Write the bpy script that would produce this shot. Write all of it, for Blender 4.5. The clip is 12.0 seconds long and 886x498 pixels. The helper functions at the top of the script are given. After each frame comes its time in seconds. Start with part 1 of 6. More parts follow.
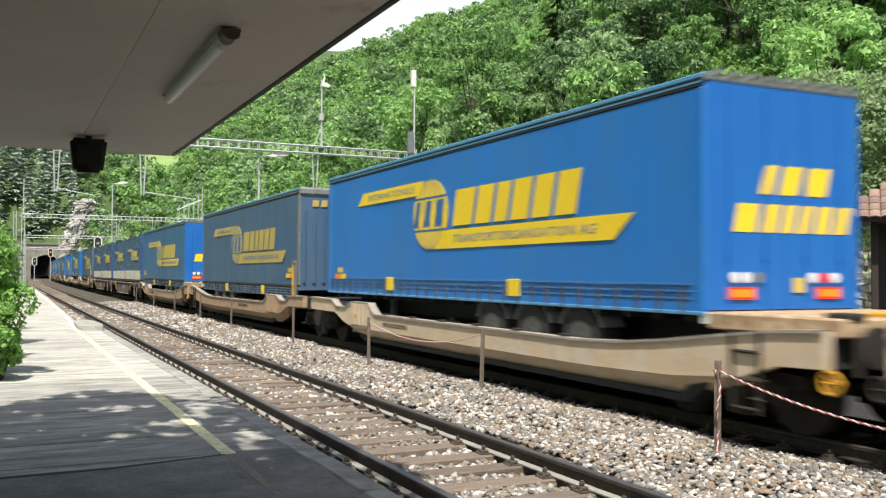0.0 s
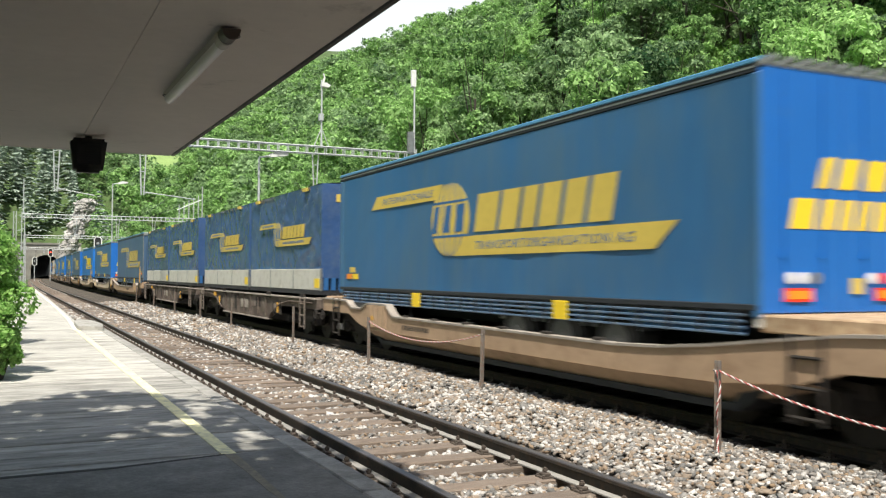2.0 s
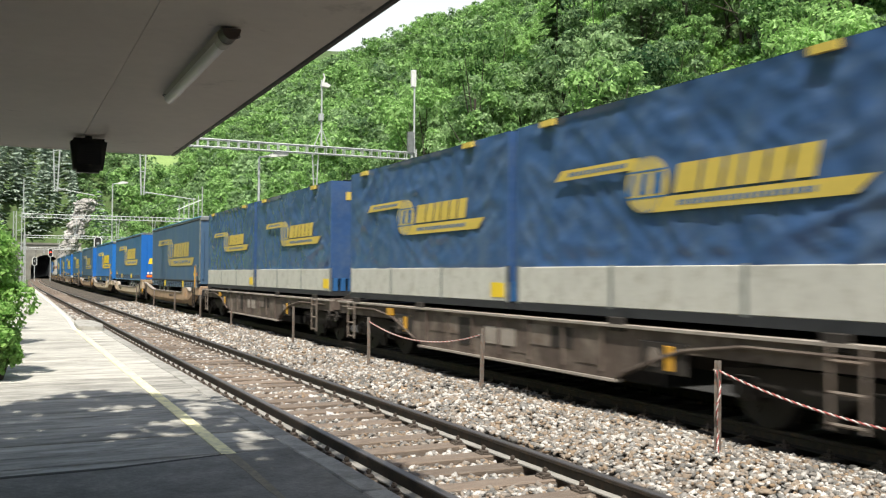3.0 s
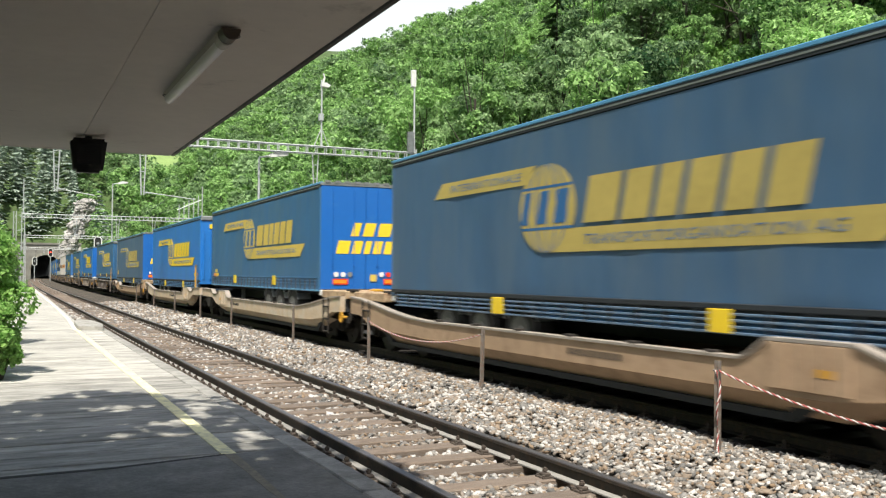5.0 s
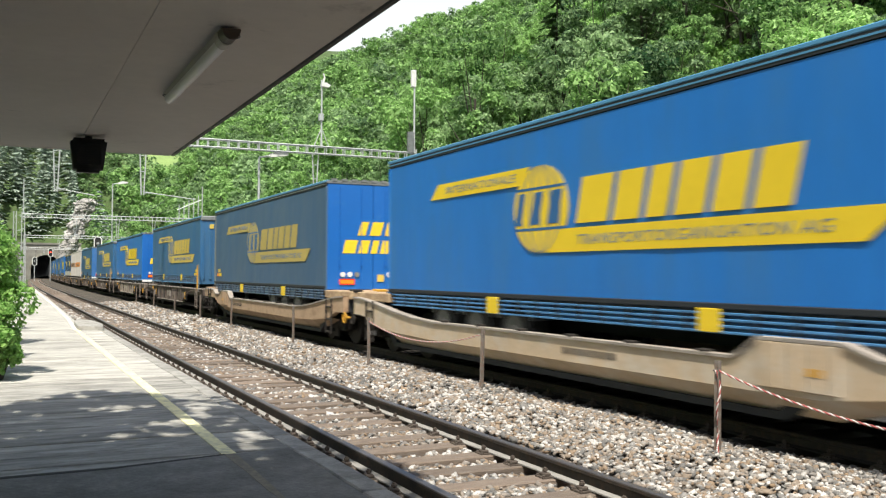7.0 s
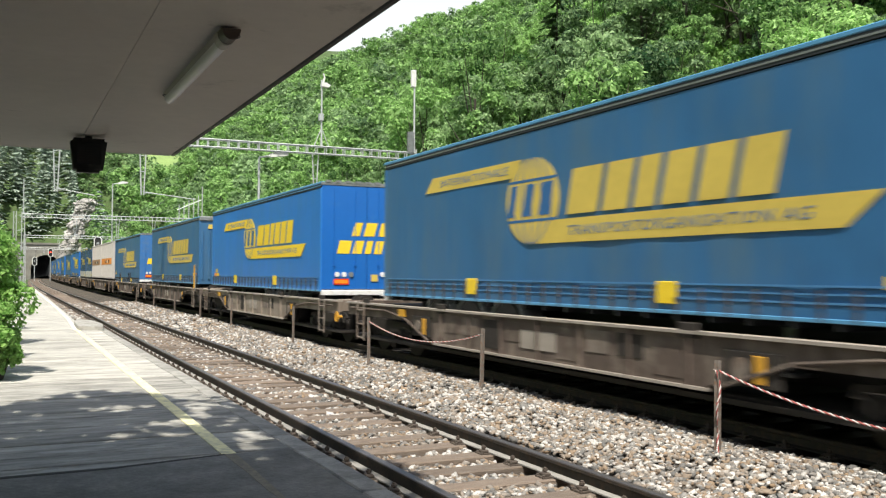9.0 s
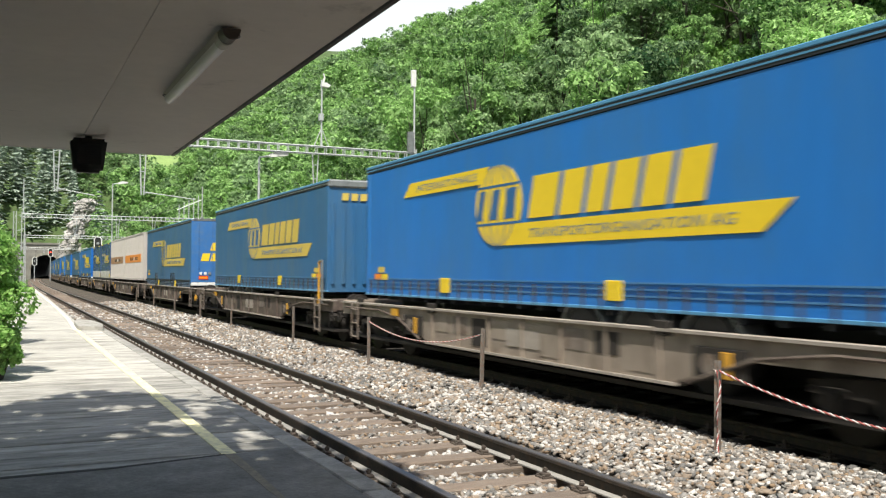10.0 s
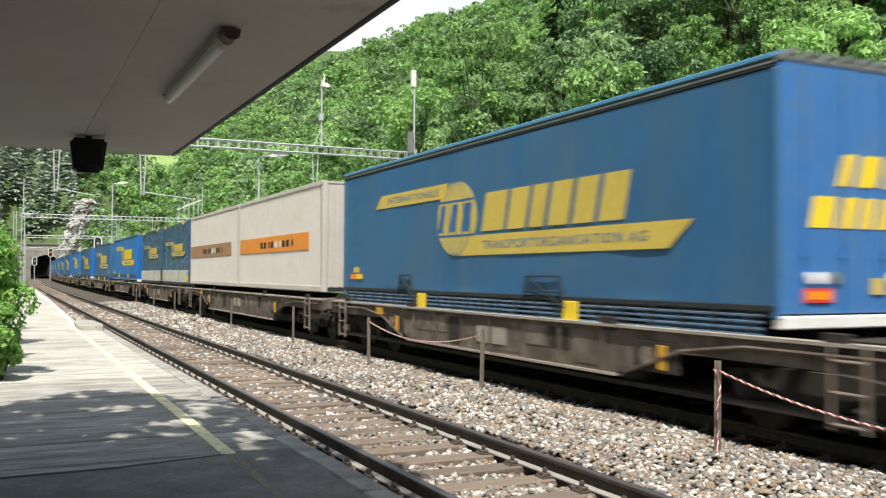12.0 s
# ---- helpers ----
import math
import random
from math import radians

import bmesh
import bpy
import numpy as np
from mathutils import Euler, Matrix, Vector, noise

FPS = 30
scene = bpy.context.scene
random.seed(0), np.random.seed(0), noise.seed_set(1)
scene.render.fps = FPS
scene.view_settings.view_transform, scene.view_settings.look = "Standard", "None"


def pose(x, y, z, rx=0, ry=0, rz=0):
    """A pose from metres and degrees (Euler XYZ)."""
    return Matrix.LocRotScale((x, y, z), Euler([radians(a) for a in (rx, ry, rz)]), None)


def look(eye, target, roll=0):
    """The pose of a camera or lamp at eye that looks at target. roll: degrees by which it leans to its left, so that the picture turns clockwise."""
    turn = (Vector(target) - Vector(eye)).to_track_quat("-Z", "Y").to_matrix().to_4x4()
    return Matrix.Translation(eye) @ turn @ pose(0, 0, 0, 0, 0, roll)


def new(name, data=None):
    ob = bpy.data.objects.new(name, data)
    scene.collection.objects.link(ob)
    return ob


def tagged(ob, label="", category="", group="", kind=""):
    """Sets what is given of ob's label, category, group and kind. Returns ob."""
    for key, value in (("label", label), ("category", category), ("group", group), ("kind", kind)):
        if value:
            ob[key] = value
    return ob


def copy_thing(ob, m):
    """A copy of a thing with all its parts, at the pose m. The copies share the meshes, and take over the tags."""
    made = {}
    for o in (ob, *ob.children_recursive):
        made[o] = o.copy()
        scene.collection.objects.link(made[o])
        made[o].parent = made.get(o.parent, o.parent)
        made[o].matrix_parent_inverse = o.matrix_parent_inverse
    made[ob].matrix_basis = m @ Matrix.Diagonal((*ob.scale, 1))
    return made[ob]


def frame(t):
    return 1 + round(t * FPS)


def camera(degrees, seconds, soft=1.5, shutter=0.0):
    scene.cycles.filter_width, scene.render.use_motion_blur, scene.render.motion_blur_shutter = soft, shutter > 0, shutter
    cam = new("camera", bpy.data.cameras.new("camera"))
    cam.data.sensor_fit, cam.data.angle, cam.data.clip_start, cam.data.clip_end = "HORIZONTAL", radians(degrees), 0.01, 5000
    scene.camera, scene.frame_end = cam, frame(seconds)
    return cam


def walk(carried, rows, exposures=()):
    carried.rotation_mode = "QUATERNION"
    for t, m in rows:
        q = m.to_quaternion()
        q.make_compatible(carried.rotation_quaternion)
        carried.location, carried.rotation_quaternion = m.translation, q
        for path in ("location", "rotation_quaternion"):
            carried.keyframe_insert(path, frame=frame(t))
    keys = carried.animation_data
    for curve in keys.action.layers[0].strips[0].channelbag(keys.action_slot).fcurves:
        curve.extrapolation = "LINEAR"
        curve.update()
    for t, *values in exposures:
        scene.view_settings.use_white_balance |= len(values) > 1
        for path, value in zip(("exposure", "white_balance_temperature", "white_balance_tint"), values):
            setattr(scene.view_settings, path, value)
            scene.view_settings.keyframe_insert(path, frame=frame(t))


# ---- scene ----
# ---- camera: stands still on the platform under its canopy ----
EYE = (0.0, 0.0, 1.702)
cam = camera(51.71, 12.0, soft=1.25, shutter=0.3)
AIM = look(EYE, (0.43121, 0.90187, 1.7295), 0.298)
walk(cam, [(0.0, AIM), (12.0, AIM)], [(0.0, 0.50, 6580, 8), (12.0, 0.50, 6580, 8)])

# ---- world, sun, exposure ----
SUN_TO = Vector((-0.26, -0.46, 1.0)).normalized()
world = bpy.data.worlds.new("sky")
scene.world = world
world.use_nodes = True
wn = world.node_tree
sky = wn.nodes.new("ShaderNodeTexSky")
sky.sky_type = "NISHITA"
sky.sun_disc = False
sky.sun_elevation = math.asin(SUN_TO.z)
sky.sun_rotation = math.atan2(SUN_TO.x, SUN_TO.y)
sky.dust_density = 2.5
sky.air_density = 1.2
# summer haze: the sky pales to white towards the horizon
direction = wn.nodes.new("ShaderNodeTexCoord")
split = wn.nodes.new("ShaderNodeSeparateXYZ")
haze = wn.nodes.new("ShaderNodeMapRange")
haze.inputs["From Min"].default_value = 0.22
haze.inputs["From Max"].default_value = 0.60
haze.inputs["To Min"].default_value = 1.0
haze.inputs["To Max"].default_value = 0.0
pale = wn.nodes.new("ShaderNodeMix")
pale.data_type = "RGBA"
pale.inputs["B"].default_value = (8.6, 8.9, 9.2, 1)
wn.links.new(direction.outputs["Generated"], split.inputs["Vector"])
wn.links.new(split.outputs["Z"], haze.inputs["Value"])
wn.links.new(haze.outputs["Result"], pale.inputs["Factor"])
wn.links.new(sky.outputs["Color"], pale.inputs["A"])
wn.links.new(pale.outputs["Result"], wn.nodes["Background"].inputs["Color"])
wn.nodes["Background"].inputs["Strength"].default_value = 0.094
sun = new("sun", bpy.data.lights.new("sun", "SUN"))
sun.data.energy = 4.9
sun.data.angle = radians(0.6)
sun.data.color = (1.0, 0.955, 0.88)
sun.matrix_world = look(tuple(SUN_TO * 60), (0, 0, 0))

# ---- materials ----
def mat(name, color, rough=0.7, metal=0.0, vary=0.15, scale=3.0, fine=40.0, bump=0.15, rand=0.0, island=0.0, dirt=None, dirt_amount=0.35, stretch=(1, 1, 1), emit=0.0, spec=0.5, bump_dist=0.01):
    """Procedural surface: two scales of colour change, optional dirt in another colour, random change per piece, relief."""
    m = bpy.data.materials.new(name)
    m.use_nodes = True
    nt = m.node_tree
    bsdf = nt.nodes["Principled BSDF"]
    L = nt.links.new

    def node(kind, **props):
        n = nt.nodes.new(kind)
        for k, v in props.items():
            n.inputs[k].default_value = v
        return n
    tc = node("ShaderNodeTexCoord")
    mp = node("ShaderNodeMapping", Scale=stretch)
    L(tc.outputs["Object"], mp.inputs["Vector"])
    big = node("ShaderNodeTexNoise", Scale=scale, Detail=4.0, Roughness=0.6)
    small = node("ShaderNodeTexNoise", Scale=fine, Detail=3.0, Roughness=0.65)
    L(mp.outputs["Vector"], big.inputs["Vector"])
    L(mp.outputs["Vector"], small.inputs["Vector"])
    mix = node("ShaderNodeMath")
    mix.operation = "MULTIPLY_ADD"
    L(big.outputs["Fac"], mix.inputs[0])
    mix.inputs[1].default_value = 1.4
    L(small.outputs["Fac"], mix.inputs[2])
    val = node("ShaderNodeMapRange")
    L(mix.outputs[0], val.inputs["Value"])
    val.inputs["From Min"].default_value = 0.75
    val.inputs["From Max"].default_value = 1.65
    val.inputs["To Min"].default_value = 1 - vary
    val.inputs["To Max"].default_value = 1 + vary
    last = val.outputs["Result"]
    if rand or island:
        if island:
            src = node("ShaderNodeNewGeometry").outputs["Random Per Island"]
        else:
            src = node("ShaderNodeObjectInfo").outputs["Random"]
        rr = node("ShaderNodeMapRange")
        L(src, rr.inputs["Value"])
        rr.inputs["To Min"].default_value = 1 - (rand or island)
        rr.inputs["To Max"].default_value = 1 + (rand or island)
        mu = node("ShaderNodeMath")
        mu.operation = "MULTIPLY"
        L(last, mu.inputs[0])
        L(rr.outputs["Result"], mu.inputs[1])
        last = mu.outputs[0]
    hsv = node("ShaderNodeHueSaturation")
    hsv.inputs["Color"].default_value = (*color, 1)
    L(last, hsv.inputs["Value"])
    out = hsv.outputs["Color"]
    if dirt:
        dn = node("ShaderNodeTexNoise", Scale=scale * 2.3, Detail=6.0, Roughness=0.7)
        L(mp.outputs["Vector"], dn.inputs["Vector"])
        dr = node("ShaderNodeMapRange")
        L(dn.outputs["Fac"], dr.inputs["Value"])
        dr.inputs["From Min"].default_value = 0.62 - dirt_amount * 0.4
        dr.inputs["From Max"].default_value = 0.80 - dirt_amount * 0.2
        dm = nt.nodes.new("ShaderNodeMix")
        dm.data_type = "RGBA"
        L(dr.outputs["Result"], dm.inputs["Factor"])
        L(out, dm.inputs["A"])
        dm.inputs["B"].default_value = (*dirt, 1)
        out = dm.outputs["Result"]
    L(out, bsdf.inputs["Base Color"])
    bsdf.inputs["Roughness"].default_value = rough
    bsdf.inputs["Metallic"].default_value = metal
    bsdf.inputs["Specular IOR Level"].default_value = spec
    if bump:
        bp = node("ShaderNodeBump", Strength=bump, Distance=bump_dist)
        L(mix.outputs[0], bp.inputs["Height"])
        L(bp.outputs["Normal"], bsdf.inputs["Normal"])
    if emit:
        bsdf.inputs["Emission Color"].default_value = (*color, 1)
        bsdf.inputs["Emission Strength"].default_value = emit
    return m


def stone_mat(name, pale, grey, brown):
    """Crushed stone: each piece pale, grey or rusty brown, with a fine grain."""
    m = bpy.data.materials.new(name)
    m.use_nodes = True
    nt = m.node_tree
    bsdf = nt.nodes["Principled BSDF"]
    L = nt.links.new
    geo = nt.nodes.new("ShaderNodeNewGeometry")
    ramp = nt.nodes.new("ShaderNodeValToRGB")
    els = ramp.color_ramp.elements
    els[0].position, els[0].color = 0.0, (*[c * 0.5 for c in grey], 1)
    els[1].position, els[1].color = 1.0, (*pale, 1)
    for p, c in ((0.22, [c * 0.8 for c in grey]), (0.40, brown), (0.52, grey), (0.70, [c * 0.8 for c in brown]), (0.78, [0.75 * c for c in pale])):
        e = els.new(p)
        e.color = (*c, 1)
    L(geo.outputs["Random Per Island"], ramp.inputs["Fac"])
    tc = nt.nodes.new("ShaderNodeTexCoord")
    grain = nt.nodes.new("ShaderNodeTexNoise")
    grain.inputs["Scale"].default_value = 55
    grain.inputs["Detail"].default_value = 4
    L(tc.outputs["Object"], grain.inputs["Vector"])
    patch = nt.nodes.new("ShaderNodeTexNoise")
    patch.inputs["Scale"].default_value = 0.9
    L(tc.outputs["Object"], patch.inputs["Vector"])
    total = nt.nodes.new("ShaderNodeMath")
    L(grain.outputs["Fac"], total.inputs[0])
    L(patch.outputs["Fac"], total.inputs[1])
    val = nt.nodes.new("ShaderNodeMapRange")
    L(total.outputs[0], val.inputs["Value"])
    val.inputs["From Min"].default_value = 0.6
    val.inputs["From Max"].default_value = 1.4
    val.inputs["To Min"].default_value = 0.62
    val.inputs["To Max"].default_value = 1.38
    hsv = nt.nodes.new("ShaderNodeHueSaturation")
    L(ramp.outputs["Color"], hsv.inputs["Color"])
    L(val.outputs["Result"], hsv.inputs["Value"])
    L(hsv.outputs["Color"], bsdf.inputs["Base Color"])
    bsdf.inputs["Roughness"].default_value = 0.9
    bp = nt.nodes.new("ShaderNodeBump")
    bp.inputs["Strength"].default_value = 0.4
    bp.inputs["Distance"].default_value = 0.01
    L(grain.outputs["Fac"], bp.inputs["Height"])
    L(bp.outputs["Normal"], bsdf.inputs["Normal"])
    return m


def leaf_mat(name, color, color2, rand=0.35, trans=0.35):
    """Leaves: colour varies from leaf to leaf and tree to tree, light shines through."""
    m = bpy.data.materials.new(name)
    m.use_nodes = True
    nt = m.node_tree
    bsdf = nt.nodes["Principled BSDF"]
    L = nt.links.new
    geo = nt.nodes.new("ShaderNodeNewGeometry")
    info = nt.nodes.new("ShaderNodeObjectInfo")
    mx = nt.nodes.new("ShaderNodeMix")
    mx.data_type = "RGBA"
    mx.inputs["A"].default_value = (*color, 1)
    mx.inputs["B"].default_value = (*color2, 1)
    tc = nt.nodes.new("ShaderNodeTexCoord")
    big = nt.nodes.new("ShaderNodeTexNoise")
    big.inputs["Scale"].default_value = 0.16
    L(tc.outputs["Object"], big.inputs["Vector"])
    ad = nt.nodes.new("ShaderNodeMath")
    ad.operation = "MULTIPLY_ADD"
    L(geo.outputs["Random Per Island"], ad.inputs[0])
    ad.inputs[1].default_value = 0.7
    r2 = nt.nodes.new("ShaderNodeMath")
    r2.operation = "MULTIPLY_ADD"
    L(info.outputs["Random"], r2.inputs[0])
    r2.inputs[1].default_value = rand
    L(big.outputs["Fac"], r2.inputs[2])
    sb = nt.nodes.new("ShaderNodeMath")
    sb.operation = "SUBTRACT"
    L(r2.outputs[0], sb.inputs[0])
    sb.inputs[1].default_value = 0.33 + rand * 0.45
    L(sb.outputs[0], ad.inputs[2])
    L(ad.outputs[0], mx.inputs["Factor"])
    L(mx.outputs["Result"], bsdf.inputs["Base Color"])
    bsdf.inputs["Roughness"].default_value = 0.55
    bsdf.inputs["Specular IOR Level"].default_value = 0.2
    tr = nt.nodes.new("ShaderNodeBsdfTranslucent")
    L(mx.outputs["Result"], tr.inputs["Color"])
    mix = nt.nodes.new("ShaderNodeMixShader")
    mix.inputs[0].default_value = trans
    L(bsdf.outputs[0], mix.inputs[1])
    L(tr.outputs[0], mix.inputs[2])
    L(mix.outputs[0], nt.nodes["Material Output"].inputs["Surface"])
    return m


M = {}
M["concrete"] = mat("platform concrete", (0.46, 0.442, 0.398), 0.9, vary=0.34, scale=1.3, fine=30, bump=0.5, dirt=(0.19, 0.18, 0.16), dirt_amount=0.55, stretch=(0.5, 2.4, 1), rand=0.2)
M["concrete_dark"] = mat("darker platform concrete", (0.34, 0.326, 0.292), 0.92, vary=0.42, scale=1.3, fine=45, bump=0.6, dirt=(0.125, 0.12, 0.105), dirt_amount=0.5, stretch=(0.5, 2.4, 1), rand=0.2)
M["kerb"] = mat("edge concrete", (0.32, 0.308, 0.278), 0.9, vary=0.25, scale=1.6, fine=45, bump=0.5, dirt=(0.14, 0.135, 0.12), dirt_amount=0.4, rand=0.1)
M["asphalt"] = mat("old platform asphalt", (0.175, 0.168, 0.152), 0.9, vary=0.5, scale=1.6, fine=26, bump=0.8, dirt=(0.11, 0.105, 0.092), dirt_amount=0.45)
M["joint"] = mat("joint mortar", (0.035, 0.033, 0.029), 0.95, vary=0.2, bump=0.4)
M["yellow_paint"] = mat("worn yellow paint", (0.84, 0.77, 0.44), 0.8, vary=0.16, scale=3, fine=60, bump=0.2, dirt=(0.40, 0.37, 0.27), dirt_amount=0.42)
M["line_trace"] = mat("worn trace of line paint", (0.21, 0.185, 0.13), 0.9, vary=0.35, scale=6, fine=60, dirt=(0.13, 0.12, 0.105), dirt_amount=0.5)
M["pale_paint"] = mat("faded pale line paint", (0.78, 0.76, 0.68), 0.8, vary=0.2, scale=3, fine=60, bump=0.2, dirt=(0.38, 0.36, 0.32), dirt_amount=0.45)
M["ceiling"] = mat("painted canopy board", (0.82, 0.765, 0.695), 0.85, vary=0.06, scale=0.8, fine=12, bump=0.05, dirt=(0.34, 0.31, 0.27), dirt_amount=0.0)
M["fascia"] = mat("dark fascia metal", (0.022, 0.02, 0.018), 0.6, vary=0.25)
M["roofing"] = mat("grey roofing", (0.14, 0.14, 0.14), 0.9)
M["plaster"] = mat("unseen wall plaster", (0.46, 0.42, 0.36), 0.9)
M["white_plastic"] = mat("aged white plastic", (0.58, 0.55, 0.49), 0.45, vary=0.1, dirt=(0.35, 0.32, 0.27), dirt_amount=0.2)
M["diffuser"] = mat("acrylic diffuser", (0.88, 0.87, 0.84), 0.3, vary=0.05)
M["brown_plastic"] = mat("brown end cap", (0.09, 0.065, 0.05), 0.5)
M["black_plastic"] = mat("dark loudspeaker plastic", (0.018, 0.016, 0.014), 0.6, vary=0.2)
M["rail_side"] = mat("rail web steel", (0.05, 0.042, 0.036), 0.75, metal=0.3, vary=0.3, scale=4, fine=50, dirt=(0.10, 0.065, 0.042), dirt_amount=0.4)
M["rail_head"] = mat("worn rail head", (0.16, 0.15, 0.145), 0.42, metal=0.7, vary=0.2, scale=5, fine=60, stretch=(1, 0.1, 1))
M["rail_foot"] = mat("dusty rail foot", (0.30, 0.285, 0.26), 0.8, metal=0.1, vary=0.25, scale=4, fine=50)
M["sleeper"] = mat("weathered sleeper wood", (0.165, 0.125, 0.095), 0.9, vary=0.3, scale=2.0, fine=22, bump=0.7, stretch=(1, 14, 6), rand=0.3, dirt=(0.23, 0.20, 0.17), dirt_amount=0.35)
# near-black sleeper colour carries the shade below the train
M["sleeper_shaded"] = mat("sleeper wood darkened as train shade", (0.035, 0.03, 0.026), 0.9, vary=0.3, scale=2.0, fine=22, bump=0.7)
M["fastening"] = mat("rusty rail fastening", (0.10, 0.08, 0.065), 0.8, metal=0.3, vary=0.35, scale=20, fine=90)
M["ballast"] = stone_mat("ballast stone", (0.50, 0.475, 0.44), (0.225, 0.215, 0.20), (0.25, 0.175, 0.11))
# bed darker than its stones: the gaps' shade is in the colour
M["ballast_bed"] = mat("ballast bed", (0.06, 0.053, 0.044), 0.95, vary=0.55, scale=9, fine=30, bump=1.0, dirt=(0.20, 0.15, 0.10), dirt_amount=0.35, bump_dist=0.05)
# bed colour darkened to deepen the shade below the train
M["shade_bed"] = mat("trackbed darkened as train shade", (0.03, 0.028, 0.025), 0.95, vary=0.5, scale=9, fine=30, bump=1.0, bump_dist=0.05)
M["ground"] = mat("grassy woodland ground", (0.06, 0.105, 0.028), 0.95, vary=0.4, scale=0.25, fine=4, bump=0.6, dirt=(0.075, 0.08, 0.04), dirt_amount=0.35, bump_dist=0.1)
M["meadow"] = mat("pale meadow grass", (0.21, 0.30, 0.10), 0.95, vary=0.25, scale=0.2, fine=3, bump=0.5, bump_dist=0.1)
M["forecourt"] = mat("pale gravel forecourt", (0.55, 0.53, 0.49), 0.95, vary=0.2, scale=0.8, fine=25, bump=0.4)
M["galv"] = mat("galvanised steel", (0.52, 0.54, 0.54), 0.5, metal=0.35, vary=0.15, scale=5, fine=40)
M["post"] = mat("weathered fence stake", (0.20, 0.175, 0.15), 0.8, metal=0.2, vary=0.35, scale=6, fine=40, dirt=(0.22, 0.10, 0.05), dirt_amount=0.35)
M["rope_red"] = mat("red rope strand", (0.36, 0.09, 0.08), 0.8, vary=0.2)
M["rope_white"] = mat("white rope strand", (0.62, 0.58, 0.54), 0.8, vary=0.2)
M["tarp"] = mat("blue curtain tarpaulin", (0.015, 0.165, 0.53), 0.42, vary=0.10, scale=0.6, fine=6, bump=0.05, dirt=(0.035, 0.17, 0.44), dirt_amount=0.4, stretch=(1, 1, 0.22))
M["tarp_faded"] = mat("faded grey-blue curtain tarpaulin", (0.026, 0.120, 0.270), 0.5, vary=0.12, scale=0.6, fine=6, bump=0.06, dirt=(0.062, 0.135, 0.215), dirt_amount=0.45, stretch=(1, 1, 0.22))
M["tarp_dark"] = mat("dark blue crumpled tarpaulin", (0.040, 0.088, 0.21), 0.26, vary=0.2, scale=0.8, fine=6, bump=0.25, dirt=(0.085, 0.13, 0.22), dirt_amount=0.4)
M["door_blue"] = mat("bright blue door paint", (0.010, 0.125, 0.45), 0.4, vary=0.06, scale=1.2, fine=14, dirt=(0.03, 0.15, 0.45), dirt_amount=0.15)
M["tarp_dusty"] = mat("dusty slate blue curtain tarpaulin", (0.044, 0.104, 0.195), 0.55, vary=0.12, scale=0.6, fine=6, bump=0.06, dirt=(0.078, 0.128, 0.190), dirt_amount=0.5, stretch=(1, 1, 0.22))
M["door_faded"] = mat("dull blue door paint", (0.035, 0.15, 0.40), 0.5, vary=0.1, scale=1.2, fine=14, dirt=(0.08, 0.17, 0.32), dirt_amount=0.4)
M["rim_blue"] = mat("pale blue roof rim", (0.10, 0.30, 0.52), 0.4, metal=0.2, vary=0.12)
M["rim_dark"] = mat("dark rubber seam", (0.02, 0.024, 0.03), 0.6, vary=0.2)
M["rim_grey"] = mat("grey aluminium frame", (0.27, 0.285, 0.285), 0.45, metal=0.5, vary=0.2, dirt=(0.15, 0.15, 0.14), dirt_amount=0.3)
M["guard"] = mat("guard rail blue", (0.07, 0.21, 0.42), 0.4, metal=0.1, vary=0.15)
M["guard_dusty"] = mat("dusty grey-blue guard rail", (0.10, 0.17, 0.27), 0.5, metal=0.2, vary=0.3, scale=3, fine=20, dirt=(0.22, 0.24, 0.26), dirt_amount=0.35)
M["logo_dusty"] = mat("dusty yellow print", (0.45, 0.35, 0.10), 0.55, vary=0.14, scale=1, fine=8, bump=0.03)
M["strap"] = mat("worn brown curtain strap", (0.075, 0.072, 0.075), 0.7, vary=0.25)
M["logo"] = mat("yellow printed foil", (0.82, 0.58, 0.03), 0.45, vary=0.06, scale=1, fine=8, bump=0.03)
M["logo_faded"] = mat("faded yellow print", (0.60, 0.45, 0.09), 0.55, vary=0.12, scale=1, fine=8, bump=0.03)
M["print_blue"] = mat("blue print", (0.03, 0.12, 0.30), 0.45, vary=0.06)
M["white_paint"] = mat("white paint", (0.72, 0.72, 0.70), 0.45, vary=0.1, dirt=(0.45, 0.43, 0.38), dirt_amount=0.2)
M["tyre"] = mat("tyre rubber", (0.022, 0.021, 0.02), 0.85, vary=0.25)
M["hub"] = mat("grey wheel disc", (0.12, 0.12, 0.12), 0.5, metal=0.5, vary=0.2)
M["lamp_red"] = mat("red tail lamp", (0.75, 0.05, 0.02), 0.25)
M["lamp_orange"] = mat("orange reflector", (0.85, 0.26, 0.02), 0.3)
M["chassis"] = mat("dark chassis steel", (0.03, 0.032, 0.036), 0.7, metal=0.3, vary=0.3)
M["beige"] = mat("dusty beige wagon paint", (0.40, 0.275, 0.175), 0.7, vary=0.16, scale=1.5, fine=14, bump=0.12, dirt=(0.24, 0.15, 0.09), dirt_amount=0.3, rand=0.06)
M["cream"] = mat("chalky cream wagon paint", (0.52, 0.40, 0.27), 0.75, vary=0.22, scale=1.2, fine=14, bump=0.15, dirt=(0.56, 0.51, 0.43), dirt_amount=0.4)
M["rusty_cream"] = mat("rust-streaked cream paint", (0.46, 0.34, 0.21), 0.75, vary=0.3, scale=3, fine=20, bump=0.2, dirt=(0.20, 0.10, 0.05), dirt_amount=0.5)
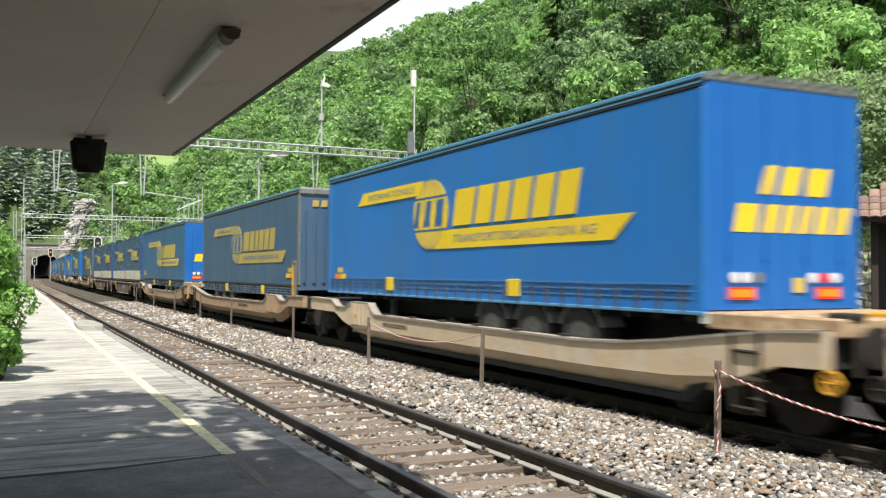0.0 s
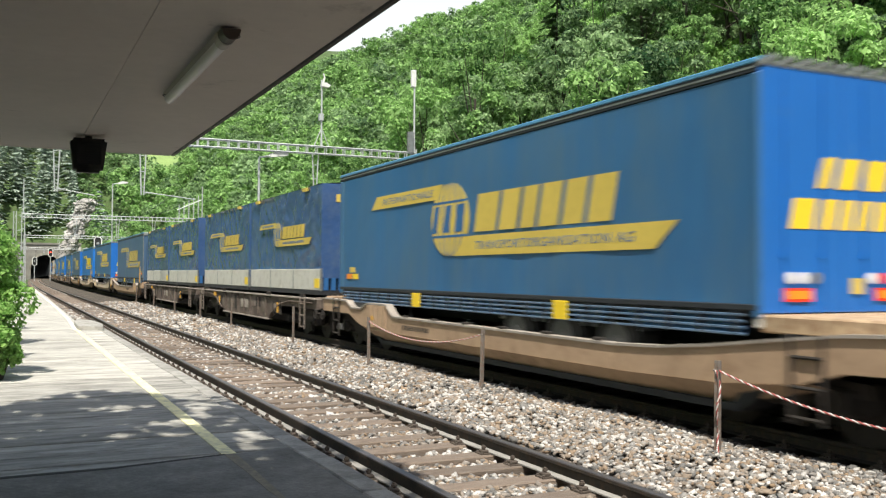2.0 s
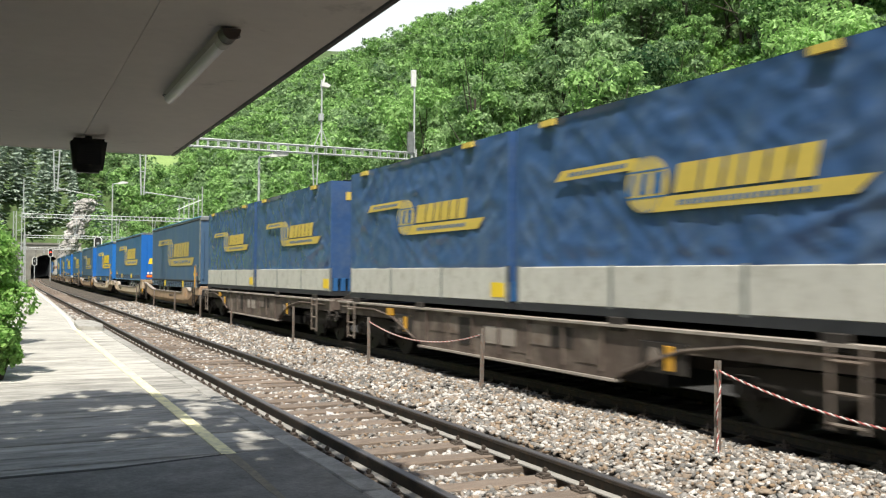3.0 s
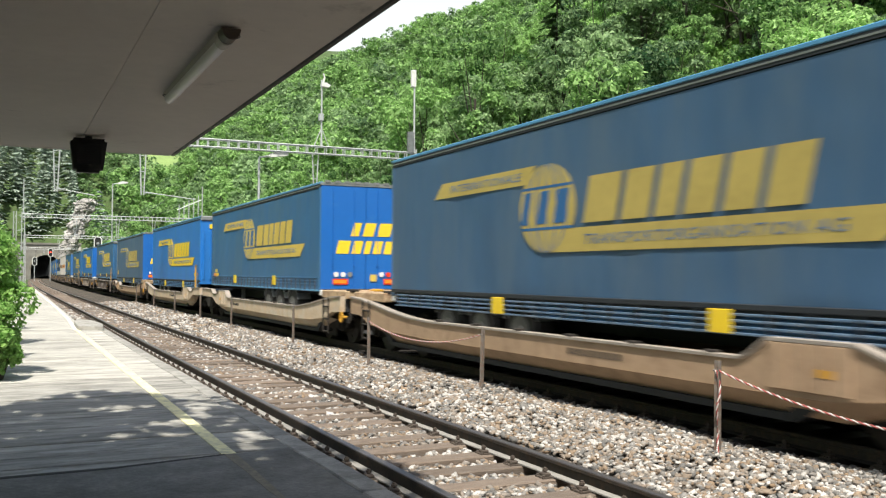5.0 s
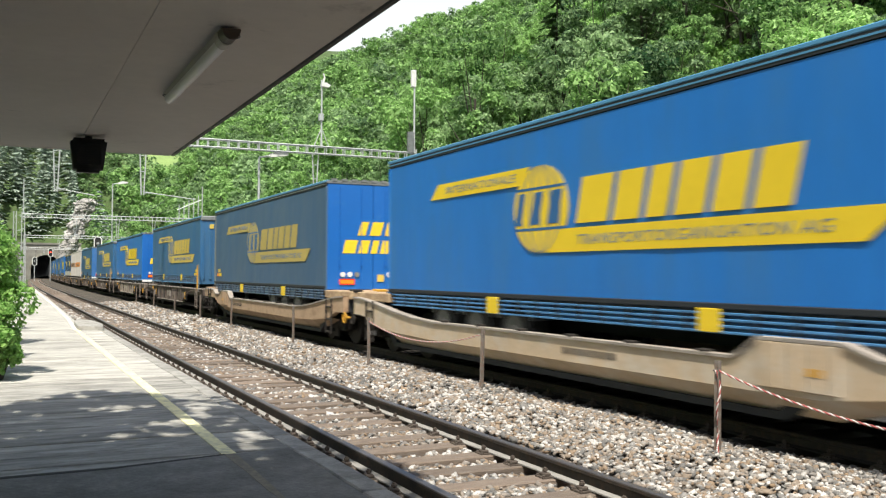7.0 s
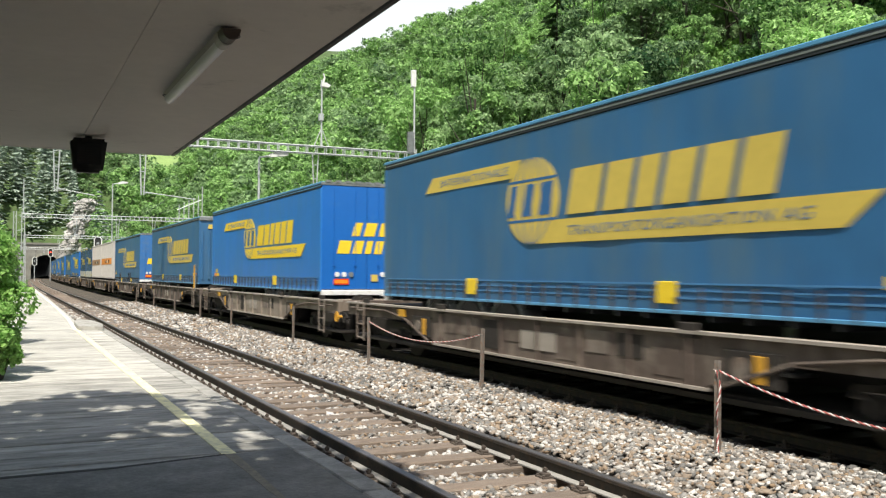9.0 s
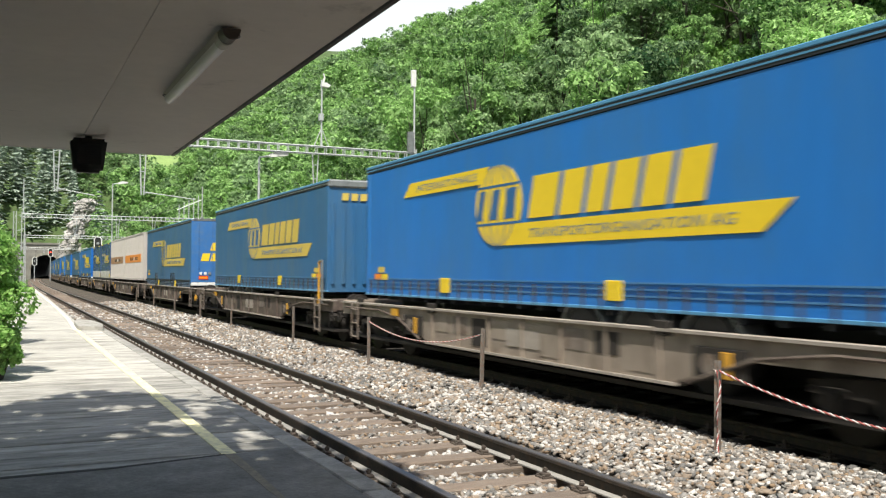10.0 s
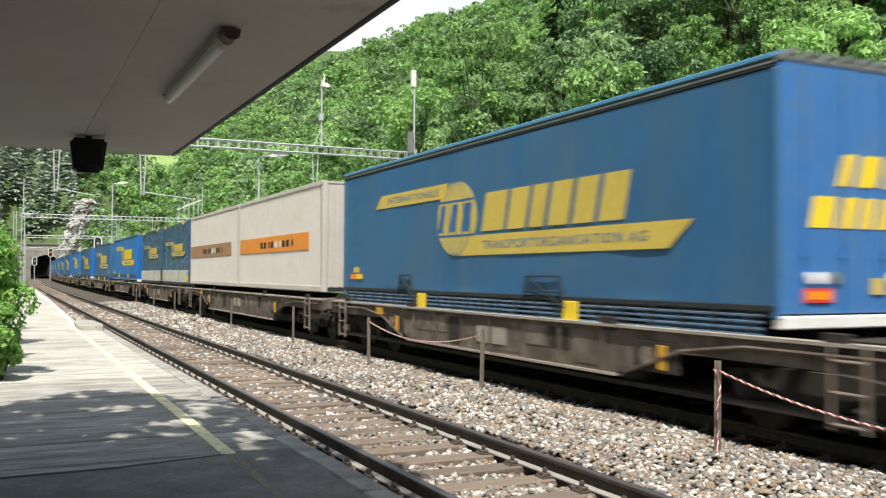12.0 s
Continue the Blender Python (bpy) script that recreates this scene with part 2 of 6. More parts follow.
M["brown_wagon"] = mat("rusty brown wagon steel", (0.085, 0.062, 0.05), 0.75, vary=0.35, scale=1.4, fine=12, bump=0.2, dirt=(0.22, 0.18, 0.145), dirt_amount=0.36, stretch=(1, 0.7, 0.5))
M["buff_wagon"] = mat("worn buff wagon steel", (0.27, 0.225, 0.18), 0.78, vary=0.3, scale=1.3, fine=12, bump=0.2, dirt=(0.13, 0.095, 0.07), dirt_amount=0.42, stretch=(1, 0.8, 0.5))
M["pale_rust"] = mat("pale dusty wagon steel", (0.18, 0.15, 0.125), 0.8, vary=0.35, scale=1.6, fine=14, bump=0.2, dirt=(0.12, 0.08, 0.055), dirt_amount=0.45)
M["flange"] = mat("worn pale flange edge", (0.33, 0.29, 0.25), 0.7, metal=0.2, vary=0.3)
M["bogie"] = mat("brake-dust bogie", (0.030, 0.025, 0.021), 0.85, metal=0.2, vary=0.35, scale=4, fine=25)
M["wheel"] = mat("wagon wheel steel", (0.030, 0.026, 0.023), 0.7, metal=0.3, vary=0.3)
M["aluminium"] = mat("white dropside aluminium", (0.56, 0.55, 0.50), 0.55, metal=0.1, vary=0.12, scale=2, fine=18, dirt=(0.36, 0.34, 0.29), dirt_amount=0.3)
M["container"] = mat("pale grey container steel", (0.50, 0.465, 0.43), 0.6, vary=0.08, scale=1, fine=10, dirt=(0.42, 0.37, 0.32), dirt_amount=0.2)
M["orange"] = mat("orange stripe paint", (0.78, 0.27, 0.04), 0.5, vary=0.1)
M["orange_dull"] = mat("dirty brown stripe paint", (0.36, 0.20, 0.10), 0.6, vary=0.2)
M["safety_yellow"] = mat("safety yellow paint", (0.58, 0.30, 0.03), 0.5, vary=0.15)
M["pallet"] = mat("pallet wood", (0.34, 0.22, 0.13), 0.85, vary=0.25, scale=4, fine=30)
M["stone"] = mat("grey wall stone", (0.32, 0.295, 0.25), 0.9, vary=0.4, scale=3, fine=25, bump=0.7, rand=0.5, dirt=(0.13, 0.13, 0.08), dirt_amount=0.35)
M["mortar"] = mat("wall mortar", (0.14, 0.13, 0.115), 0.95, vary=0.3, bump=0.6)
M["tunnel_stone"] = mat("weathered portal masonry", (0.24, 0.23, 0.205), 0.9, vary=0.3, scale=0.8, fine=6, bump=0.5)
# dark colour standing for shade on the forecourt's near face
M["edge_shade"] = mat("edge stone darkened as shade", (0.05, 0.047, 0.042), 0.95, vary=0.3)
M["soot"] = mat("sooty tunnel lining", (0.03, 0.03, 0.03), 0.95)
M["rock"] = mat("pale limestone cliff", (0.40, 0.38, 0.36), 0.95, vary=0.45, scale=0.4, fine=2.5, bump=0.8, bump_dist=0.3, dirt=(0.13, 0.13, 0.10), dirt_amount=0.35, stretch=(1, 1, 0.5))
M["bark"] = mat("dark bark", (0.055, 0.045, 0.036), 0.9, vary=0.35, scale=5, fine=30, bump=0.8, stretch=(1, 1, 0.3))
M["dark_wood"] = mat("dark stained boards", (0.032, 0.022, 0.017), 0.8, vary=0.3, scale=2, fine=25, stretch=(1, 8, 1))
M["roof_tile"] = mat("weathered clay roof tile", (0.22, 0.145, 0.115), 0.85, vary=0.25, scale=5, fine=40, rand=0.35)
M["signal_black"] = mat("signal plate black", (0.015, 0.015, 0.015), 0.7)
M["red_light"] = mat("lit red signal lens", (1.0, 0.06, 0.03), 0.3, emit=2.5, bump=0)
M["glass_grey"] = mat("dark lamp glass", (0.30, 0.31, 0.31), 0.2)
M["leaf"] = leaf_mat("broad leaves", (0.026, 0.092, 0.024), (0.40, 0.64, 0.22), rand=0.8, trans=0.42)
M["leaf_olive"] = leaf_mat("olive leaves", (0.030, 0.085, 0.032), (0.40, 0.58, 0.27), rand=0.8, trans=0.38)
M["leaf_pale"] = leaf_mat("grey-green lime leaves", (0.09, 0.17, 0.055), (0.36, 0.46, 0.24), trans=0.45)
M["leaf_bush"] = leaf_mat("shrub leaves", (0.13, 0.30, 0.06), (0.46, 0.70, 0.22), trans=0.5)
# far conifer colour lightened to stand for the haze over the distance
M["haze_needle"] = leaf_mat("conifer needles paled with haze", (0.24, 0.31, 0.26), (0.46, 0.54, 0.44), trans=0.25)
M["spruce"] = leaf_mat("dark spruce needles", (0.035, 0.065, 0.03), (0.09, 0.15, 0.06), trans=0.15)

# ---- mesh helpers ----
def part(name, bm, material, parent=None, label="", smooth=False):
    """Links a bmesh as one mesh object under a thing or a part."""
    me = bpy.data.meshes.new(name)
    if smooth:
        for f in bm.faces:
            f.smooth = True
    bm.to_mesh(me)
    bm.free()
    mats = material if isinstance(material, (list, tuple)) else [material]
    for m in mats:
        me.materials.append(m)
    ob = new(name, me)
    ob.parent = parent
    if label:
        tagged(ob, label)
    return ob


def share(name, me, parent, m=None):
    """One more object on the same mesh data."""
    ob = new(name, me)
    ob.parent = parent
    if m is not None:
        ob.matrix_basis = m
    return ob


def box(bm, x0, x1, y0, y1, z0, z1, bevel=0.0, mi=0):
    vs = [bm.verts.new((x, y, z)) for z in (z0, z1) for y in (y0, y1) for x in (x0, x1)]
    fs = [bm.faces.new([vs[i] for i in q]) for q in ((0, 2, 3, 1), (4, 5, 7, 6), (0, 1, 5, 4), (2, 6, 7, 3), (0, 4, 6, 2), (1, 3, 7, 5))]
    for f in fs:
        f.material_index = mi
    if bevel:
        es = list({e for f in fs for e in f.edges})
        out = bmesh.ops.bevel(bm, geom=es, offset=bevel, segments=1, affect="EDGES")
        for f in out["faces"]:
            f.material_index = mi
    return fs


def prism(bm, pts, axis, a, b, mi=0):
    """A flat outline of (u, v) drawn out along an axis from a to b: axis x takes (y, z), y takes (x, z), z takes (x, y)."""
    def at(u, v, w):
        return {"x": (w, u, v), "y": (u, w, v), "z": (u, v, w)}[axis]
    lo = [bm.verts.new(at(u, v, a)) for u, v in pts]
    hi = [bm.verts.new(at(u, v, b)) for u, v in pts]
    n = len(pts)
    fs = [bm.faces.new(lo[::-1]), bm.faces.new(hi)]
    for i in range(n):
        fs.append(bm.faces.new((lo[i], lo[(i + 1) % n], hi[(i + 1) % n], hi[i])))
    for f in fs:
        f.material_index = mi
    bmesh.ops.recalc_face_normals(bm, faces=fs)
    return fs


def tube(bm, p0, p1, r0, r1=None, n=8, mi=0):
    r1 = r0 if r1 is None else r1
    p0, p1 = Vector(p0), Vector(p1)
    q = (p1 - p0).to_track_quat("Z", "Y")
    lo, hi = [], []
    for i in range(n):
        a = 2 * math.pi * i / n
        d = q @ Vector((math.cos(a), math.sin(a), 0))
        lo.append(bm.verts.new(p0 + d * r0))
        hi.append(bm.verts.new(p1 + d * r1))
    fs = [bm.faces.new(lo[::-1]), bm.faces.new(hi)]
    fs += [bm.faces.new((lo[i], lo[(i + 1) % n], hi[(i + 1) % n], hi[i])) for i in range(n)]
    for f in fs:
        f.material_index = mi
    return fs


def one(fn, *a, **k):
    bm = bmesh.new()
    fn(bm, *a, **k)
    return bm


def holder(name, at=(0, 0, 0)):
    ob = new(name)
    ob.location = at
    return ob


def mesh_np(name, verts, faces, material, parent=None, smooth=False):
    me = bpy.data.meshes.new(name)
    verts = np.asarray(verts, np.float32)
    faces = np.asarray(faces, np.int32)
    k = faces.shape[1]
    me.vertices.add(len(verts))
    me.vertices.foreach_set("co", verts.ravel())
    me.loops.add(faces.size)
    me.loops.foreach_set("vertex_index", faces.ravel())
    me.polygons.add(len(faces))
    me.polygons.foreach_set("loop_start", np.arange(0, faces.size, k, dtype=np.int32))
    me.polygons.foreach_set("loop_total", np.full(len(faces), k, np.int32))
    me.update(calc_edges=True)
    me.materials.append(material)
    if smooth:
        me.polygons.foreach_set("use_smooth", np.ones(len(faces), bool))
    ob = new(name, me)
    ob.parent = parent
    return ob


# ---- lie of the line ----
def bend(y):
    """The line bends gently to the right on its way to the tunnel."""
    return 1.0e-4 * max(0.0, y - 80.0) ** 2


NEAR_TRACK, FAR_TRACK, GAUGE = 3.874, 8.52, 1.507
PORTAL = 280.0


def smooth_step(a, b, v):
    v = min(1.0, max(0.0, (v - a) / (b - a)))
    return v * v * (3 - 2 * v)


def height(x, y):
    """Height of the ground: flat along the line, a steep slope beyond the forecourt wall, a spur over the tunnel."""
    z = -0.42
    foot = 27.5 + 4 * noise.noise((y * 0.02, 3.1, 0))
    side = max(0.0, x - foot)
    up = 0.80 * side - 0.0009 * side * side
    up = min(max(up, 0.0) if side < 440 else 178, 100 + 0.10 * max(0.0, side - 150))
    left = max(0.0, -4.5 - x) * (0.30 + 0.4 * smooth_step(60, 200, y))
    wide = abs(x - 6.2 - bend(y))
    cut = smooth_step(5.5, 26.0, wide)
    spur = max(0.0, y - PORTAL - 2.0) * 0.72
    spur_near = max(0.0, y - 215.0) * 0.40 * cut
    tall = max(min(spur, 92.0) + (9.0 * smooth_step(0, 1.5, y - PORTAL - 0.6)), spur_near)
    z += max(up + 0.55 * tall * (1 - smooth_step(30, 190, x)), left + tall * 0.9, tall * (1 - smooth_step(60, 130, x)))
    rough = smooth_step(0.5, 20, z)
    z += rough * (3.0 * noise.noise((x * 0.022, y * 0.022, 1.7)) + 1.4 * noise.noise((x * 0.09, y * 0.09, 4.0)))
    return z

# ---- ground ----
def build_ground():
    xs = np.unique(np.concatenate([np.linspace(-260, -12, 32), np.linspace(-12, 32, 45), np.linspace(32, 120, 45), np.linspace(120, 560, 45)]))
    ys = np.unique(np.concatenate([np.linspace(-260, -10, 20), np.linspace(-10, 270, 90), np.linspace(270, 290, 21), np.linspace(290, 760, 70)]))
    nx, ny = len(xs), len(ys)
    vs = [(x, y, height(x, y)) for y in ys for x in xs]
    fs = []
    for j in range(ny - 1):
        for i in range(nx - 1):
            cx, cy = (xs[i] + xs[i + 1]) / 2, (ys[j] + ys[j + 1]) / 2
            if abs(cx - 6.2 - bend(cy)) < 4.6 and PORTAL - 1 < cy < PORTAL + 2:
                continue
            k = j * nx + i
            fs.append((k, k + 1, k + nx + 1, k + nx))
    ob = mesh_np("ground", vs, fs, M["ground"], smooth=True)
    tagged(ob, "grass-covered valley floor and steep wooded slope", "ground", kind="structure")


build_ground()


def sweep(bm, prof, ys, cx, mi=0, closed=True):
    """An outline of (x, z) carried along the line."""
    rows = [[bm.verts.new((cx + bend(y) + x, y, z)) for x, z in prof] for y in ys]
    n = len(prof)
    for a, b in zip(rows, rows[1:]):
        for i in range(n if closed else n - 1):
            f = bm.faces.new((a[i], a[(i + 1) % n], b[(i + 1) % n], b[i]))
            f.material_index = mi
    return rows


LINE_YS = [-40, 0, 20, 40, 60, 80] + list(range(95, 500, 15))


def build_bed():
    bm = bmesh.new()
    sweep(bm, [(-1.4, -0.45), (-1.4, -0.25), (1.35, -0.25), (1.55, -0.19), (3.55, -0.18), (3.85, -0.36), (4.1, -0.5)], LINE_YS, NEAR_TRACK, closed=False)
    bmesh.ops.recalc_face_normals(bm, faces=bm.faces)
    ob = part("ballast_bed", bm, M["ballast_bed"])
    tagged(ob, "ballast bed under the near track, darkened for the gaps between stones", "ballast", kind="structure")
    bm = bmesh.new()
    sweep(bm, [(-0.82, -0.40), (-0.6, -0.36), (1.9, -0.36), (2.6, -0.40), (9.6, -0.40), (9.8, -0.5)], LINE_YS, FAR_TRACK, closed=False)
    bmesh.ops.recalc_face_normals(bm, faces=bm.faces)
    ob = part("trackbed", bm, M["shade_bed"])
    tagged(ob, "trackbed under the freight train, shade put into its dark colour", "ballast", kind="structure")
    bm = one(box, 18.2, 27.2, -30, 60, -0.45, 0.35)
    # added dark strip hides the bright forecourt face seen below the wagons
    edge = one(box, 18.06, 18.196, -30, 60, -0.45, 0.33)
    ob = part("forecourt_edge", edge, M["edge_shade"])
    tagged(ob, "added dark strip on the forecourt edge, keeps the underside of the train black", "kerb", kind="structure")
    ob = part("forecourt", bm, M["forecourt"])
    tagged(ob, "pale gravel forecourt behind the far track", "pavement", kind="structure")


build_bed()


def build_track(name, cx, label, first, fine_rows, wood, foot):
    top = holder(name)
    tagged(top, label, "railway track", kind="structure")
    prof_foot = [(-0.065, -0.155), (0.065, -0.155), (0.065, -0.143), (0.012, -0.128), (-0.012, -0.128), (-0.065, -0.143)]
    prof_web = [(-0.009, -0.132), (0.009, -0.132), (0.009, -0.05), (0.036, -0.038), (0.036, -0.016), (-0.036, -0.016), (-0.036, -0.038), (-0.009, -0.05)]
    prof_head = [(-0.036, -0.017), (0.036, -0.017), (0.036, -0.006), (0.026, 0.0), (-0.026, 0.0), (-0.036, -0.006)]
    for s in (-1, 1):
        bm = bmesh.new()
        for i, pr in enumerate((prof_foot, prof_web, prof_head)):
            sweep(bm, pr, LINE_YS, cx + s * GAUGE / 2, mi=i)
        bmesh.ops.recalc_face_normals(bm, faces=bm.faces)
        # under the train the rail head is darkened too, as shade
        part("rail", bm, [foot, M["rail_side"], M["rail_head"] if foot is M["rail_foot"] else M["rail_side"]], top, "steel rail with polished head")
    sl = bmesh.new()
    box(sl, -1.25, 1.25, -0.125, 0.125, -0.31, -0.165, bevel=0.012)
    first_sleeper = part("sleeper", sl, wood, top)
    first_sleeper.location = (cx, first, 0)
    fa = bmesh.new()
    box(fa, -0.17, 0.17, -0.075, 0.075, -0.168, -0.152)
    for s in (-1, 1):
        box(fa, s * 0.105 - 0.035, s * 0.105 + 0.035, -0.05, 0.05, -0.152, -0.120, bevel=0.008)
        tube(fa, (s * 0.105, 0, -0.12), (s * 0.105, 0, -0.075), 0.017, n=6)
        tube(fa, (s * 0.105, 0, -0.108), (s * 0.105, 0, -0.088), 0.027, n=6)
        tube(fa, (s * 0.15, -0.05, -0.152), (s * 0.15, -0.05, -0.135), 0.018, n=6)
        tube(fa, (s * 0.15, 0.05, -0.152), (s * 0.15, 0.05, -0.135), 0.018, n=6)
    f0 = part("fastening", fa, M["fastening"], top, "rusty ribbed base plate with bolts")
    f0.location = (cx - GAUGE / 2, first, 0)
    rnd = random.Random(4)
    far = bmesh.new()
    y = first
    k = 0
    while y < 330:
        if k < fine_rows:
            for s in (-1, 1):
                if k or s > 0:
                    share("fastening", f0.data, top, pose(cx + bend(y) + s * GAUGE / 2, y, 0))
            if k:
                share("sleeper", first_sleeper.data, top, pose(cx + bend(y) + rnd.uniform(-0.03, 0.03), y + rnd.uniform(-0.015, 0.015), rnd.uniform(-0.006, 0.004), 0, rnd.uniform(-0.15, 0.15), rnd.uniform(-0.8, 0.8)))
        else:
            c = cx + bend(y)
            box(far, c - 1.25, c + 1.25, y - 0.125, y + 0.125, -0.31, -0.165)
        y += 0.6
        k += 1
    tagged(part("far_sleepers", far, wood, top), "wooden sleepers in the distance", kind="stuff")


build_track("near_track", NEAR_TRACK, "railway track with brown wooden sleepers on pale ballast", -9.55, 150, M["sleeper"], M["rail_foot"])
# dark sleepers and bogie-coloured rails put the train's shade into the track
build_track("train_track", FAR_TRACK, "railway track under the passing freight train", -9.4, 40, M["sleeper_shaded"], M["bogie"])


def build_ballast():
    """Loose stones, denser close by."""
    rnd = np.random.RandomState(7)
    t = (1 + 5 ** 0.5) / 2
    ico_v = np.array([(-1, t, 0), (1, t, 0), (-1, -t, 0), (1, -t, 0), (0, -1, t), (0, 1, t), (0, -1, -t), (0, 1, -t), (t, 0, -1), (t, 0, 1), (-t, 0, -1), (-t, 0, 1)]) / 1.9
    ico_f = np.array([(0, 11, 5), (0, 5, 1), (0, 1, 7), (0, 7, 10), (0, 10, 11), (1, 5, 9), (5, 11, 4), (11, 10, 2), (10, 7, 6), (7, 1, 8), (3, 9, 4), (3, 4, 2), (3, 2, 6), (3, 6, 8), (3, 8, 9), (4, 9, 5), (2, 4, 11), (6, 2, 10), (8, 6, 7), (9, 8, 1)])
    xs, ys, rs = [], [], []
    for y0, y1, per, r in ((3.5, 11, 500, 0.033), (11, 18, 330, 0.038), (18, 30, 200, 0.045), (30, 60, 58, 0.068)):
        n = int((y1 - y0) * 5.3 * per)
        xs.append(rnd.uniform(2.5, 7.78, n))
        ys.append(rnd.uniform(y0, y1, n))
        rs.append(r * rnd.uniform(0.6, 1.35, n))
    x, y, r = np.concatenate(xs), np.concatenate(ys), np.concatenate(rs)
    rail = np.minimum(np.abs(x - NEAR_TRACK + GAUGE / 2), np.abs(x - NEAR_TRACK - GAUGE / 2)) < 0.10
    in_track = np.abs(x - NEAR_TRACK) < 1.27
    phase = np.abs((y - 2.45 + 0.3) % 0.6 - 0.3)
    on_sleeper = in_track & (phase < 0.128) & (rnd.uniform(0, 1, len(x)) > 0.035)
    keep = ~(rail | on_sleeper)
    x, y, r = x[keep], y[keep], r[keep]
    in_track = in_track[keep]
    z = np.where(in_track, -0.212, -0.165) + np.where(x > 7.4, (7.4 - x) * 0.55, 0) + rnd.uniform(-0.012, 0.014, len(x))
    crest = np.exp(-((x - 6.5) / 0.55) ** 2) * 0.05
    z = z + crest + 0.02 * np.sin(y * 1.7 + x * 2.3)
    n = len(x)
    ang = rnd.uniform(0, 6.283, n)
    sq = np.stack([rnd.uniform(0.8, 1.6, n), rnd.uniform(0.6, 1.1, n), rnd.uniform(0.4, 0.85, n)], 1)
    tilt = rnd.uniform(-0.7, 0.7, n)
    base = ico_v[None] * (1 + 0.42 * rnd.uniform(-1, 1, (n, 12, 1))) * sq[:, None, :]
    c, s = np.cos(tilt)[:, None], np.sin(tilt)[:, None]
    bx, bz = base[:, :, 0] * c - base[:, :, 2] * s, base[:, :, 0] * s + base[:, :, 2] * c
    by = base[:, :, 1]
    c, s = np.cos(ang)[:, None], np.sin(ang)[:, None]
    wx, wy = bx * c - by * s, bx * s + by * c
    v = np.stack([wx * r[:, None] + x[:, None], wy * r[:, None] + y[:, None], bz * r[:, None] + z[:, None]], 2)
    f = ico_f[None] + (np.arange(n) * 12)[:, None, None]
    ob = mesh_np("ballast_stones", v.reshape(-1, 3), f.reshape(-1, 3), M["ballast"])
    tagged(ob, "loose pale grey crushed ballast stones", "ballast", kind="stuff")


build_ballast()

# ---- platform and canopy ----
PLAT_Z, EDGE_X = 0.2, 2.45


def build_platform():
    top = holder("platform")
    tagged(top, "grey concrete station platform of broad slabs with dark joints", "platform", kind="structure")
    bm = bmesh.new()
    box(bm, -4.0, EDGE_X - 0.01, -12, 27.2, -0.45, PLAT_Z - 0.03)
    part("foundation", bm, M["joint"], top)
    rnd = random.Random(2)
    y = -6.0
    while y < 27.0:
        d = rnd.choice((0.42, 0.55, 0.6, 0.8, 0.95))
        e = min(y + d, 27.2)
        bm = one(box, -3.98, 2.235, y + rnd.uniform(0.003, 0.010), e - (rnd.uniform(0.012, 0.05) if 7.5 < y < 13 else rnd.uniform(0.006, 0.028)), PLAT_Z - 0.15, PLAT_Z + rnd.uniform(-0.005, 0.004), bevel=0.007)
        # slabs before about y = 13 get the darker concrete
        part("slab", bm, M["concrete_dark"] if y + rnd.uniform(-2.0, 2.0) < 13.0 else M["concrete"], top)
        y += d
    kb = one(box, 2.252, EDGE_X, 0.004, 1.196, -0.3, PLAT_Z - 0.004, bevel=0.012)
    k0 = part("kerb_stone", kb, M["kerb"], top)
    k0.location.y = -6.0
    for i in range(1, 27):
        share("kerb_stone", k0.data, top, pose(0, -6.0 + 1.2 * i, rnd.uniform(-0.006, 0.004)))
    # the old narrower far half, with a lower ramp end
    bm = bmesh.new()
    prism(bm, [(-3.0, 27.2), (1.95, 27.2), (2.3, 60), (2.45, 92), (-3.0, 92)], "z", -0.45, PLAT_Z - 0.02)
    part("far_paving", bm, M["concrete"], top)
    bm = bmesh.new()
    prism(bm, [(1.72, 25.6), (2.3, 25.2), (2.42, 26.6), (2.3, 28.6), (1.98, 29.5), (1.8, 28.4)], "z", -0.3, PLAT_Z + 0.10)
    part("ramp_block", bm, M["kerb"], top, "pale concrete ramp block")
    bm = bmesh.new()
    prism(bm, [(-3.95, -6), (2.22, -6), (2.22, 7.70), (1.66, 7.60), (0.76, 7.40), (-0.01, 7.36), (-3.95, 7.1)], "z", PLAT_Z - 0.1, PLAT_Z + 0.006)
    part("asphalt_patch", bm, M["asphalt"], top, "dark asphalt paving with a slanting joint")
    bm = bmesh.new()
    prism(bm, [(1.66, 7.60), (0.76, 7.40), (-0.01, 7.36), (-3.9, 7.1), (-3.9, 7.17), (-0.01, 7.435), (0.76, 7.455), (1.66, 7.63)], "z", PLAT_Z - 0.1, PLAT_Z + 0.009)
    part("joint_strip", bm, M["joint"], top, "black joint in the paving")
    bm = bmesh.new()
    box(bm, 1.635, 1.752, 7.62, 25.6, PLAT_Z - 0.1, PLAT_Z + 0.009)
    part("safety_line", bm, M["yellow_paint"], top, "worn yellow painted safety line")
    bm = bmesh.new()
    prism(bm, [(1.648, 7.615), (1.66, 6.9), (1.655, 6.2), (1.69, 5.6), (1.72, 6.3), (1.735, 7.0), (1.745, 7.615)], "z", PLAT_Z - 0.1, PLAT_Z + 0.0085)
    part("safety_line", bm, M["line_trace"], top, "brownish worn trace of the yellow line")
    bm = bmesh.new()
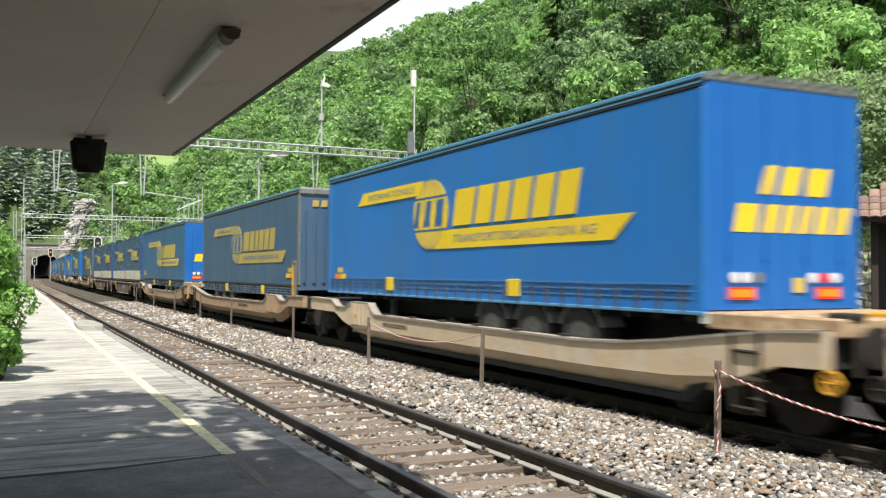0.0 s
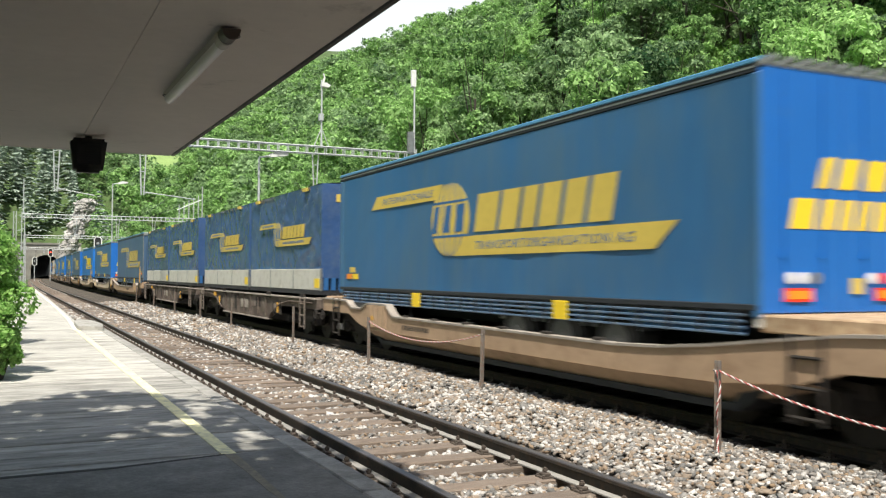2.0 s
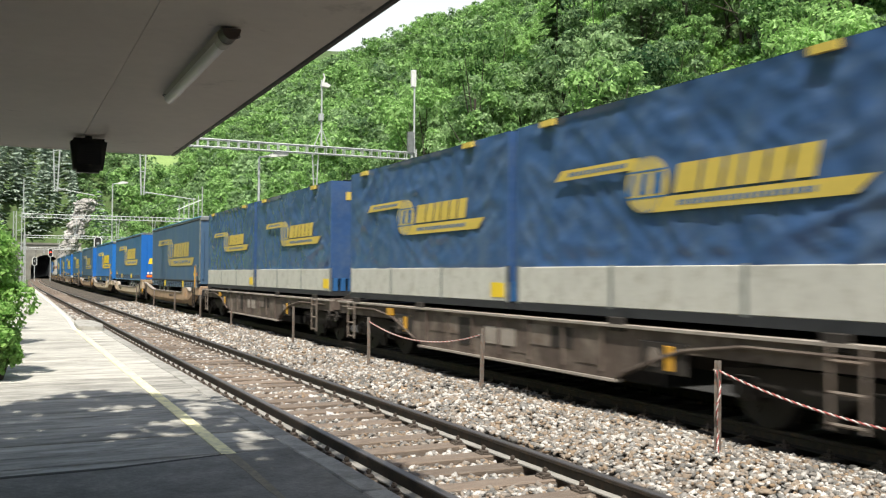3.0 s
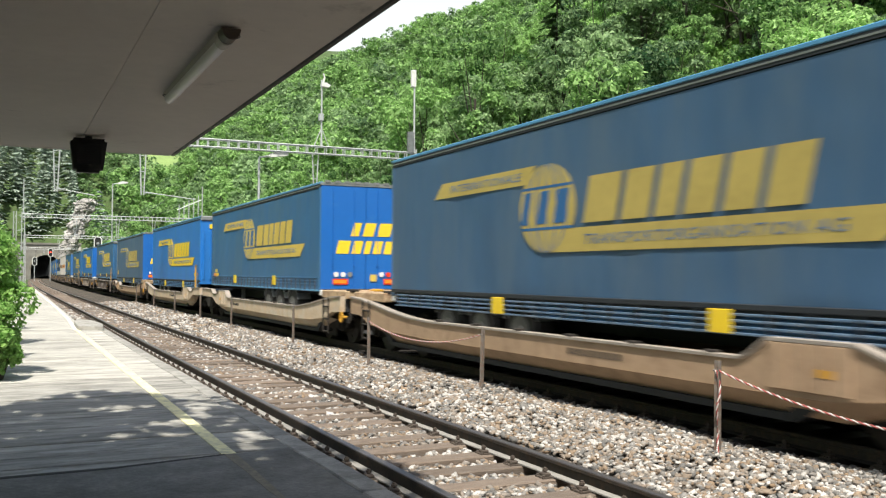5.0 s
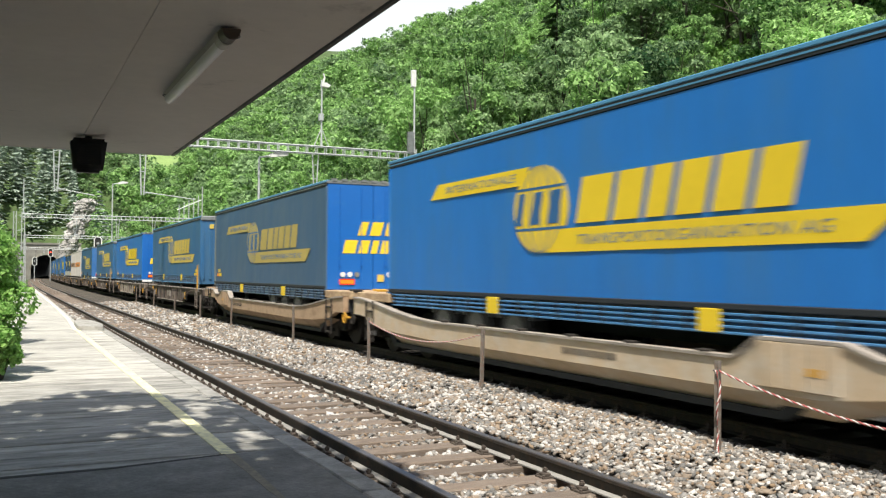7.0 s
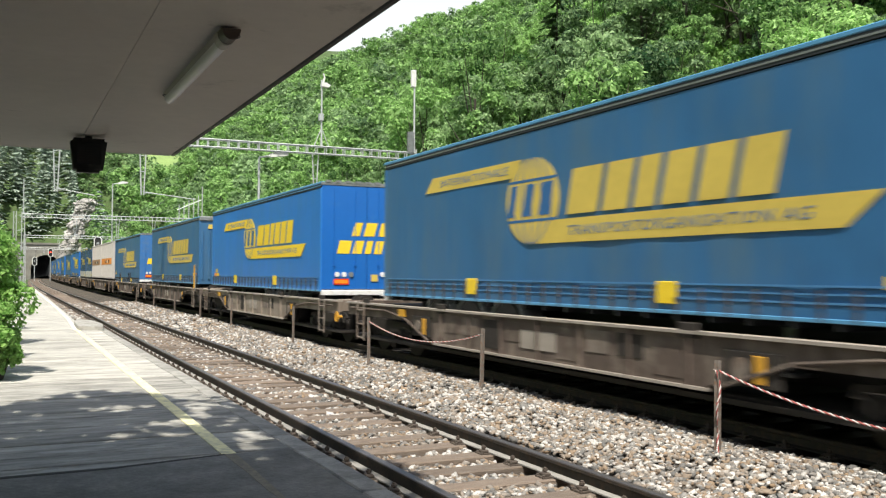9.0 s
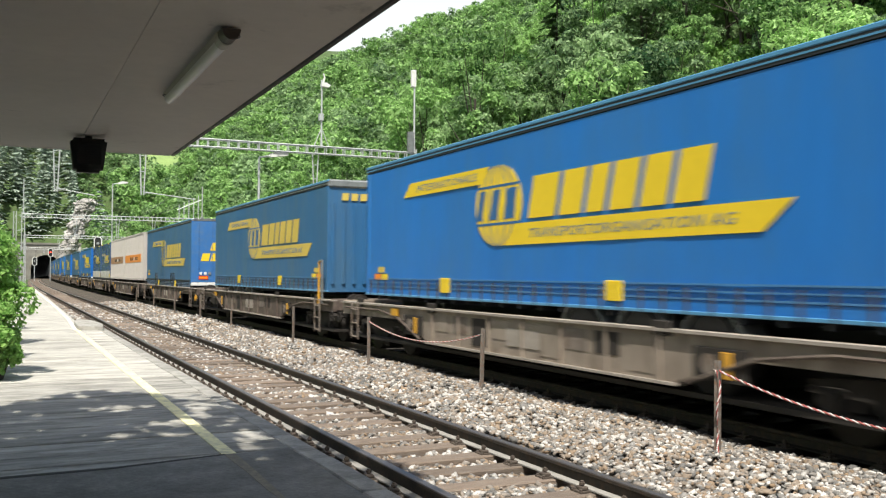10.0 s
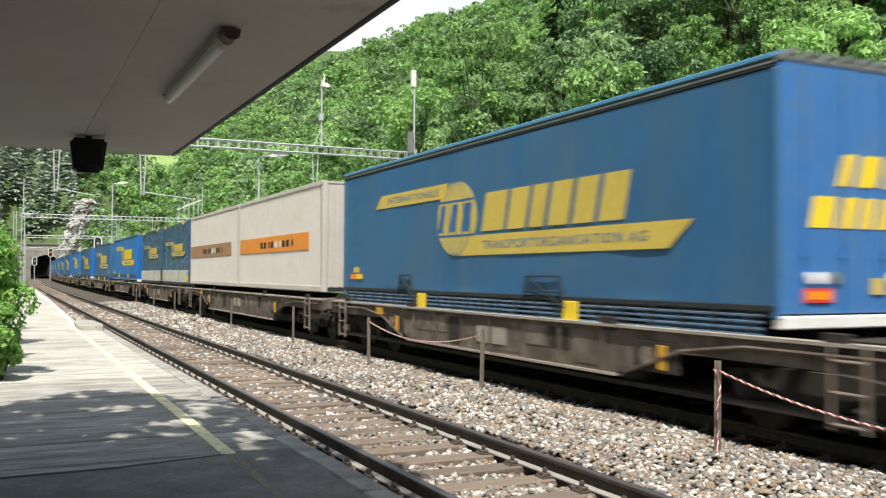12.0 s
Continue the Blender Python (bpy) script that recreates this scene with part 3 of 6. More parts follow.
    for (a, b), (c, d) in zip([(1.66, 25.6), (1.83, 31.6), (2.0, 48)], [(1.83, 31.6), (2.0, 48), (2.22, 90)]):
        prism(bm, [(a - 0.05, b), (a + 0.05, b), (c + 0.05, d), (c - 0.05, d)], "z", PLAT_Z - 0.1, PLAT_Z + 0.012)
    part("safety_line", bm, M["pale_paint"], top, "faded pale painted safety line")


build_platform()

CAN_Z, CAN_X, CAN_Y = 2.62, 1.153, 7.25


def build_canopy():
    top = holder("canopy")
    tagged(top, "flat platform canopy with pale boarded underside and dark edge", "canopy", kind="structure")
    rnd = random.Random(8)
    bm = bmesh.new()
    box(bm, -3.6, CAN_X, -9.0, CAN_Y, CAN_Z + 0.006, CAN_Z + 0.16)
    part("roof_deck", bm, M["roofing"], top)
    # boards of the underside, with fine joints
    xs = [-3.6, -2.4, -1.2, -0.05, 0.45, CAN_X - 0.02]
    for i, (a, b) in enumerate(zip(xs, xs[1:])):
        y = -9.0 + (i % 2) * 1.25
        if y > -9:
            part("ceiling_board", one(box, a + 0.0012, b - 0.0012, -9.0, y - 0.0012, CAN_Z - 0.012, CAN_Z + 0.004, bevel=0.001), M["ceiling"], top)
        while y < CAN_Y - 0.05:
            e = min(y + 2.5, CAN_Y - 0.04)
            dz = rnd.uniform(-0.0015, 0.0015)
            part("ceiling_board", one(box, a + 0.0012, b - 0.0012, y + 0.0012, e - 0.0012, CAN_Z - 0.012 + dz, CAN_Z + 0.004, bevel=0.001), M["ceiling"], top)
            y = e
    bm = bmesh.new()
    box(bm, CAN_X - 0.018, CAN_X + 0.012, -9.0, CAN_Y + 0.02, CAN_Z - 0.016, CAN_Z + 0.19, bevel=0.006)
    part("fascia", bm, M["fascia"], top, "dark metal roof edge")
    bm = bmesh.new()
    box(bm, -3.6, CAN_X - 0.02, CAN_Y - 0.036, CAN_Y + 0.02, CAN_Z - 0.016, CAN_Z + 0.19, bevel=0.006)
    part("fascia", bm, M["ceiling"], top)
    bm = bmesh.new()
    tube(bm, (-0.10, 7.05, PLAT_Z), (-0.10, 7.05, CAN_Z - 0.01), 0.035, n=14)
    part("support_post", bm, M["white_plastic"], top, "white steel post")
    # unseen walls, added to keep sky light off the covered platform
    bm = one(box, -2.1, -1.85, -9.0, CAN_Y - 0.2, PLAT_Z - 0.3, CAN_Z - 0.02)
    ob = part("station_wall", bm, M["plaster"])
    tagged(ob, "unseen plastered wall added to dim the covered platform", "wall", kind="structure")
    bm = one(box, -3.62, CAN_X, -9.2, -9.0, PLAT_Z - 0.3, CAN_Z + 0.1)
    ob = part("station_end_wall", bm, M["plaster"])
    tagged(ob, "unseen added wall closing the back of the covered platform", "wall", kind="structure")


build_canopy()


def build_ceiling_lamp():
    top = holder("ceiling_lamp", (0.732, 4.06, CAN_Z - 0.012))
    top.scale = (0.48, 0.72, 0.50)
    tagged(top, "unlit fluorescent batten lamp with brown end cap under canopy", "lamp")
    L = 0.95
    bm = bmesh.new()
    prism(bm, [(-0.065, 0), (-0.05, -0.045), (0.05, -0.045), (0.065, 0)], "y", -L, L)
    part("housing", bm, M["white_plastic"], top)
    bm = bmesh.new()
    prof = [(0.052 * math.cos(a), -0.045 - 0.062 * math.sin(a)) for a in np.linspace(0, math.pi, 12)]
    prism(bm, prof, "y", -L + 0.12, L)
    part("diffuser", bm, M["diffuser"], top, "long ribbed acrylic diffuser", smooth=False)
    bm = bmesh.new()
    prof = [(0.068 * math.cos(a), -0.03 - 0.082 * math.sin(a)) for a in np.linspace(0, math.pi, 12)]
    prism(bm, prof, "y", -L + 0.05, -L + 0.16)
    part("collar", bm, M["white_plastic"], top)
    bm = bmesh.new()
    prof = [(0.072 * math.cos(a), -0.02 - 0.085 * math.sin(a)) for a in np.linspace(0, math.pi, 12)]
    prism(bm, prof, "y", -L - 0.06, -L + 0.06)
    part("end_cap", bm, M["brown_plastic"], top, "brown end cap")
    for s, y in ((-1, L - 0.1), (1, -L + 0.02)):
        bm = bmesh.new()
        for a, b in zip(np.linspace(0, math.pi, 7), np.linspace(0, math.pi, 7)[1:]):
            tube(bm, (s * (0.07 + 0.018 * math.sin(a)), y + 0.035 * math.cos(a), -0.05), (s * (0.07 + 0.018 * math.sin(b)), y + 0.035 * math.cos(b), -0.05), 0.004, n=5)
        part("clip", bm, M["black_plastic"], top, "wire clip")


build_ceiling_lamp()


def build_loudspeaker():
    top = holder("loudspeaker", (0.484, 6.50, CAN_Z - 0.012))
    top.scale = (0.70, 0.70, 0.70)
    tagged(top, "dark tapered loudspeaker box hung under the canopy", "loudspeaker")
    bm = bmesh.new()
    lo = [(-0.125, -0.09, -0.345), (0.125, -0.09, -0.345), (0.13, 0.10, -0.345), (-0.13, 0.10, -0.345)]
    hi = [(-0.165, -0.12, -0.03), (0.165, -0.12, -0.03), (0.165, 0.13, -0.03), (-0.165, 0.13, -0.03)]
    a, b = [bm.verts.new(p) for p in lo], [bm.verts.new(p) for p in hi]
    bm.faces.new(a[::-1])
    bm.faces.new(b)
    for i in range(4):
        bm.faces.new((a[i], a[(i + 1) % 4], b[(i + 1) % 4], b[i]))
    bmesh.ops.recalc_face_normals(bm, faces=bm.faces)
    bmesh.ops.bevel(bm, geom=list(bm.edges), offset=0.028, segments=3, affect="EDGES")
    part("case", bm, M["black_plastic"], top, smooth=True)
    bm = bmesh.new()
    box(bm, -0.11, 0.11, -0.113, -0.104, -0.28, -0.07, bevel=0.004)
    for i in range(9):
        z = -0.265 + i * 0.023
        box(bm, -0.1, 0.1, -0.118, -0.112, z, z + 0.008)
    part("grille", bm, M["signal_black"], top, "slotted front grille")
    part("bracket", one(box, -0.03, 0.03, -0.03, 0.03, -0.04, 0.001), M["fascia"], top)


build_loudspeaker()

# ---- the freight train ----
LETTERING = {}


def lettering(text, width, height, shear, material):
    """Flat raised letters as one mesh, starting at x = 0 and standing on y = 0."""
    if text not in LETTERING:
        cu = bpy.data.curves.new("lettering", "FONT")
        cu.body = text
        cu.resolution_u = 2
        cu.space_character = 1.2
        cu.extrude = 0.004
        ob = bpy.data.objects.new("lettering", cu)
        me = bpy.data.meshes.new_from_object(ob)
        bpy.data.objects.remove(ob)
        xs, ys = [v.co.x for v in me.vertices], [v.co.y for v in me.vertices]
        kx, ky = width / (max(xs) - min(xs)), height / (max(ys) - min(ys))
        x_min, y_min = min(xs), min(ys)
        for v in me.vertices:
            up = (v.co.y - y_min) * ky
            v.co = ((v.co.x - x_min) * kx + up * shear, up, v.co.z)
        me.materials.clear()
        me.materials.append(material)
        LETTERING[text] = me
    return LETTERING[text]


def logo_parts(parent, side, length, x_face, z0, s, mats):
    """Yellow emblem of a curtain side: two slanted stripes, a ringed disc and a row of leaning blocks, all plain shapes.
    s scales it; u runs in reading direction."""
    yel, blue = mats
    def ymap(u):
        return length - u if side < 0 else u
    def slab(pts, lift, name, m, label=""):
        bm = bmesh.new()
        prism(bm, [(ymap(u), v) for u, v in pts], "x", side * (x_face - 0.003), side * (x_face + lift))
        return part(name, bm, m, parent, label)
    u0 = length * 0.157
    def U(u):
        return u0 + (u - 2.1) * s
    def V(v):
        return z0 + (v - 2.2) * s
    def lean(a, w, z_lo, z_hi, k):
        return [(U(a), V(z_lo)), (U(a + w), V(z_lo)), (U(a + w + k), V(z_hi)), (U(a + k), V(z_hi))]
    slab(lean(2.1, 3.3, 3.23, 3.50, 0.32), 0.004, "upper_stripe", yel, "slanted yellow stripe")
    slab(lean(6.2, 5.62, 2.17, 2.51, 0.45), 0.004, "lower_stripe", yel, "slanted yellow stripe")
    cu, cv, r = 6.02, 2.83, 0.665
    slab([(U(cu + 1.16 * r * math.cos(a)), V(cv + r * math.sin(a))) for a in np.linspace(0, 2 * math.pi, 41)[:-1]], 0.006, "disc", yel, "round yellow emblem disc")
    for k in (-0.72, -0.38, 0.38, 0.72):
        pts = [(cu + 1.16 * r * k * math.cos(a), cv + r * math.sin(a) * 0.99) for a in np.linspace(-1.5, 1.5, 13)]
        w = 0.017
        slab([(U(a - w), V(b)) for a, b in pts] + [(U(a + w), V(b)) for a, b in pts[::-1]], 0.008, "meridian_line", blue)
    slab([(U(cu - 0.012), V(cv - r)), (U(cu + 0.012), V(cv - r)), (U(cu + 0.012), V(cv + r)), (U(cu - 0.012), V(cv + r))], 0.0085, "meridian_line", blue)
    for v in (2.53, 3.15):
        h = math.sqrt(max(0.01, r * r - (v - cv) ** 2)) * 1.16
        slab([(U(cu - h), V(v - 0.02)), (U(cu + h), V(v - 0.02)), (U(cu + h), V(v + 0.02)), (U(cu - h), V(v + 0.02))], 0.0088, "parallel_line", blue)
    for i, w in enumerate((0.2, 0.24, 0.30)):
        slab(lean(5.28 + 0.47 * i, w, 2.60, 3.09, 0.13), 0.0105, "emblem_block", blue, "blue leaning block")
    widths = (0.74, 0.56, 0.42, 0.54, 0.52, 0.56)
    for i, w in enumerate(widths):
        a = 6.98 + sum((0.86, 0.68, 0.54, 0.66, 0.64)[:i])
        slab(lean(a, w, 2.57, 3.21, 0.17), 0.005, "leaning_block", yel)
    if s == 1.0:
        for text, a0, width, z_lo, z_hi in (("INTERNATIONALE", 2.75, 2.5, 3.30, 3.43), ("TRANSPORTORGANISATION AG", 7.0, 4.4, 2.27, 2.41)):
            ob = share("lettering", lettering(text, width, z_hi - z_lo, 0.3, blue), parent)
            ob.matrix_basis = Matrix(((0, 0, side, side * (x_face + 0.004)), (side, 0, 0, ymap(U(a0))), (0, 1, 0, V(z_lo)), (0, 0, 0, 1)))
            tagged(ob, "dark blue lettering reading " + text.capitalize())
        return
    bm = bmesh.new()
    for n, a0, z_lo, z_hi in ((13, 2.75, 3.31, 3.42), (20, 7.1, 2.28, 2.40)):
        for i in range(n):
            a = a0 + i * 0.195
            prism(bm, [(ymap(u), v) for u, v in lean(a, 0.125, z_lo, z_hi, 0.04)], "x", side * (x_face - 0.003), side * (x_face + 0.007))
    tagged(part("small_print", bm, blue, parent, "dark bars of small print"), kind="stuff")


TL, TW = 13.6, 1.26
Z_TOP, Z_CUR, Z_BOT = 4.07, 1.50, 1.14


def wavy_side(bm, x, y0, y1, z0, z1, amp, seed, ny=60, nz=14):
    """A curtain that billows slightly between its posts."""
    s = 1 if x > 0 else -1
    rows = []
    for j in range(nz + 1):
        row = []
        for i in range(ny + 1):
            y, z = y0 + (y1 - y0) * i / ny, z0 + (z1 - z0) * j / nz
            edge = min(1.0, i / 3, (ny - i) / 3) * min(1.0, j / 2, (nz - j) / 2)
            n = noise.noise((y * 0.7 + seed * 9, z * 0.5, seed)) + 0.5 * noise.noise((y * 2.1 + z * 1.4, z * 1.6 - seed, 5.0))
            near_front = (y - y1 + 1.3) / 1.3
            if amp < 0.03 and nz > 20 and near_front > 0:
                n += 1.1 * near_front * noise.noise((y * 1.3, z * 5.5 + 0.8 * y, seed + 3.0))
            if amp > 0.03:
                f1 = 1 - abs(noise.noise((y * 1.1 + z * 1.9 + seed, z * 0.6 - y * 0.5, seed * 2)))
                f2 = 1 - abs(noise.noise((y * 2.6 - z * 2.0, z * 1.7 + seed * 5, 2.0)))
                n = 0.45 * n + 0.9 * f1 ** 6 * max(0.0, noise.noise((y * 0.5, z * 0.8, seed)) + 0.35) + 0.35 * f2 ** 6 - 0.35
            out = min(amp * n * edge, 0.012)
            row.append(bm.verts.new((x + s * out, y, z)))
        rows.append(row)
    for a, b in zip(rows, rows[1:]):
        for i in range(ny):
            q = (a[i], a[i + 1], b[i + 1], b[i])
            f = bm.faces.new(q if s > 0 else q[::-1])
            f.smooth = True


def letter_row(parent, name, x0, widths, gap, z0, z1, lean, y, mat_):
    """A row of plain leaning blocks on a door."""
    for i, w in enumerate(widths):
        bm = bmesh.new()
        a = x0 + sum(widths[:i]) + gap * i
        prism(bm, [(a, z0), (a + w, z0), (a + w + lean, z1), (a + lean, z1)], "y", y - 0.006, y + 0.004)
        part(name, bm, mat_, parent)


def build_trailer(look_, label, seed, shown, skirt):
    """Semi-trailer with curtain sides: doors at y = 0, front wall at y = TL, wheels resting in the pocket.
    shown: the printed side. skirt: the curtain reaches down to the floor rail, else a barred guard hangs below it."""
    fresh = {"fresh": 0, "faded": 1, "dull": 1, "dusty": 1}[look_]
    tarp = M["tarp_faded"] if fresh else M["tarp"]
    if look_ == "dusty":
        tarp = M["tarp_dusty"]
    yel = M["logo_dusty"] if look_ == "dusty" else M["logo_faded"] if fresh else M["logo"]
    door = M["door_faded"] if look_ == "dull" else M["door_blue"]
    frame_m = M["rim_grey"] if look_ == "dusty" else tarp
    top = holder("semi_trailer")
    tagged(top, label, "trailer", "semi-trailers on the train")
    # inner box keeps the light out
    part("body", one(box, -TW + 0.03, TW - 0.03, 0.06, TL - 0.05, Z_BOT + 0.12, Z_TOP - 0.06), M["chassis"], top, "load box behind the curtains")
    for s in (-1, 1):
        bm = bmesh.new()
        wavy_side(bm, s * (TW - 0.006), 0.10, TL - 0.22, Z_CUR - 0.12 if skirt else Z_BOT + 0.23, Z_TOP - 0.17, 0.016 if fresh else 0.009, seed + s, nz=42 if fresh and s == shown else 14)
        part("curtain", bm, tarp, top, "blue side curtain")
        if s == shown:
            logo_parts(top, s, TL, TW + 0.006, 2.2 if skirt else 2.06, 1.0, (yel, M["print_blue"]))
        # roof rail: pale rim over a dark seam
        part("roof_rim", one(box, s * (TW - 0.10), s * (TW + 0.012), 0.0, TL, Z_TOP - 0.065, Z_TOP - 0.005, bevel=0.012) if s > 0 else one(box, -(TW + 0.012), -(TW - 0.10), 0.0, TL, Z_TOP - 0.065, Z_TOP - 0.005, bevel=0.012), M["rim_blue"], top, "pale blue roof rim")
        xa, xb = sorted((s * (TW - 0.05), s * (TW + 0.004)))
        part("seam", one(box, xa, xb, 0.03, TL - 0.03, Z_TOP - 0.155, Z_TOP - 0.067), M["rim_dark"], top, "dark curtain runner")
        xa, xb = sorted((s * (TW - 0.02), s * (TW + 0.009)))
        part("runner_line", one(box, xa, xb, 0.03, TL - 0.03, Z_TOP - 0.118, Z_TOP - 0.096), M["rim_blue"] if look_ == "fresh" else M["rim_grey"], top, "pale line below the roof rim")
        # lower edge: strapped skirt or barred side guard, with yellow marker blocks
        def strip(name, y0, y1, z0, z1, inset, proud, m, label="", bevel=0.0):
            xa, xb = sorted((s * (TW - inset), s * (TW + proud)))
            return part(name, one(box, xa, xb, y0, y1, z0, z1, bevel=bevel), m, top, label)
        z_low = Z_BOT + 0.10 if skirt else Z_BOT - 0.09
        if skirt:
            strip("side_rail", 0.02, TL - 0.02, Z_BOT + 0.10, Z_BOT + 0.145, 0.06, 0.016, M["rim_blue"], "pale floor side rail", 0.008)
            strip("skirt", 0.06, TL - 0.06, Z_BOT + 0.145, Z_BOT + 0.27, 0.03, 0.002, tarp, "lower edge of the curtain")
            for z, h in ((Z_BOT + 0.28, 0.022), (Z_BOT + 0.37, 0.018), (Z_BOT + 0.45, 0.022)):
                strip("tension_bar", 0.2, TL - 0.2, z, z + h, 0.0, 0.012, M["guard"], "blue tension bar")
        else:
            strip("side_rail", 0.02, TL - 0.02, Z_BOT + 0.185, Z_BOT + 0.255, 0.06, 0.010, M["rim_dark"], "dark floor side rail", 0.01)
            for k in range(4):
                z = Z_BOT - 0.09 + k * 0.07
                strip("guard_bar", 0.25, TL - 0.3, z, z + 0.03, 0.03, 0.012, M["guard"] if look_ == "fresh" else M["guard_dusty"], "blue guard bar", 0.006)
            strip("guard_back", 0.3, TL - 0.35, Z_BOT - 0.07, Z_BOT + 0.19, 0.10, -0.06, M["print_blue"], "dark blue panel behind the guard bars")
        bm = bmesh.new()
        n_strap = 31 if skirt else 24
        for i in range(n_strap):
            y = 0.35 + i * 12.9 / (n_strap - 1)
            xa, xb = sorted((s * (TW - 0.0), s * (TW + 0.018)))
            if skirt:
                box(bm, xa, xb, y, y + 0.045, Z_BOT + 0.11, Z_CUR + 0.06)
                box(bm, xa, xb + (0.008 if s > 0 else 0), y - 0.008, y + 0.053, Z_BOT + 0.24, Z_BOT + 0.30)
            else:
                box(bm, xa, xb, y, y + 0.03, Z_BOT - 0.08, Z_BOT + 0.20)
        tagged(part("curtain_fastener", bm, M["strap"] if skirt else M["rim_dark"], top, "curtain straps and buckles" if skirt else "dark guard brackets"), kind="stuff")
        for u in ((3.9, 9.05) if skirt else (4.4, 9.55)):
            y = u if s > 0 else TL - u - 0.36
            z = Z_BOT + 0.22 if skirt else Z_BOT - 0.08
            strip("marker", y, y + 0.36, z, z + 0.27, -0.002, 0.026, M["logo"], "yellow lifting-point marker", 0.006)
        # coded plate near the front
        xa, xb = sorted((s * (TW + 0.001), s * (TW + 0.012)))
        for dy, dz, m in ((0.95, 1.58, "logo"), (0.55, 1.58, "lamp_orange"), (0.75, 1.73, "logo_faded")):
            part("code_plate", one(box, xa, xb, TL - dy - 0.34, TL - dy, dz, dz + 0.12), M[m], top)
        xa, xb = sorted((s * (TW - 0.05), s * (TW + 0.006)))
        part("corner_post", one(box, xa, xb, TL - 0.22, TL - 0.02, Z_BOT + 0.1, Z_TOP - 0.16, bevel=0.02), frame_m, top)
        part("corner_post", one(box, xa, xb, 0.0, 0.10, Z_BOT + 0.1, Z_TOP - 0.16, bevel=0.02), tarp, top)
    # roof
    bm = bmesh.new()
    prism(bm, [(-TW + 0.08, Z_TOP - 0.07), (TW - 0.08, Z_TOP - 0.07), (TW - 0.1, Z_TOP - 0.01), (0, Z_TOP + 0.03), (-TW + 0.1, Z_TOP - 0.01)], "y", 0.05, TL - 0.05)
    part("roof", bm, M["rim_grey"], top, "grey roof skin")
    bm = bmesh.new()
    for i in range(9):
        x = -TW + 0.12 + i * 0.27
        box(bm, x, x + 0.15, -0.03, 0.02, Z_TOP - 0.02, Z_TOP + 0.035)
    box(bm, -TW, TW, -0.012, 0.10, Z_TOP - 0.085, Z_TOP - 0.02)
    part("rear_header", bm, M["rim_grey"], top, "grey rear roof edge with clips")
    # doors
    for i, (a, b) in enumerate(((-TW + 0.03, -0.006), (0.006, TW - 0.03))):
        d = part("rear_door", one(box, a, b, 0.0, 0.06, Z_BOT + 0.16, Z_TOP - 0.09, bevel=0.01), door, top, "bright blue rear door")
        bm = bmesh.new()
        for x in (a + 0.32, b - 0.32):
            tube(bm, (x, -0.018, Z_BOT + 0.2), (x, -0.018, Z_TOP - 0.15), 0.009, n=6)
            box(bm, x - 0.03, x + 0.03, -0.03, 0.004, 1.9, 1.96)
        part("lock_rod", bm, door, d)
        part("hinge", one(box, a if i == 0 else b - 0.04, a + 0.04 if i == 0 else b, -0.012, 0.004, 1.7, 1.8), door, d)
    letter_row(top, "door_block", -0.42, (0.21, 0.30, 0.36), 0.11, 2.68, 3.03, 0.10, -0.002, M["logo"])
    letter_row(top, "door_block", -0.83, (0.34, 0.25, 0.17, 0.22, 0.21, 0.25), 0.085, 2.22, 2.56, 0.08, -0.002, M["logo"])
    for sx in (-1, 1):
        for k, m in enumerate(("white_paint", "white_paint", "rim_grey") if sx < 0 else ("white_paint", "lamp_red", "white_paint")):
            bm = bmesh.new()
            x = sx * (0.82 - 0.19 * k)
            tube(bm, (x, -0.028, 1.68), (x, 0.0, 1.68), 0.066, n=14)
            part("round_lamp", bm, M[m], top, "round rear lamp")
        xa, xb = sorted((sx * 0.50, sx * 0.92))
        part("reflector", one(box, xa, xb, -0.022, 0.0, 1.42, 1.57), M["lamp_red"], top, "red and orange warning board")
        part("reflector", one(box, xa + 0.035, xb - 0.035, -0.026, -0.02, 1.45, 1.54), M["lamp_orange"], top, "orange field of warning board")
    part("number_bar", one(box, 0.12, 0.30, -0.02, 0.0, 1.50, 1.68), M["logo_faded"], top, "dull yellow plate")
    part("bumper", one(box, -TW + 0.02, TW - 0.02, -0.05, 0.10, Z_BOT + 0.0, Z_BOT + 0.14, bevel=0.015), M["white_paint"], top, "white rear sill")
    # front wall with ribs, header and print bars
    fw = part("front_wall", one(box, -TW + 0.02, TW - 0.02, TL - 0.06, TL - 0.02, Z_BOT + 0.1, Z_TOP - 0.1), tarp, top, "ribbed blue front wall")
    for i in range(9):
        x = -1.12 + i * 0.28
        bm = bmesh.new()
        prism(bm, [(x - 0.05, TL - 0.021), (x + 0.05, TL - 0.021), (x + 0.03, TL + 0.022), (x - 0.03, TL + 0.022)], "z", Z_BOT + 0.3, Z_TOP - 0.62)
        part("rib", bm, tarp, fw)
    part("front_header", one(box, -TW - 0.004, TW + 0.004, TL - 0.12, TL + 0.03, Z_TOP - 0.20, Z_TOP - 0.0, bevel=0.04), M["rim_grey"], top, "grey rounded front roof cap")
    for i in range(8):
        x = 0.90 - i * 0.245 - (0.12 if i > 2 else 0)
        bm = bmesh.new()
        prism(bm, [(x, 3.55), (x - 0.17, 3.55), (x - 0.19, 3.73), (x - 0.02, 3.73)], "y", TL - 0.02, TL + 0.008)
        part("print_block", bm, yel, top)
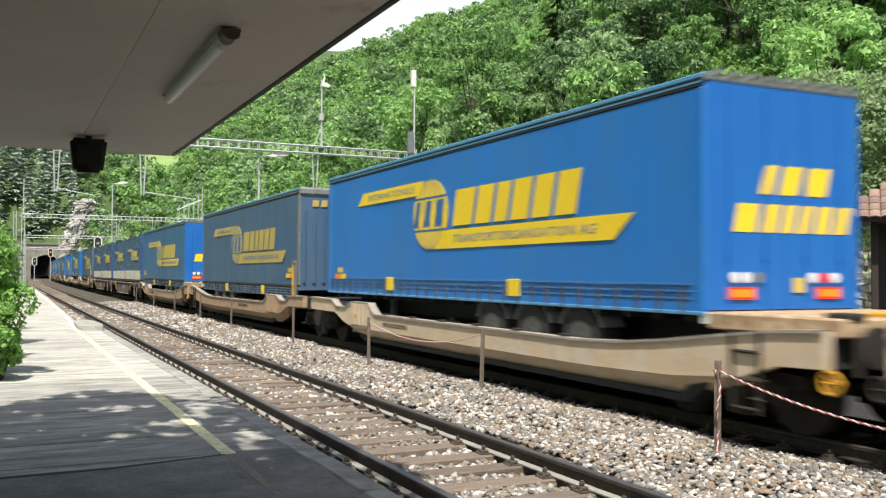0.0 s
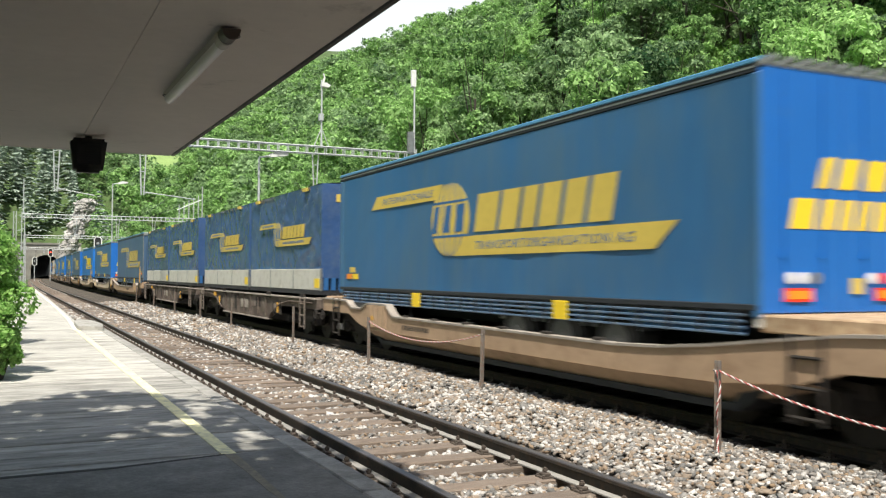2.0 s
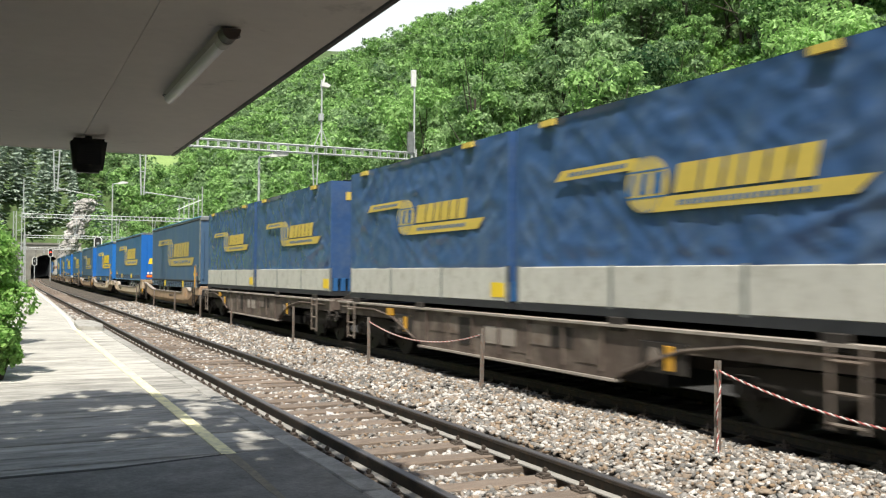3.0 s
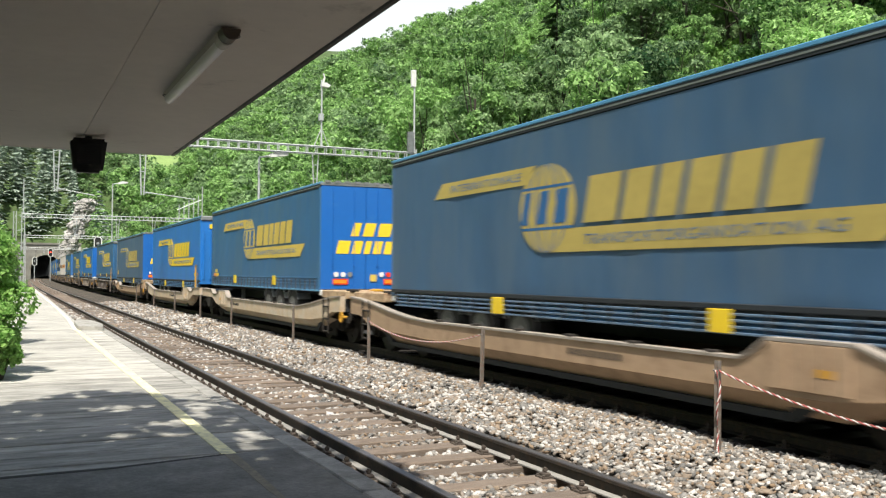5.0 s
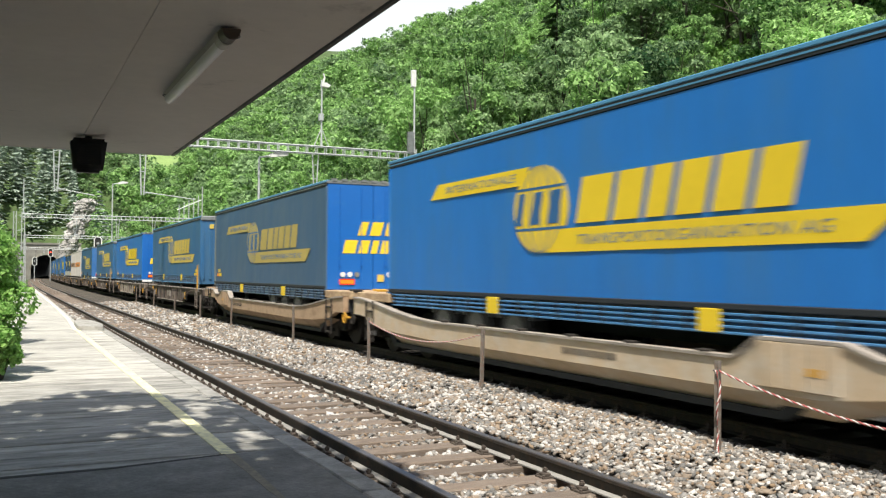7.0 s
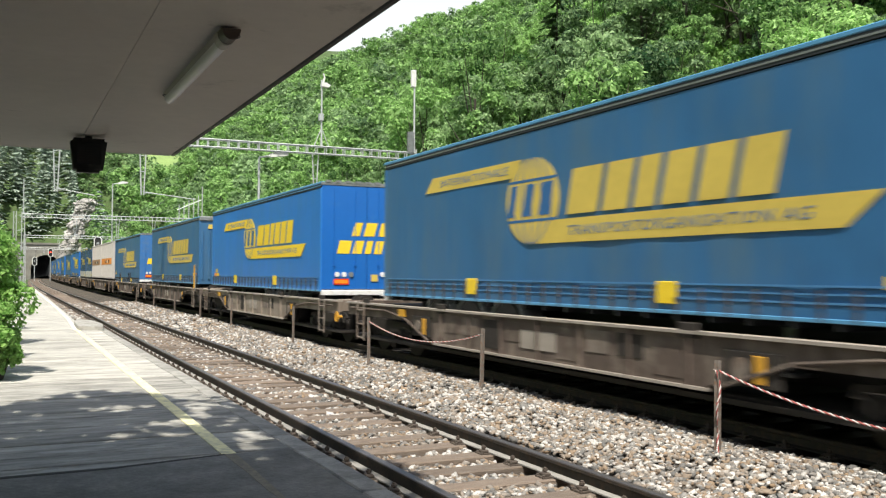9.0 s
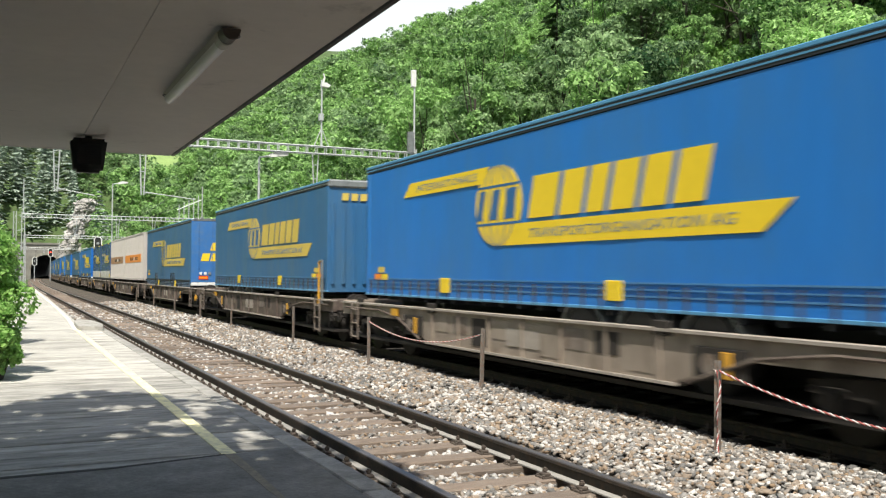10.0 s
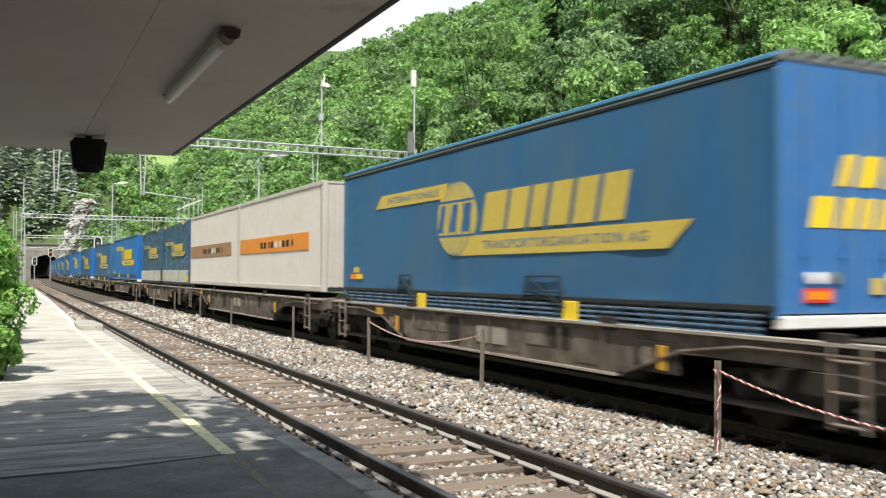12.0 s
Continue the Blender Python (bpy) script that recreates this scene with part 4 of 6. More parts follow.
    # equipment on the front wall
    for z in (1.22, 1.42, 1.62, 1.82):
        part("connector_shelf", one(box, -0.95, -0.15, TL + 0.01, TL + 0.35, z, z + 0.06, bevel=0.008), M["pallet"] if z < 1.7 else M["white_paint"], top, "stacked slat on the front rack")
    part("rack_back", one(box, -0.95, -0.15, TL - 0.01, TL + 0.05, 1.15, 1.95), M["chassis"], top)
    # chassis, axles and wheels
    bm = bmesh.new()
    for x in (-0.5, 0.4):
        box(bm, x, x + 0.1, 0.3, TL - 0.3, Z_BOT - 0.30, Z_BOT + 0.13)
    for i in range(22):
        box(bm, -TW + 0.04, TW - 0.04, 0.3 + i * 0.6, 0.36 + i * 0.6, Z_BOT + 0.02, Z_BOT + 0.12)
    part("chassis", bm, M["chassis"], top, "dark ladder chassis")
    wheel = bmesh.new()
    tube(wheel, (-0.19, 0, 0), (0.19, 0, 0), 0.50, n=24)
    bmesh.ops.bevel(wheel, geom=[e for e in wheel.edges if abs(e.verts[0].co.x - e.verts[1].co.x) < 0.01], offset=0.05, segments=2, affect="EDGES")
    disc = bmesh.new()
    tube(disc, (-0.2, 0, 0), (0.2, 0, 0), 0.27, 0.27, n=18)
    tube(disc, (-0.215, 0, 0), (0.215, 0, 0), 0.11, 0.11, n=12)
    first = None
    for y in (2.6, 3.9, 5.2):
        for s in (-1, 1):
            if first is None:
                w = part("wheel", wheel, M["tyre"], top, "black road tyre", smooth=False)
                r = part("rim", disc, M["hub"], w, "grey wheel disc")
                first = (w.data, r.data)
            else:
                w = share("wheel", first[0], top)
                r = share("rim", first[1], w)
            w.location = (s * (TW - 0.24), y, 0.80)
    for y in (2.6, 3.9, 5.2):
        for s in (-1, 1):
            bm = bmesh.new()
            for q in range(8):
                a0, a1 = math.radians(20 + q * 17.5), math.radians(37.5 + q * 17.5)
                x = s * (TW - 0.24)
                vv = [bm.verts.new((x + e, y + rr * math.cos(a), 0.80 + rr * math.sin(a))) for a in (a0, a1) for e, rr in ((-0.2, 0.545), (0.2, 0.545), (0.2, 0.565), (-0.2, 0.565))]
                for k in range(4):
                    bm.faces.new((vv[k], vv[(k + 1) % 4], vv[4 + (k + 1) % 4], vv[4 + k]))
            bmesh.ops.remove_doubles(bm, verts=bm.verts, dist=0.0005)
            bmesh.ops.recalc_face_normals(bm, faces=bm.faces)
            part("mudguard", bm, M["rim_grey"], top, "thin grey mudguard")
    if look_ == "dull":
        for u, w in ((3.4, 0.8), (8.4, 1.2)):
            for s in (-1, 1):
                bm = bmesh.new()
                ya = u if s > 0 else TL - u - w
                for p, q in (((0, 1.22), (0.14, 1.68)), ((w, 1.22), (w - 0.14, 1.68)), ((0.14, 1.68), (w - 0.14, 1.68)), ((0.08, 1.45), (w - 0.08, 1.45)), ((0, 1.22), (w - 0.14, 1.68))):
                    tube(bm, (s * (TW + 0.03), ya + p[0], p[1]), (s * (TW + 0.03), ya + q[0], q[1]), 0.016, n=6)
                part("lift_frame", bm, M["rim_dark"], top, "dark tubular lifting frame")
    for s in (-1, 1):
        bm = bmesh.new()
        box(bm, s * 0.7 - 0.06, s * 0.7 + 0.06, 10.6, 10.72, 0.62, Z_BOT)
        box(bm, s * 0.7 - 0.14, s * 0.7 + 0.14, 10.5, 10.82, 0.60, 0.64)
        part("landing_leg", bm, M["rim_grey"], top, "steel support leg")
    return top


def build_swap_body(label, seed):
    """Swap body: white dropsides below, loose dark blue tarpaulin above; runs from y = 0 to 7.45."""
    L, w, zb, zm, zt = 7.45, 1.25, 1.27, 1.84, 4.03
    top = holder("swap_body")
    tagged(top, label, "swap body", "swap bodies on the train")
    part("floor_frame", one(box, -w, w, 0, L, zb - 0.12, zb), M["chassis"], top)
    for s in (-1, 1):
        xa, xb = sorted((s * (w - 0.05), s * w))
        for i in range(3):
            part("dropside", one(box, xa, xb, 0.06 + i * 2.45, 0.06 + i * 2.45 + 2.41, zb, zm - 0.02, bevel=0.01), M["aluminium"], top, "white dropside board")
        for i in range(4):
            y = 0.03 + i * 2.445
            part("stanchion", one(box, xa - (0.006 if s < 0 else 0), xb + (0.006 if s > 0 else 0), y - 0.03, y + 0.04, zb - 0.02, zm), M["rim_grey"], top)
        bm = bmesh.new()
        wavy_side(bm, s * (w - 0.01), 0.02, L - 0.02, zm - 0.06, zt - 0.02, 0.085, seed + s * 3.3, ny=100, nz=40)
        part("tarpaulin", bm, M["tarp_dark"], top, "crumpled dark blue tarpaulin")
        if s < 0:
            logo_parts(top, s, L, w + 0.006, 2.50, 0.54, (M["logo_faded"], M["print_blue"]))
        part("corner_mark", one(box, xa - (0.008 if s < 0 else 0), xb + (0.008 if s > 0 else 0), 0.12, 0.55, zb + 0.06, zb + 0.30), M["logo"], top, "yellow corner mark")
        for y in (1.2, 6.3):
            part("top_mark", one(box, s * (w + 0.02) - 0.03, s * (w + 0.02) + 0.03, y, y + 0.35, zt - 0.12, zt - 0.03), M["logo_faded"], top)
    for y, sg in ((0.0, -1), (L, 1)):
        a, b = sorted((y, y - sg * 0.05))
        part("end_wall", one(box, -w + 0.01, w - 0.01, a, b, zb + 0.3, zt - 0.01, bevel=0.01), M["tarp_dark"], top, "dark blue end tarpaulin")
        bm = bmesh.new()
        for i in range(12):
            x = -w + 0.08 + i * 0.2
            box(bm, x, x + 0.12, a - 0.01, b + 0.01, zb, zb + 0.32)
        part("end_ribs", bm, M["aluminium"] if sg > 0 else M["print_blue"], top, "ribbed lower end board")
        for i in range(7):
            x = -0.85 + i * 0.24 + (0.1 if i > 2 else 0)
            part("print_block", one(box, x, x + 0.17, a - 0.012, b + 0.012, 3.55, 3.75), M["logo_faded"], top)
    bm = bmesh.new()
    ny = 30
    rows = []
    for i in range(ny + 1):
        y = L * i / ny
        rows.append([bm.verts.new((x, y, zt - 0.02 - (0.0 if abs(x) > 1.2 else -0.05) + 0.03 * noise.noise((x * 2, y * 1.3, seed)))) for x in (-w + 0.01, -0.7, 0, 0.7, w - 0.01)])
    for a, b in zip(rows, rows[1:]):
        for k in range(4):
            bm.faces.new((a[k], a[k + 1], b[k + 1], b[k]))
    part("roof_tarpaulin", bm, M["tarp_dark"], top, smooth=True)
    part("inner_frame", one(box, -w + 0.12, w - 0.12, 0.1, L - 0.1, zb, zt - 0.12), M["chassis"], top)
    return top


def build_container(label, stripe):
    L, w, zb, zt = 9.1, 1.24, 1.24, 4.09
    top = holder("container")
    tagged(top, label, "container", "containers on the train")
    for s in (-1, 1):
        bm = bmesh.new()
        n = 58
        pts = []
        for i in range(n):
            y = 0.1 + (L - 0.2) * i / n
            d = (L - 0.2) / n
            pts += [(y, 0.0), (y + d * 0.35, 0.0), (y + d * 0.5, -0.025), (y + d * 0.85, -0.025)]
        pts.append((L - 0.1, 0.0))
        lo = [bm.verts.new((s * (w + d), y, zb + 0.12)) for y, d in pts]
        hi = [bm.verts.new((s * (w + d), y, zt - 0.1)) for y, d in pts]
        for i in range(len(pts) - 1):
            q = (lo[i], lo[i + 1], hi[i + 1], hi[i])
            bm.faces.new(q if s > 0 else q[::-1])
        part("side_wall", bm, M["container"], top, "corrugated pale side wall")
        xa, xb = sorted((s * (w - 0.01), s * (w + 0.006)))
        part("stripe", one(box, xa, xb, 1.15, L - 0.12, 2.34, 2.82), stripe, top, "orange company stripe")
        for i in range(9):
            y = 2.6 + i * 0.42
            part("print_bar", one(box, s * (w + 0.009) - 0.002, s * (w + 0.009) + 0.002, y, y + (0.3 if i % 3 else 0.16), 2.47, 2.66), M["white_paint"] if i in (3, 4) else M["bogie"], top)
        for z0, z1 in ((zb, zb + 0.14), (zt - 0.11, zt)):
            xa, xb = sorted((s * (w - 0.06), s * (w + 0.012)))
            part("side_beam", one(box, xa, xb, 0, L, z0, z1, bevel=0.01), M["container"], top)
    for y in (0.0, L):
        a, b = (0.0, 0.12) if y == 0 else (L - 0.12, L)
        part("end_frame", one(box, -w, -w + 0.14, a, b, zb, zt), M["container"], top)
        part("end_frame", one(box, w - 0.14, w, a, b, zb, zt), M["container"], top)
        bm = bmesh.new()
        for i in range(10):
            x = -1.05 + i * 0.225
            box(bm, x, x + 0.14, a + 0.02, b - 0.02, zb + 0.12, zt - 0.12)
        box(bm, -w + 0.1, w - 0.1, a + 0.04, b - 0.04, zb + 0.05, zt - 0.05)
        part("end_wall", bm, M["container"], top, "ribbed end wall")
    part("roof", one(box, -w + 0.01, w - 0.01, 0.02, L - 0.02, zt - 0.06, zt - 0.015), M["container"], top)
    part("floor", one(box, -w + 0.01, w - 0.01, 0.02, L - 0.02, zb, zb + 0.1), M["chassis"], top)
    return top


WHEEL_R = 0.46
WHEELSETS = []


def wheelset_mesh():
    bm = bmesh.new()
    tube(bm, (-0.85, 0, 0), (0.85, 0, 0), 0.085, n=10)
    for s in (-1, 1):
        x = s * 0.7535
        tube(bm, (x - 0.06, 0, 0), (x + 0.06, 0, 0), WHEEL_R, n=28)
        tube(bm, (x - s * 0.06 - 0.014, 0, 0), (x - s * 0.06 + 0.014, 0, 0), WHEEL_R + 0.028, n=28)
        tube(bm, (x - 0.075, 0, 0), (x + 0.075, 0, 0), 0.16, n=14)
        for k in range(4):
            a = k * math.pi / 2
            box(bm, x + s * 0.05, x + s * 0.075, 0.28 * math.cos(a) - 0.03, 0.28 * math.cos(a) + 0.03, 0.28 * math.sin(a) - 0.03, 0.28 * math.sin(a) + 0.03)
    me = bpy.data.meshes.new("wheelset")
    bm.to_mesh(me)
    bm.free()
    me.materials.append(M["wheel"])
    return me


WSET = wheelset_mesh()


def add_bogie(parent, y, rolling=True):
    bm = bmesh.new()
    for s in (-1, 1):
        x = s * 1.02
        prism(bm, [(y - 1.25, 0.52), (y - 1.2, 0.66), (y - 0.4, 0.72), (y + 0.4, 0.72), (y + 1.2, 0.66), (y + 1.25, 0.52), (y + 0.55, 0.50), (y + 0.35, 0.34), (y - 0.35, 0.34), (y - 0.55, 0.50)], "x", x - 0.07, x + 0.07)
        for dy in (-0.9, 0.9):
            box(bm, x - 0.12, x + 0.14 if s > 0 else x + 0.12, y + dy - 0.15, y + dy + 0.15, 0.32, 0.60, bevel=0.03)
            tube(bm, (x + s * 0.09, y + dy, WHEEL_R), (x + s * 0.17, y + dy, WHEEL_R), 0.11, n=12)
            for e in (-0.24, 0.24):
                tube(bm, (x, y + dy + e, 0.38), (x, y + dy + e, 0.60), 0.06, n=8)
        box(bm, x - 0.03, x + 0.03, y - 0.35, y - 0.1, 0.15, 0.40)
    box(bm, -1.0, 1.0, y - 0.2, y + 0.2, 0.5, 0.78)
    b = part("bogie", bm, M["bogie"], parent, "brake-dust brown bogie frame")
    for dy in (-0.9, 0.9):
        w = share("wheelset", WSET, parent, pose(0, y + dy, WHEEL_R))
        if rolling:
            WHEELSETS.append(w)


def build_wagon(y0, y1, kind, kingpin=1, shared=(False, False), rolling=True):
    """A wagon whose length runs from y0 to y1 in the train, around its own middle. kind: beige or cream pocket wagon, flat container wagon, brown pocket wagon.
    kingpin: at which end (-1 or 1) the raised trailer stand is."""
    mid, h = (y0 + y1) / 2, (y1 - y0) / 2 - 0.36
    worn = kind == "worn"
    kind = "brown" if worn else kind
    paint = {"beige": M["beige"], "cream": M["cream"], "flat": M["brown_wagon"], "brown": M["buff_wagon"] if worn else M["brown_wagon"]}[kind]
    top = holder("pocket_wagon" if kind != "flat" else "container_wagon")
    tagged(top, {"beige": "dusty beige pocket wagon with a low curved side beam", "cream": "weathered cream pocket wagon with rusty streaks", "flat": "rusty brown flat container wagon", "brown": "rusty dark brown trailer wagon with pale top flange"}[kind], "rail wagon", "wagons of the freight train")
    k = kingpin
    def yy(v):
        return v * k
    if kind in ("beige", "cream"):
        # outline from the door end (v = -h) to the kingpin end (v = h)
        o = h - (0.4 if k > 0 else 0.0)
        upper = [(-h, 1.17), (-h + 0.6, 1.14), (-h + 1.5, 1.04), (-h + 2.4, 0.93), (-h + 3.3, 0.85), (-h + 4.2, 0.815), (o - 4.12, 0.83), (o - 3.95, 0.90), (o - 3.72, 1.06), (o - 2.62, 1.06), (o - 2.2, 0.93), (o - 1.65, 0.93), (o - 1.3, 1.08), (h, 1.10)]
        lower = [(h, 0.80), (o - 1.5, 0.79), (o - 2.1, 0.60), (o - 2.9, 0.50), (-h + 4.0, 0.49), (-h + 2.4, 0.52), (-h + 1.2, 0.60), (-h + 0.6, 0.78), (-h, 0.80)]
        for s in (-1, 1):
            xa, xb = sorted((s * 1.30, s * 1.42))
            bm = bmesh.new()
            prism(bm, [(yy(a), b) for a, b in upper + lower], "x", xa, xb)
            part("side_beam", bm, paint, top, "welded side beam")
            # folded lower web leans inwards
            lowline = [(o - 1.5, 0.79, 0.77), (o - 2.1, 0.60, 0.48), (o - 2.9, 0.50, 0.28), (-h + 4.0, 0.49, 0.25), (-h + 2.2, 0.53, 0.30), (-h + 1.0, 0.64, 0.58)]
            for (a, b, b2), (c, d, d2) in zip(lowline, lowline[1:]):
                bm = bmesh.new()
                p = [(s * 1.424, yy(a), b), (s * 1.424, yy(c), d), (s * 1.19, yy(c), d2), (s * 1.19, yy(a), b2)]
                q = [bm.verts.new(v) for v in p]
                q2 = [bm.verts.new((v[0] - s * 0.05, v[1], v[2])) for v in p]
                bm.faces.new(q)
                bm.faces.new(q2[::-1])
                for i in range(4):
                    bm.faces.new((q[i], q[(i + 1) % 4], q2[(i + 1) % 4], q2[i]))
                bmesh.ops.recalc_face_normals(bm, faces=bm.faces)
                part("lower_web", bm, paint, top)
            bm = bmesh.new()
            for (a, b), (c, d) in zip(upper, upper[1:]):
                p, q = Vector((0, yy(a), b)), Vector((0, yy(c), d))
                if (q - p).length > 0.05:
                    x = s * 1.36
                    v = [bm.verts.new((x + e * 0.085, w.y, w.z + f)) for w in (p, q) for e, f in ((-1, -0.02), (1, -0.02), (1, 0.014), (-1, 0.014))]
                    for i in range(4):
                        bm.faces.new((v[i], v[(i + 1) % 4], v[4 + (i + 1) % 4], v[4 + i]))
            bmesh.ops.recalc_face_normals(bm, faces=bm.faces)
            part("top_flange", bm, M["flange"], top, "worn top flange")
            # small print bars on the beam
            for i in range(8):
                part("stencil_bar", one(box, s * 1.423 - 0.002, s * 1.423 + 0.002, yy(h - 6.2) + i * 0.16, yy(h - 6.2) + i * 0.16 + 0.1, 0.60, 0.69), M["signal_black"], top)
            # stiffening box on the raised shoulder, with dark reinforcing plate and end ramp
            ya, yb = sorted((yy(o - 3.70), yy(o - 2.66)))
            xa, xb = sorted((s * 1.423, s * 1.445))
            part("shoulder_plate", one(box, xa, xb, ya, yb, 0.56, 1.035, bevel=0.008), paint, top, "welded shoulder plate")
            for q in (0.25, 0.5, 0.75):
                yc = ya + (yb - ya) * q
                part("rib", one(box, min(xa, xb) - 0.012, max(xa, xb) + 0.012, yc - 0.012, yc + 0.012, 0.58, 1.02), paint, top)
            part("marker", one(box, s * 1.447 - 0.003, s * 1.447 + 0.003, yy(o - 2.95) - 0.1, yy(o - 2.95) + 0.1, 0.72, 0.80), M["safety_yellow"], top)
            # hinged rear flap bars and drain lugs along the upper edge
            for q in range(6):
                yc = yy(-h + 4.6 + q * (o + h - 9.2) / 5)
                part("lug", one(box, s * 1.36 - 0.06, s * 1.36 + 0.06, yc - 0.07, yc + 0.07, 0.835, 0.875, bevel=0.008), M["bogie"], top)
        z_end = 1.10
    else:
        upper = [(-h, 1.04), (h, 1.04)]
        zl = 0.34 if kind == "flat" else 0.42
        lower = [(h, 0.78), (h - 3.6, 0.78), (h - 4.8, zl), (-h + 4.8, zl), (-h + 3.6, 0.78), (-h, 0.78)]
        for s in (-1, 1):
            xa, xb = sorted((s * 1.27, s * 1.36))
            bm = bmesh.new()
            prism(bm, upper + lower, "x", xa, xb)
            part("side_beam", bm, paint, top, "fish-bellied side beam")
            xa, xb = sorted((s * 1.24, s * 1.42))
            part("top_flange", one(box, xa, xb, -h, h, 1.03, 1.065), M["flange"], top, "worn pale top flange")
            xa, xb = sorted((s * 1.25, s * 1.41))
            part("bottom_flange", one(box, xa, xb, -h + 4.7, h - 4.7, zl - 0.02, zl + 0.015), M["flange"], top, "lower flange")
            xa, xb = sorted((s * 1.35, s * 1.40))
            for i in range(7):
                y = (-h + 5.0) + (2 * h - 10.0) * i / 6
                part("web_rib", one(box, xa, xb, y - 0.02, y + 0.02, 0.43, 1.03), paint, top)
            for y in (-h + 1.2, -h * 0.4, h * 0.4, h - 1.2):
                part("bracket", one(box, xa, xb + (0.03 if s > 0 else 0), y - 0.16, y + 0.16, 0.98, 1.16, bevel=0.01), M["bogie"], top, "container pin bracket")
            if s < 0 and rolling:
                for q in (-0.52, 0.5):
                    yc = q * h
                    xo = s * 1.37
                    part("lever_box", one(box, xo - 0.02, xo + 0.02, yc - 0.42, yc + 0.42, 0.52, 0.90, bevel=0.01), M["bogie"], top, "dark recessed lever box")
                    xo = s * 1.395
                    part("lever", one(box, xo - 0.012, xo + 0.012, yc - 0.20, yc - 0.06, 0.56, 0.86, bevel=0.008), M["safety_yellow"], top, "yellow brake lever")
                    ring = bmesh.new()
                    tube(ring, (s * 1.385, yc + 0.16, 0.71), (s * 1.405, yc + 0.16, 0.71), 0.12, n=14)
                    part("valve_plate", ring, M["pale_rust"], top, "round pale valve plate")
                for q in range(9):
                    yc = -h + 5.4 + (2 * h - 10.8) * q / 8
                    xo = s * 1.364
                    part("web_panel", one(box, xo - 0.004, xo + 0.004, yc - 0.28, yc + 0.25, 0.66 if q % 3 else 0.50, 0.96), (paint, M["pale_rust"], paint, M["bogie"], paint)[(q * 3) % 5], top)
                for e in (-1, 1):
                    pipe = bmesh.new()
                    for p, q in (((h - 0.3, 0.94), (h - 2.4, 0.94)), ((h - 2.4, 0.94), (h - 3.4, 0.82)), ((h - 3.4, 0.82), (h - 4.5, 0.46))):
                        tube(pipe, (s * 1.40, e * p[0], p[1]), (s * 1.40, e * q[0], q[1]), 0.022, n=6)
                    part("brake_pipe", pipe, M["brown_wagon"], top, "rusty brake pipe")
            part("panel", one(box, s * 1.365 - 0.006, s * 1.365 + 0.006, -0.5, 0.5, 0.58, 0.86), M["flange"], top, "pale lettering panel")
            part("marker", one(box, s * 1.40 - 0.02, s * 1.40 + 0.02, h - 3.4, h - 3.1, 0.86, 1.0), M["safety_yellow"], top, "yellow lever mark")
        z_end = 1.04
    # inner floor, cross beams, ends
    bm = bmesh.new()
    if kind in ("beige", "cream"):
        prism(bm, [(yy(-h), z_end + 0.04), (yy(-h + 1.4), z_end + 0.04), (yy(-h + 2.2), 0.30), (yy(h - 3.6), 0.30), (yy(h - 2.6), z_end - 0.05), (yy(h), z_end - 0.05), (yy(h), 0.75), (yy(h - 2.5), 0.72), (yy(h - 3.5), 0.22), (yy(-h + 2.1), 0.22), (yy(-h + 1.3), 0.78), (yy(-h), 0.80)], "x", -1.29, 1.29)
    else:
        box(bm, -0.45, 0.45, -h, h, 0.50, 1.02)
        for i in range(11):
            y = -h + 0.3 + (2 * h - 0.6) * i / 10
            for xa, xb in ((-1.27, -0.452), (0.452, 1.27)):
                part("cross_beam", one(box, xa, xb, y - 0.1, y + 0.1, 0.85, 1.0), M["bogie"], top)
        # plain dark box added to keep the space below the wagon black
        part("brake_gear", one(box, -0.8, 0.8, -h + 4.4, h - 4.4, 0.24, 0.498, bevel=0.03), M["chassis"], top, "added dark box in place of brake gear below the sill")
        for q in (-0.55, 0.1, 0.6):
            cyl = bmesh.new()
            tube(cyl, (-1.05, q * (h - 4.6) - 0.5, 0.55), (-1.05, q * (h - 4.6) + 0.5, 0.55), 0.17, n=14)
            part("air_tank", cyl, M["bogie"], top, "dark air reservoir")
        if kind == "brown":
            part("floor_plate", one(box, -1.26, 1.26, -h + 0.2, h - 0.2, 0.28, 0.34), M["bogie"], top, "dark steel pocket floor")
    part("center_sill", bm, M["bogie"] if kind in ("flat", "brown") else M["chassis"], top, "dark steel centre sill")
    for e in (-1, 1):
        if shared[0 if e < 0 else 1]:
            continue
        y = e * (h - 0.02)
        if kind in ("beige", "cream") and e * k < 0:
            ya, yb = sorted((e * (h + 0.12), e * (h - 1.75)))
            part("end_platform", one(box, -1.30, 1.30, ya, yb, 1.10, 1.29, bevel=0.02), M["rusty_cream"], top, "rusty cream end platform")
            for i, x in enumerate((-1.1, -0.5, 0.2, 0.9)):
                part("platform_fitting", one(box, x - 0.12, x + 0.12, ya - 0.02, ya + 0.3, 1.27, 1.34, bevel=0.015), (M["bogie"], M["safety_yellow"], M["white_paint"], M["pallet"])[i], top)
                part("hook", one(box, x - 0.03, x + 0.03, e * (h + 0.13) - 0.03, e * (h + 0.13) + 0.03, 0.72, 1.12, bevel=0.01), M["bogie"], top)
        part("headstock", one(box, -1.36, 1.36, min(y, y - e * 0.14), max(y, y - e * 0.14), 0.80, z_end + 0.05, bevel=0.015), paint, top, "end beam")
        for s in (-1, 1):
            bm = bmesh.new()
            tube(bm, (s * 0.875, y, 1.0), (s * 0.875, y + e * 0.14, 1.0), 0.09, n=12)
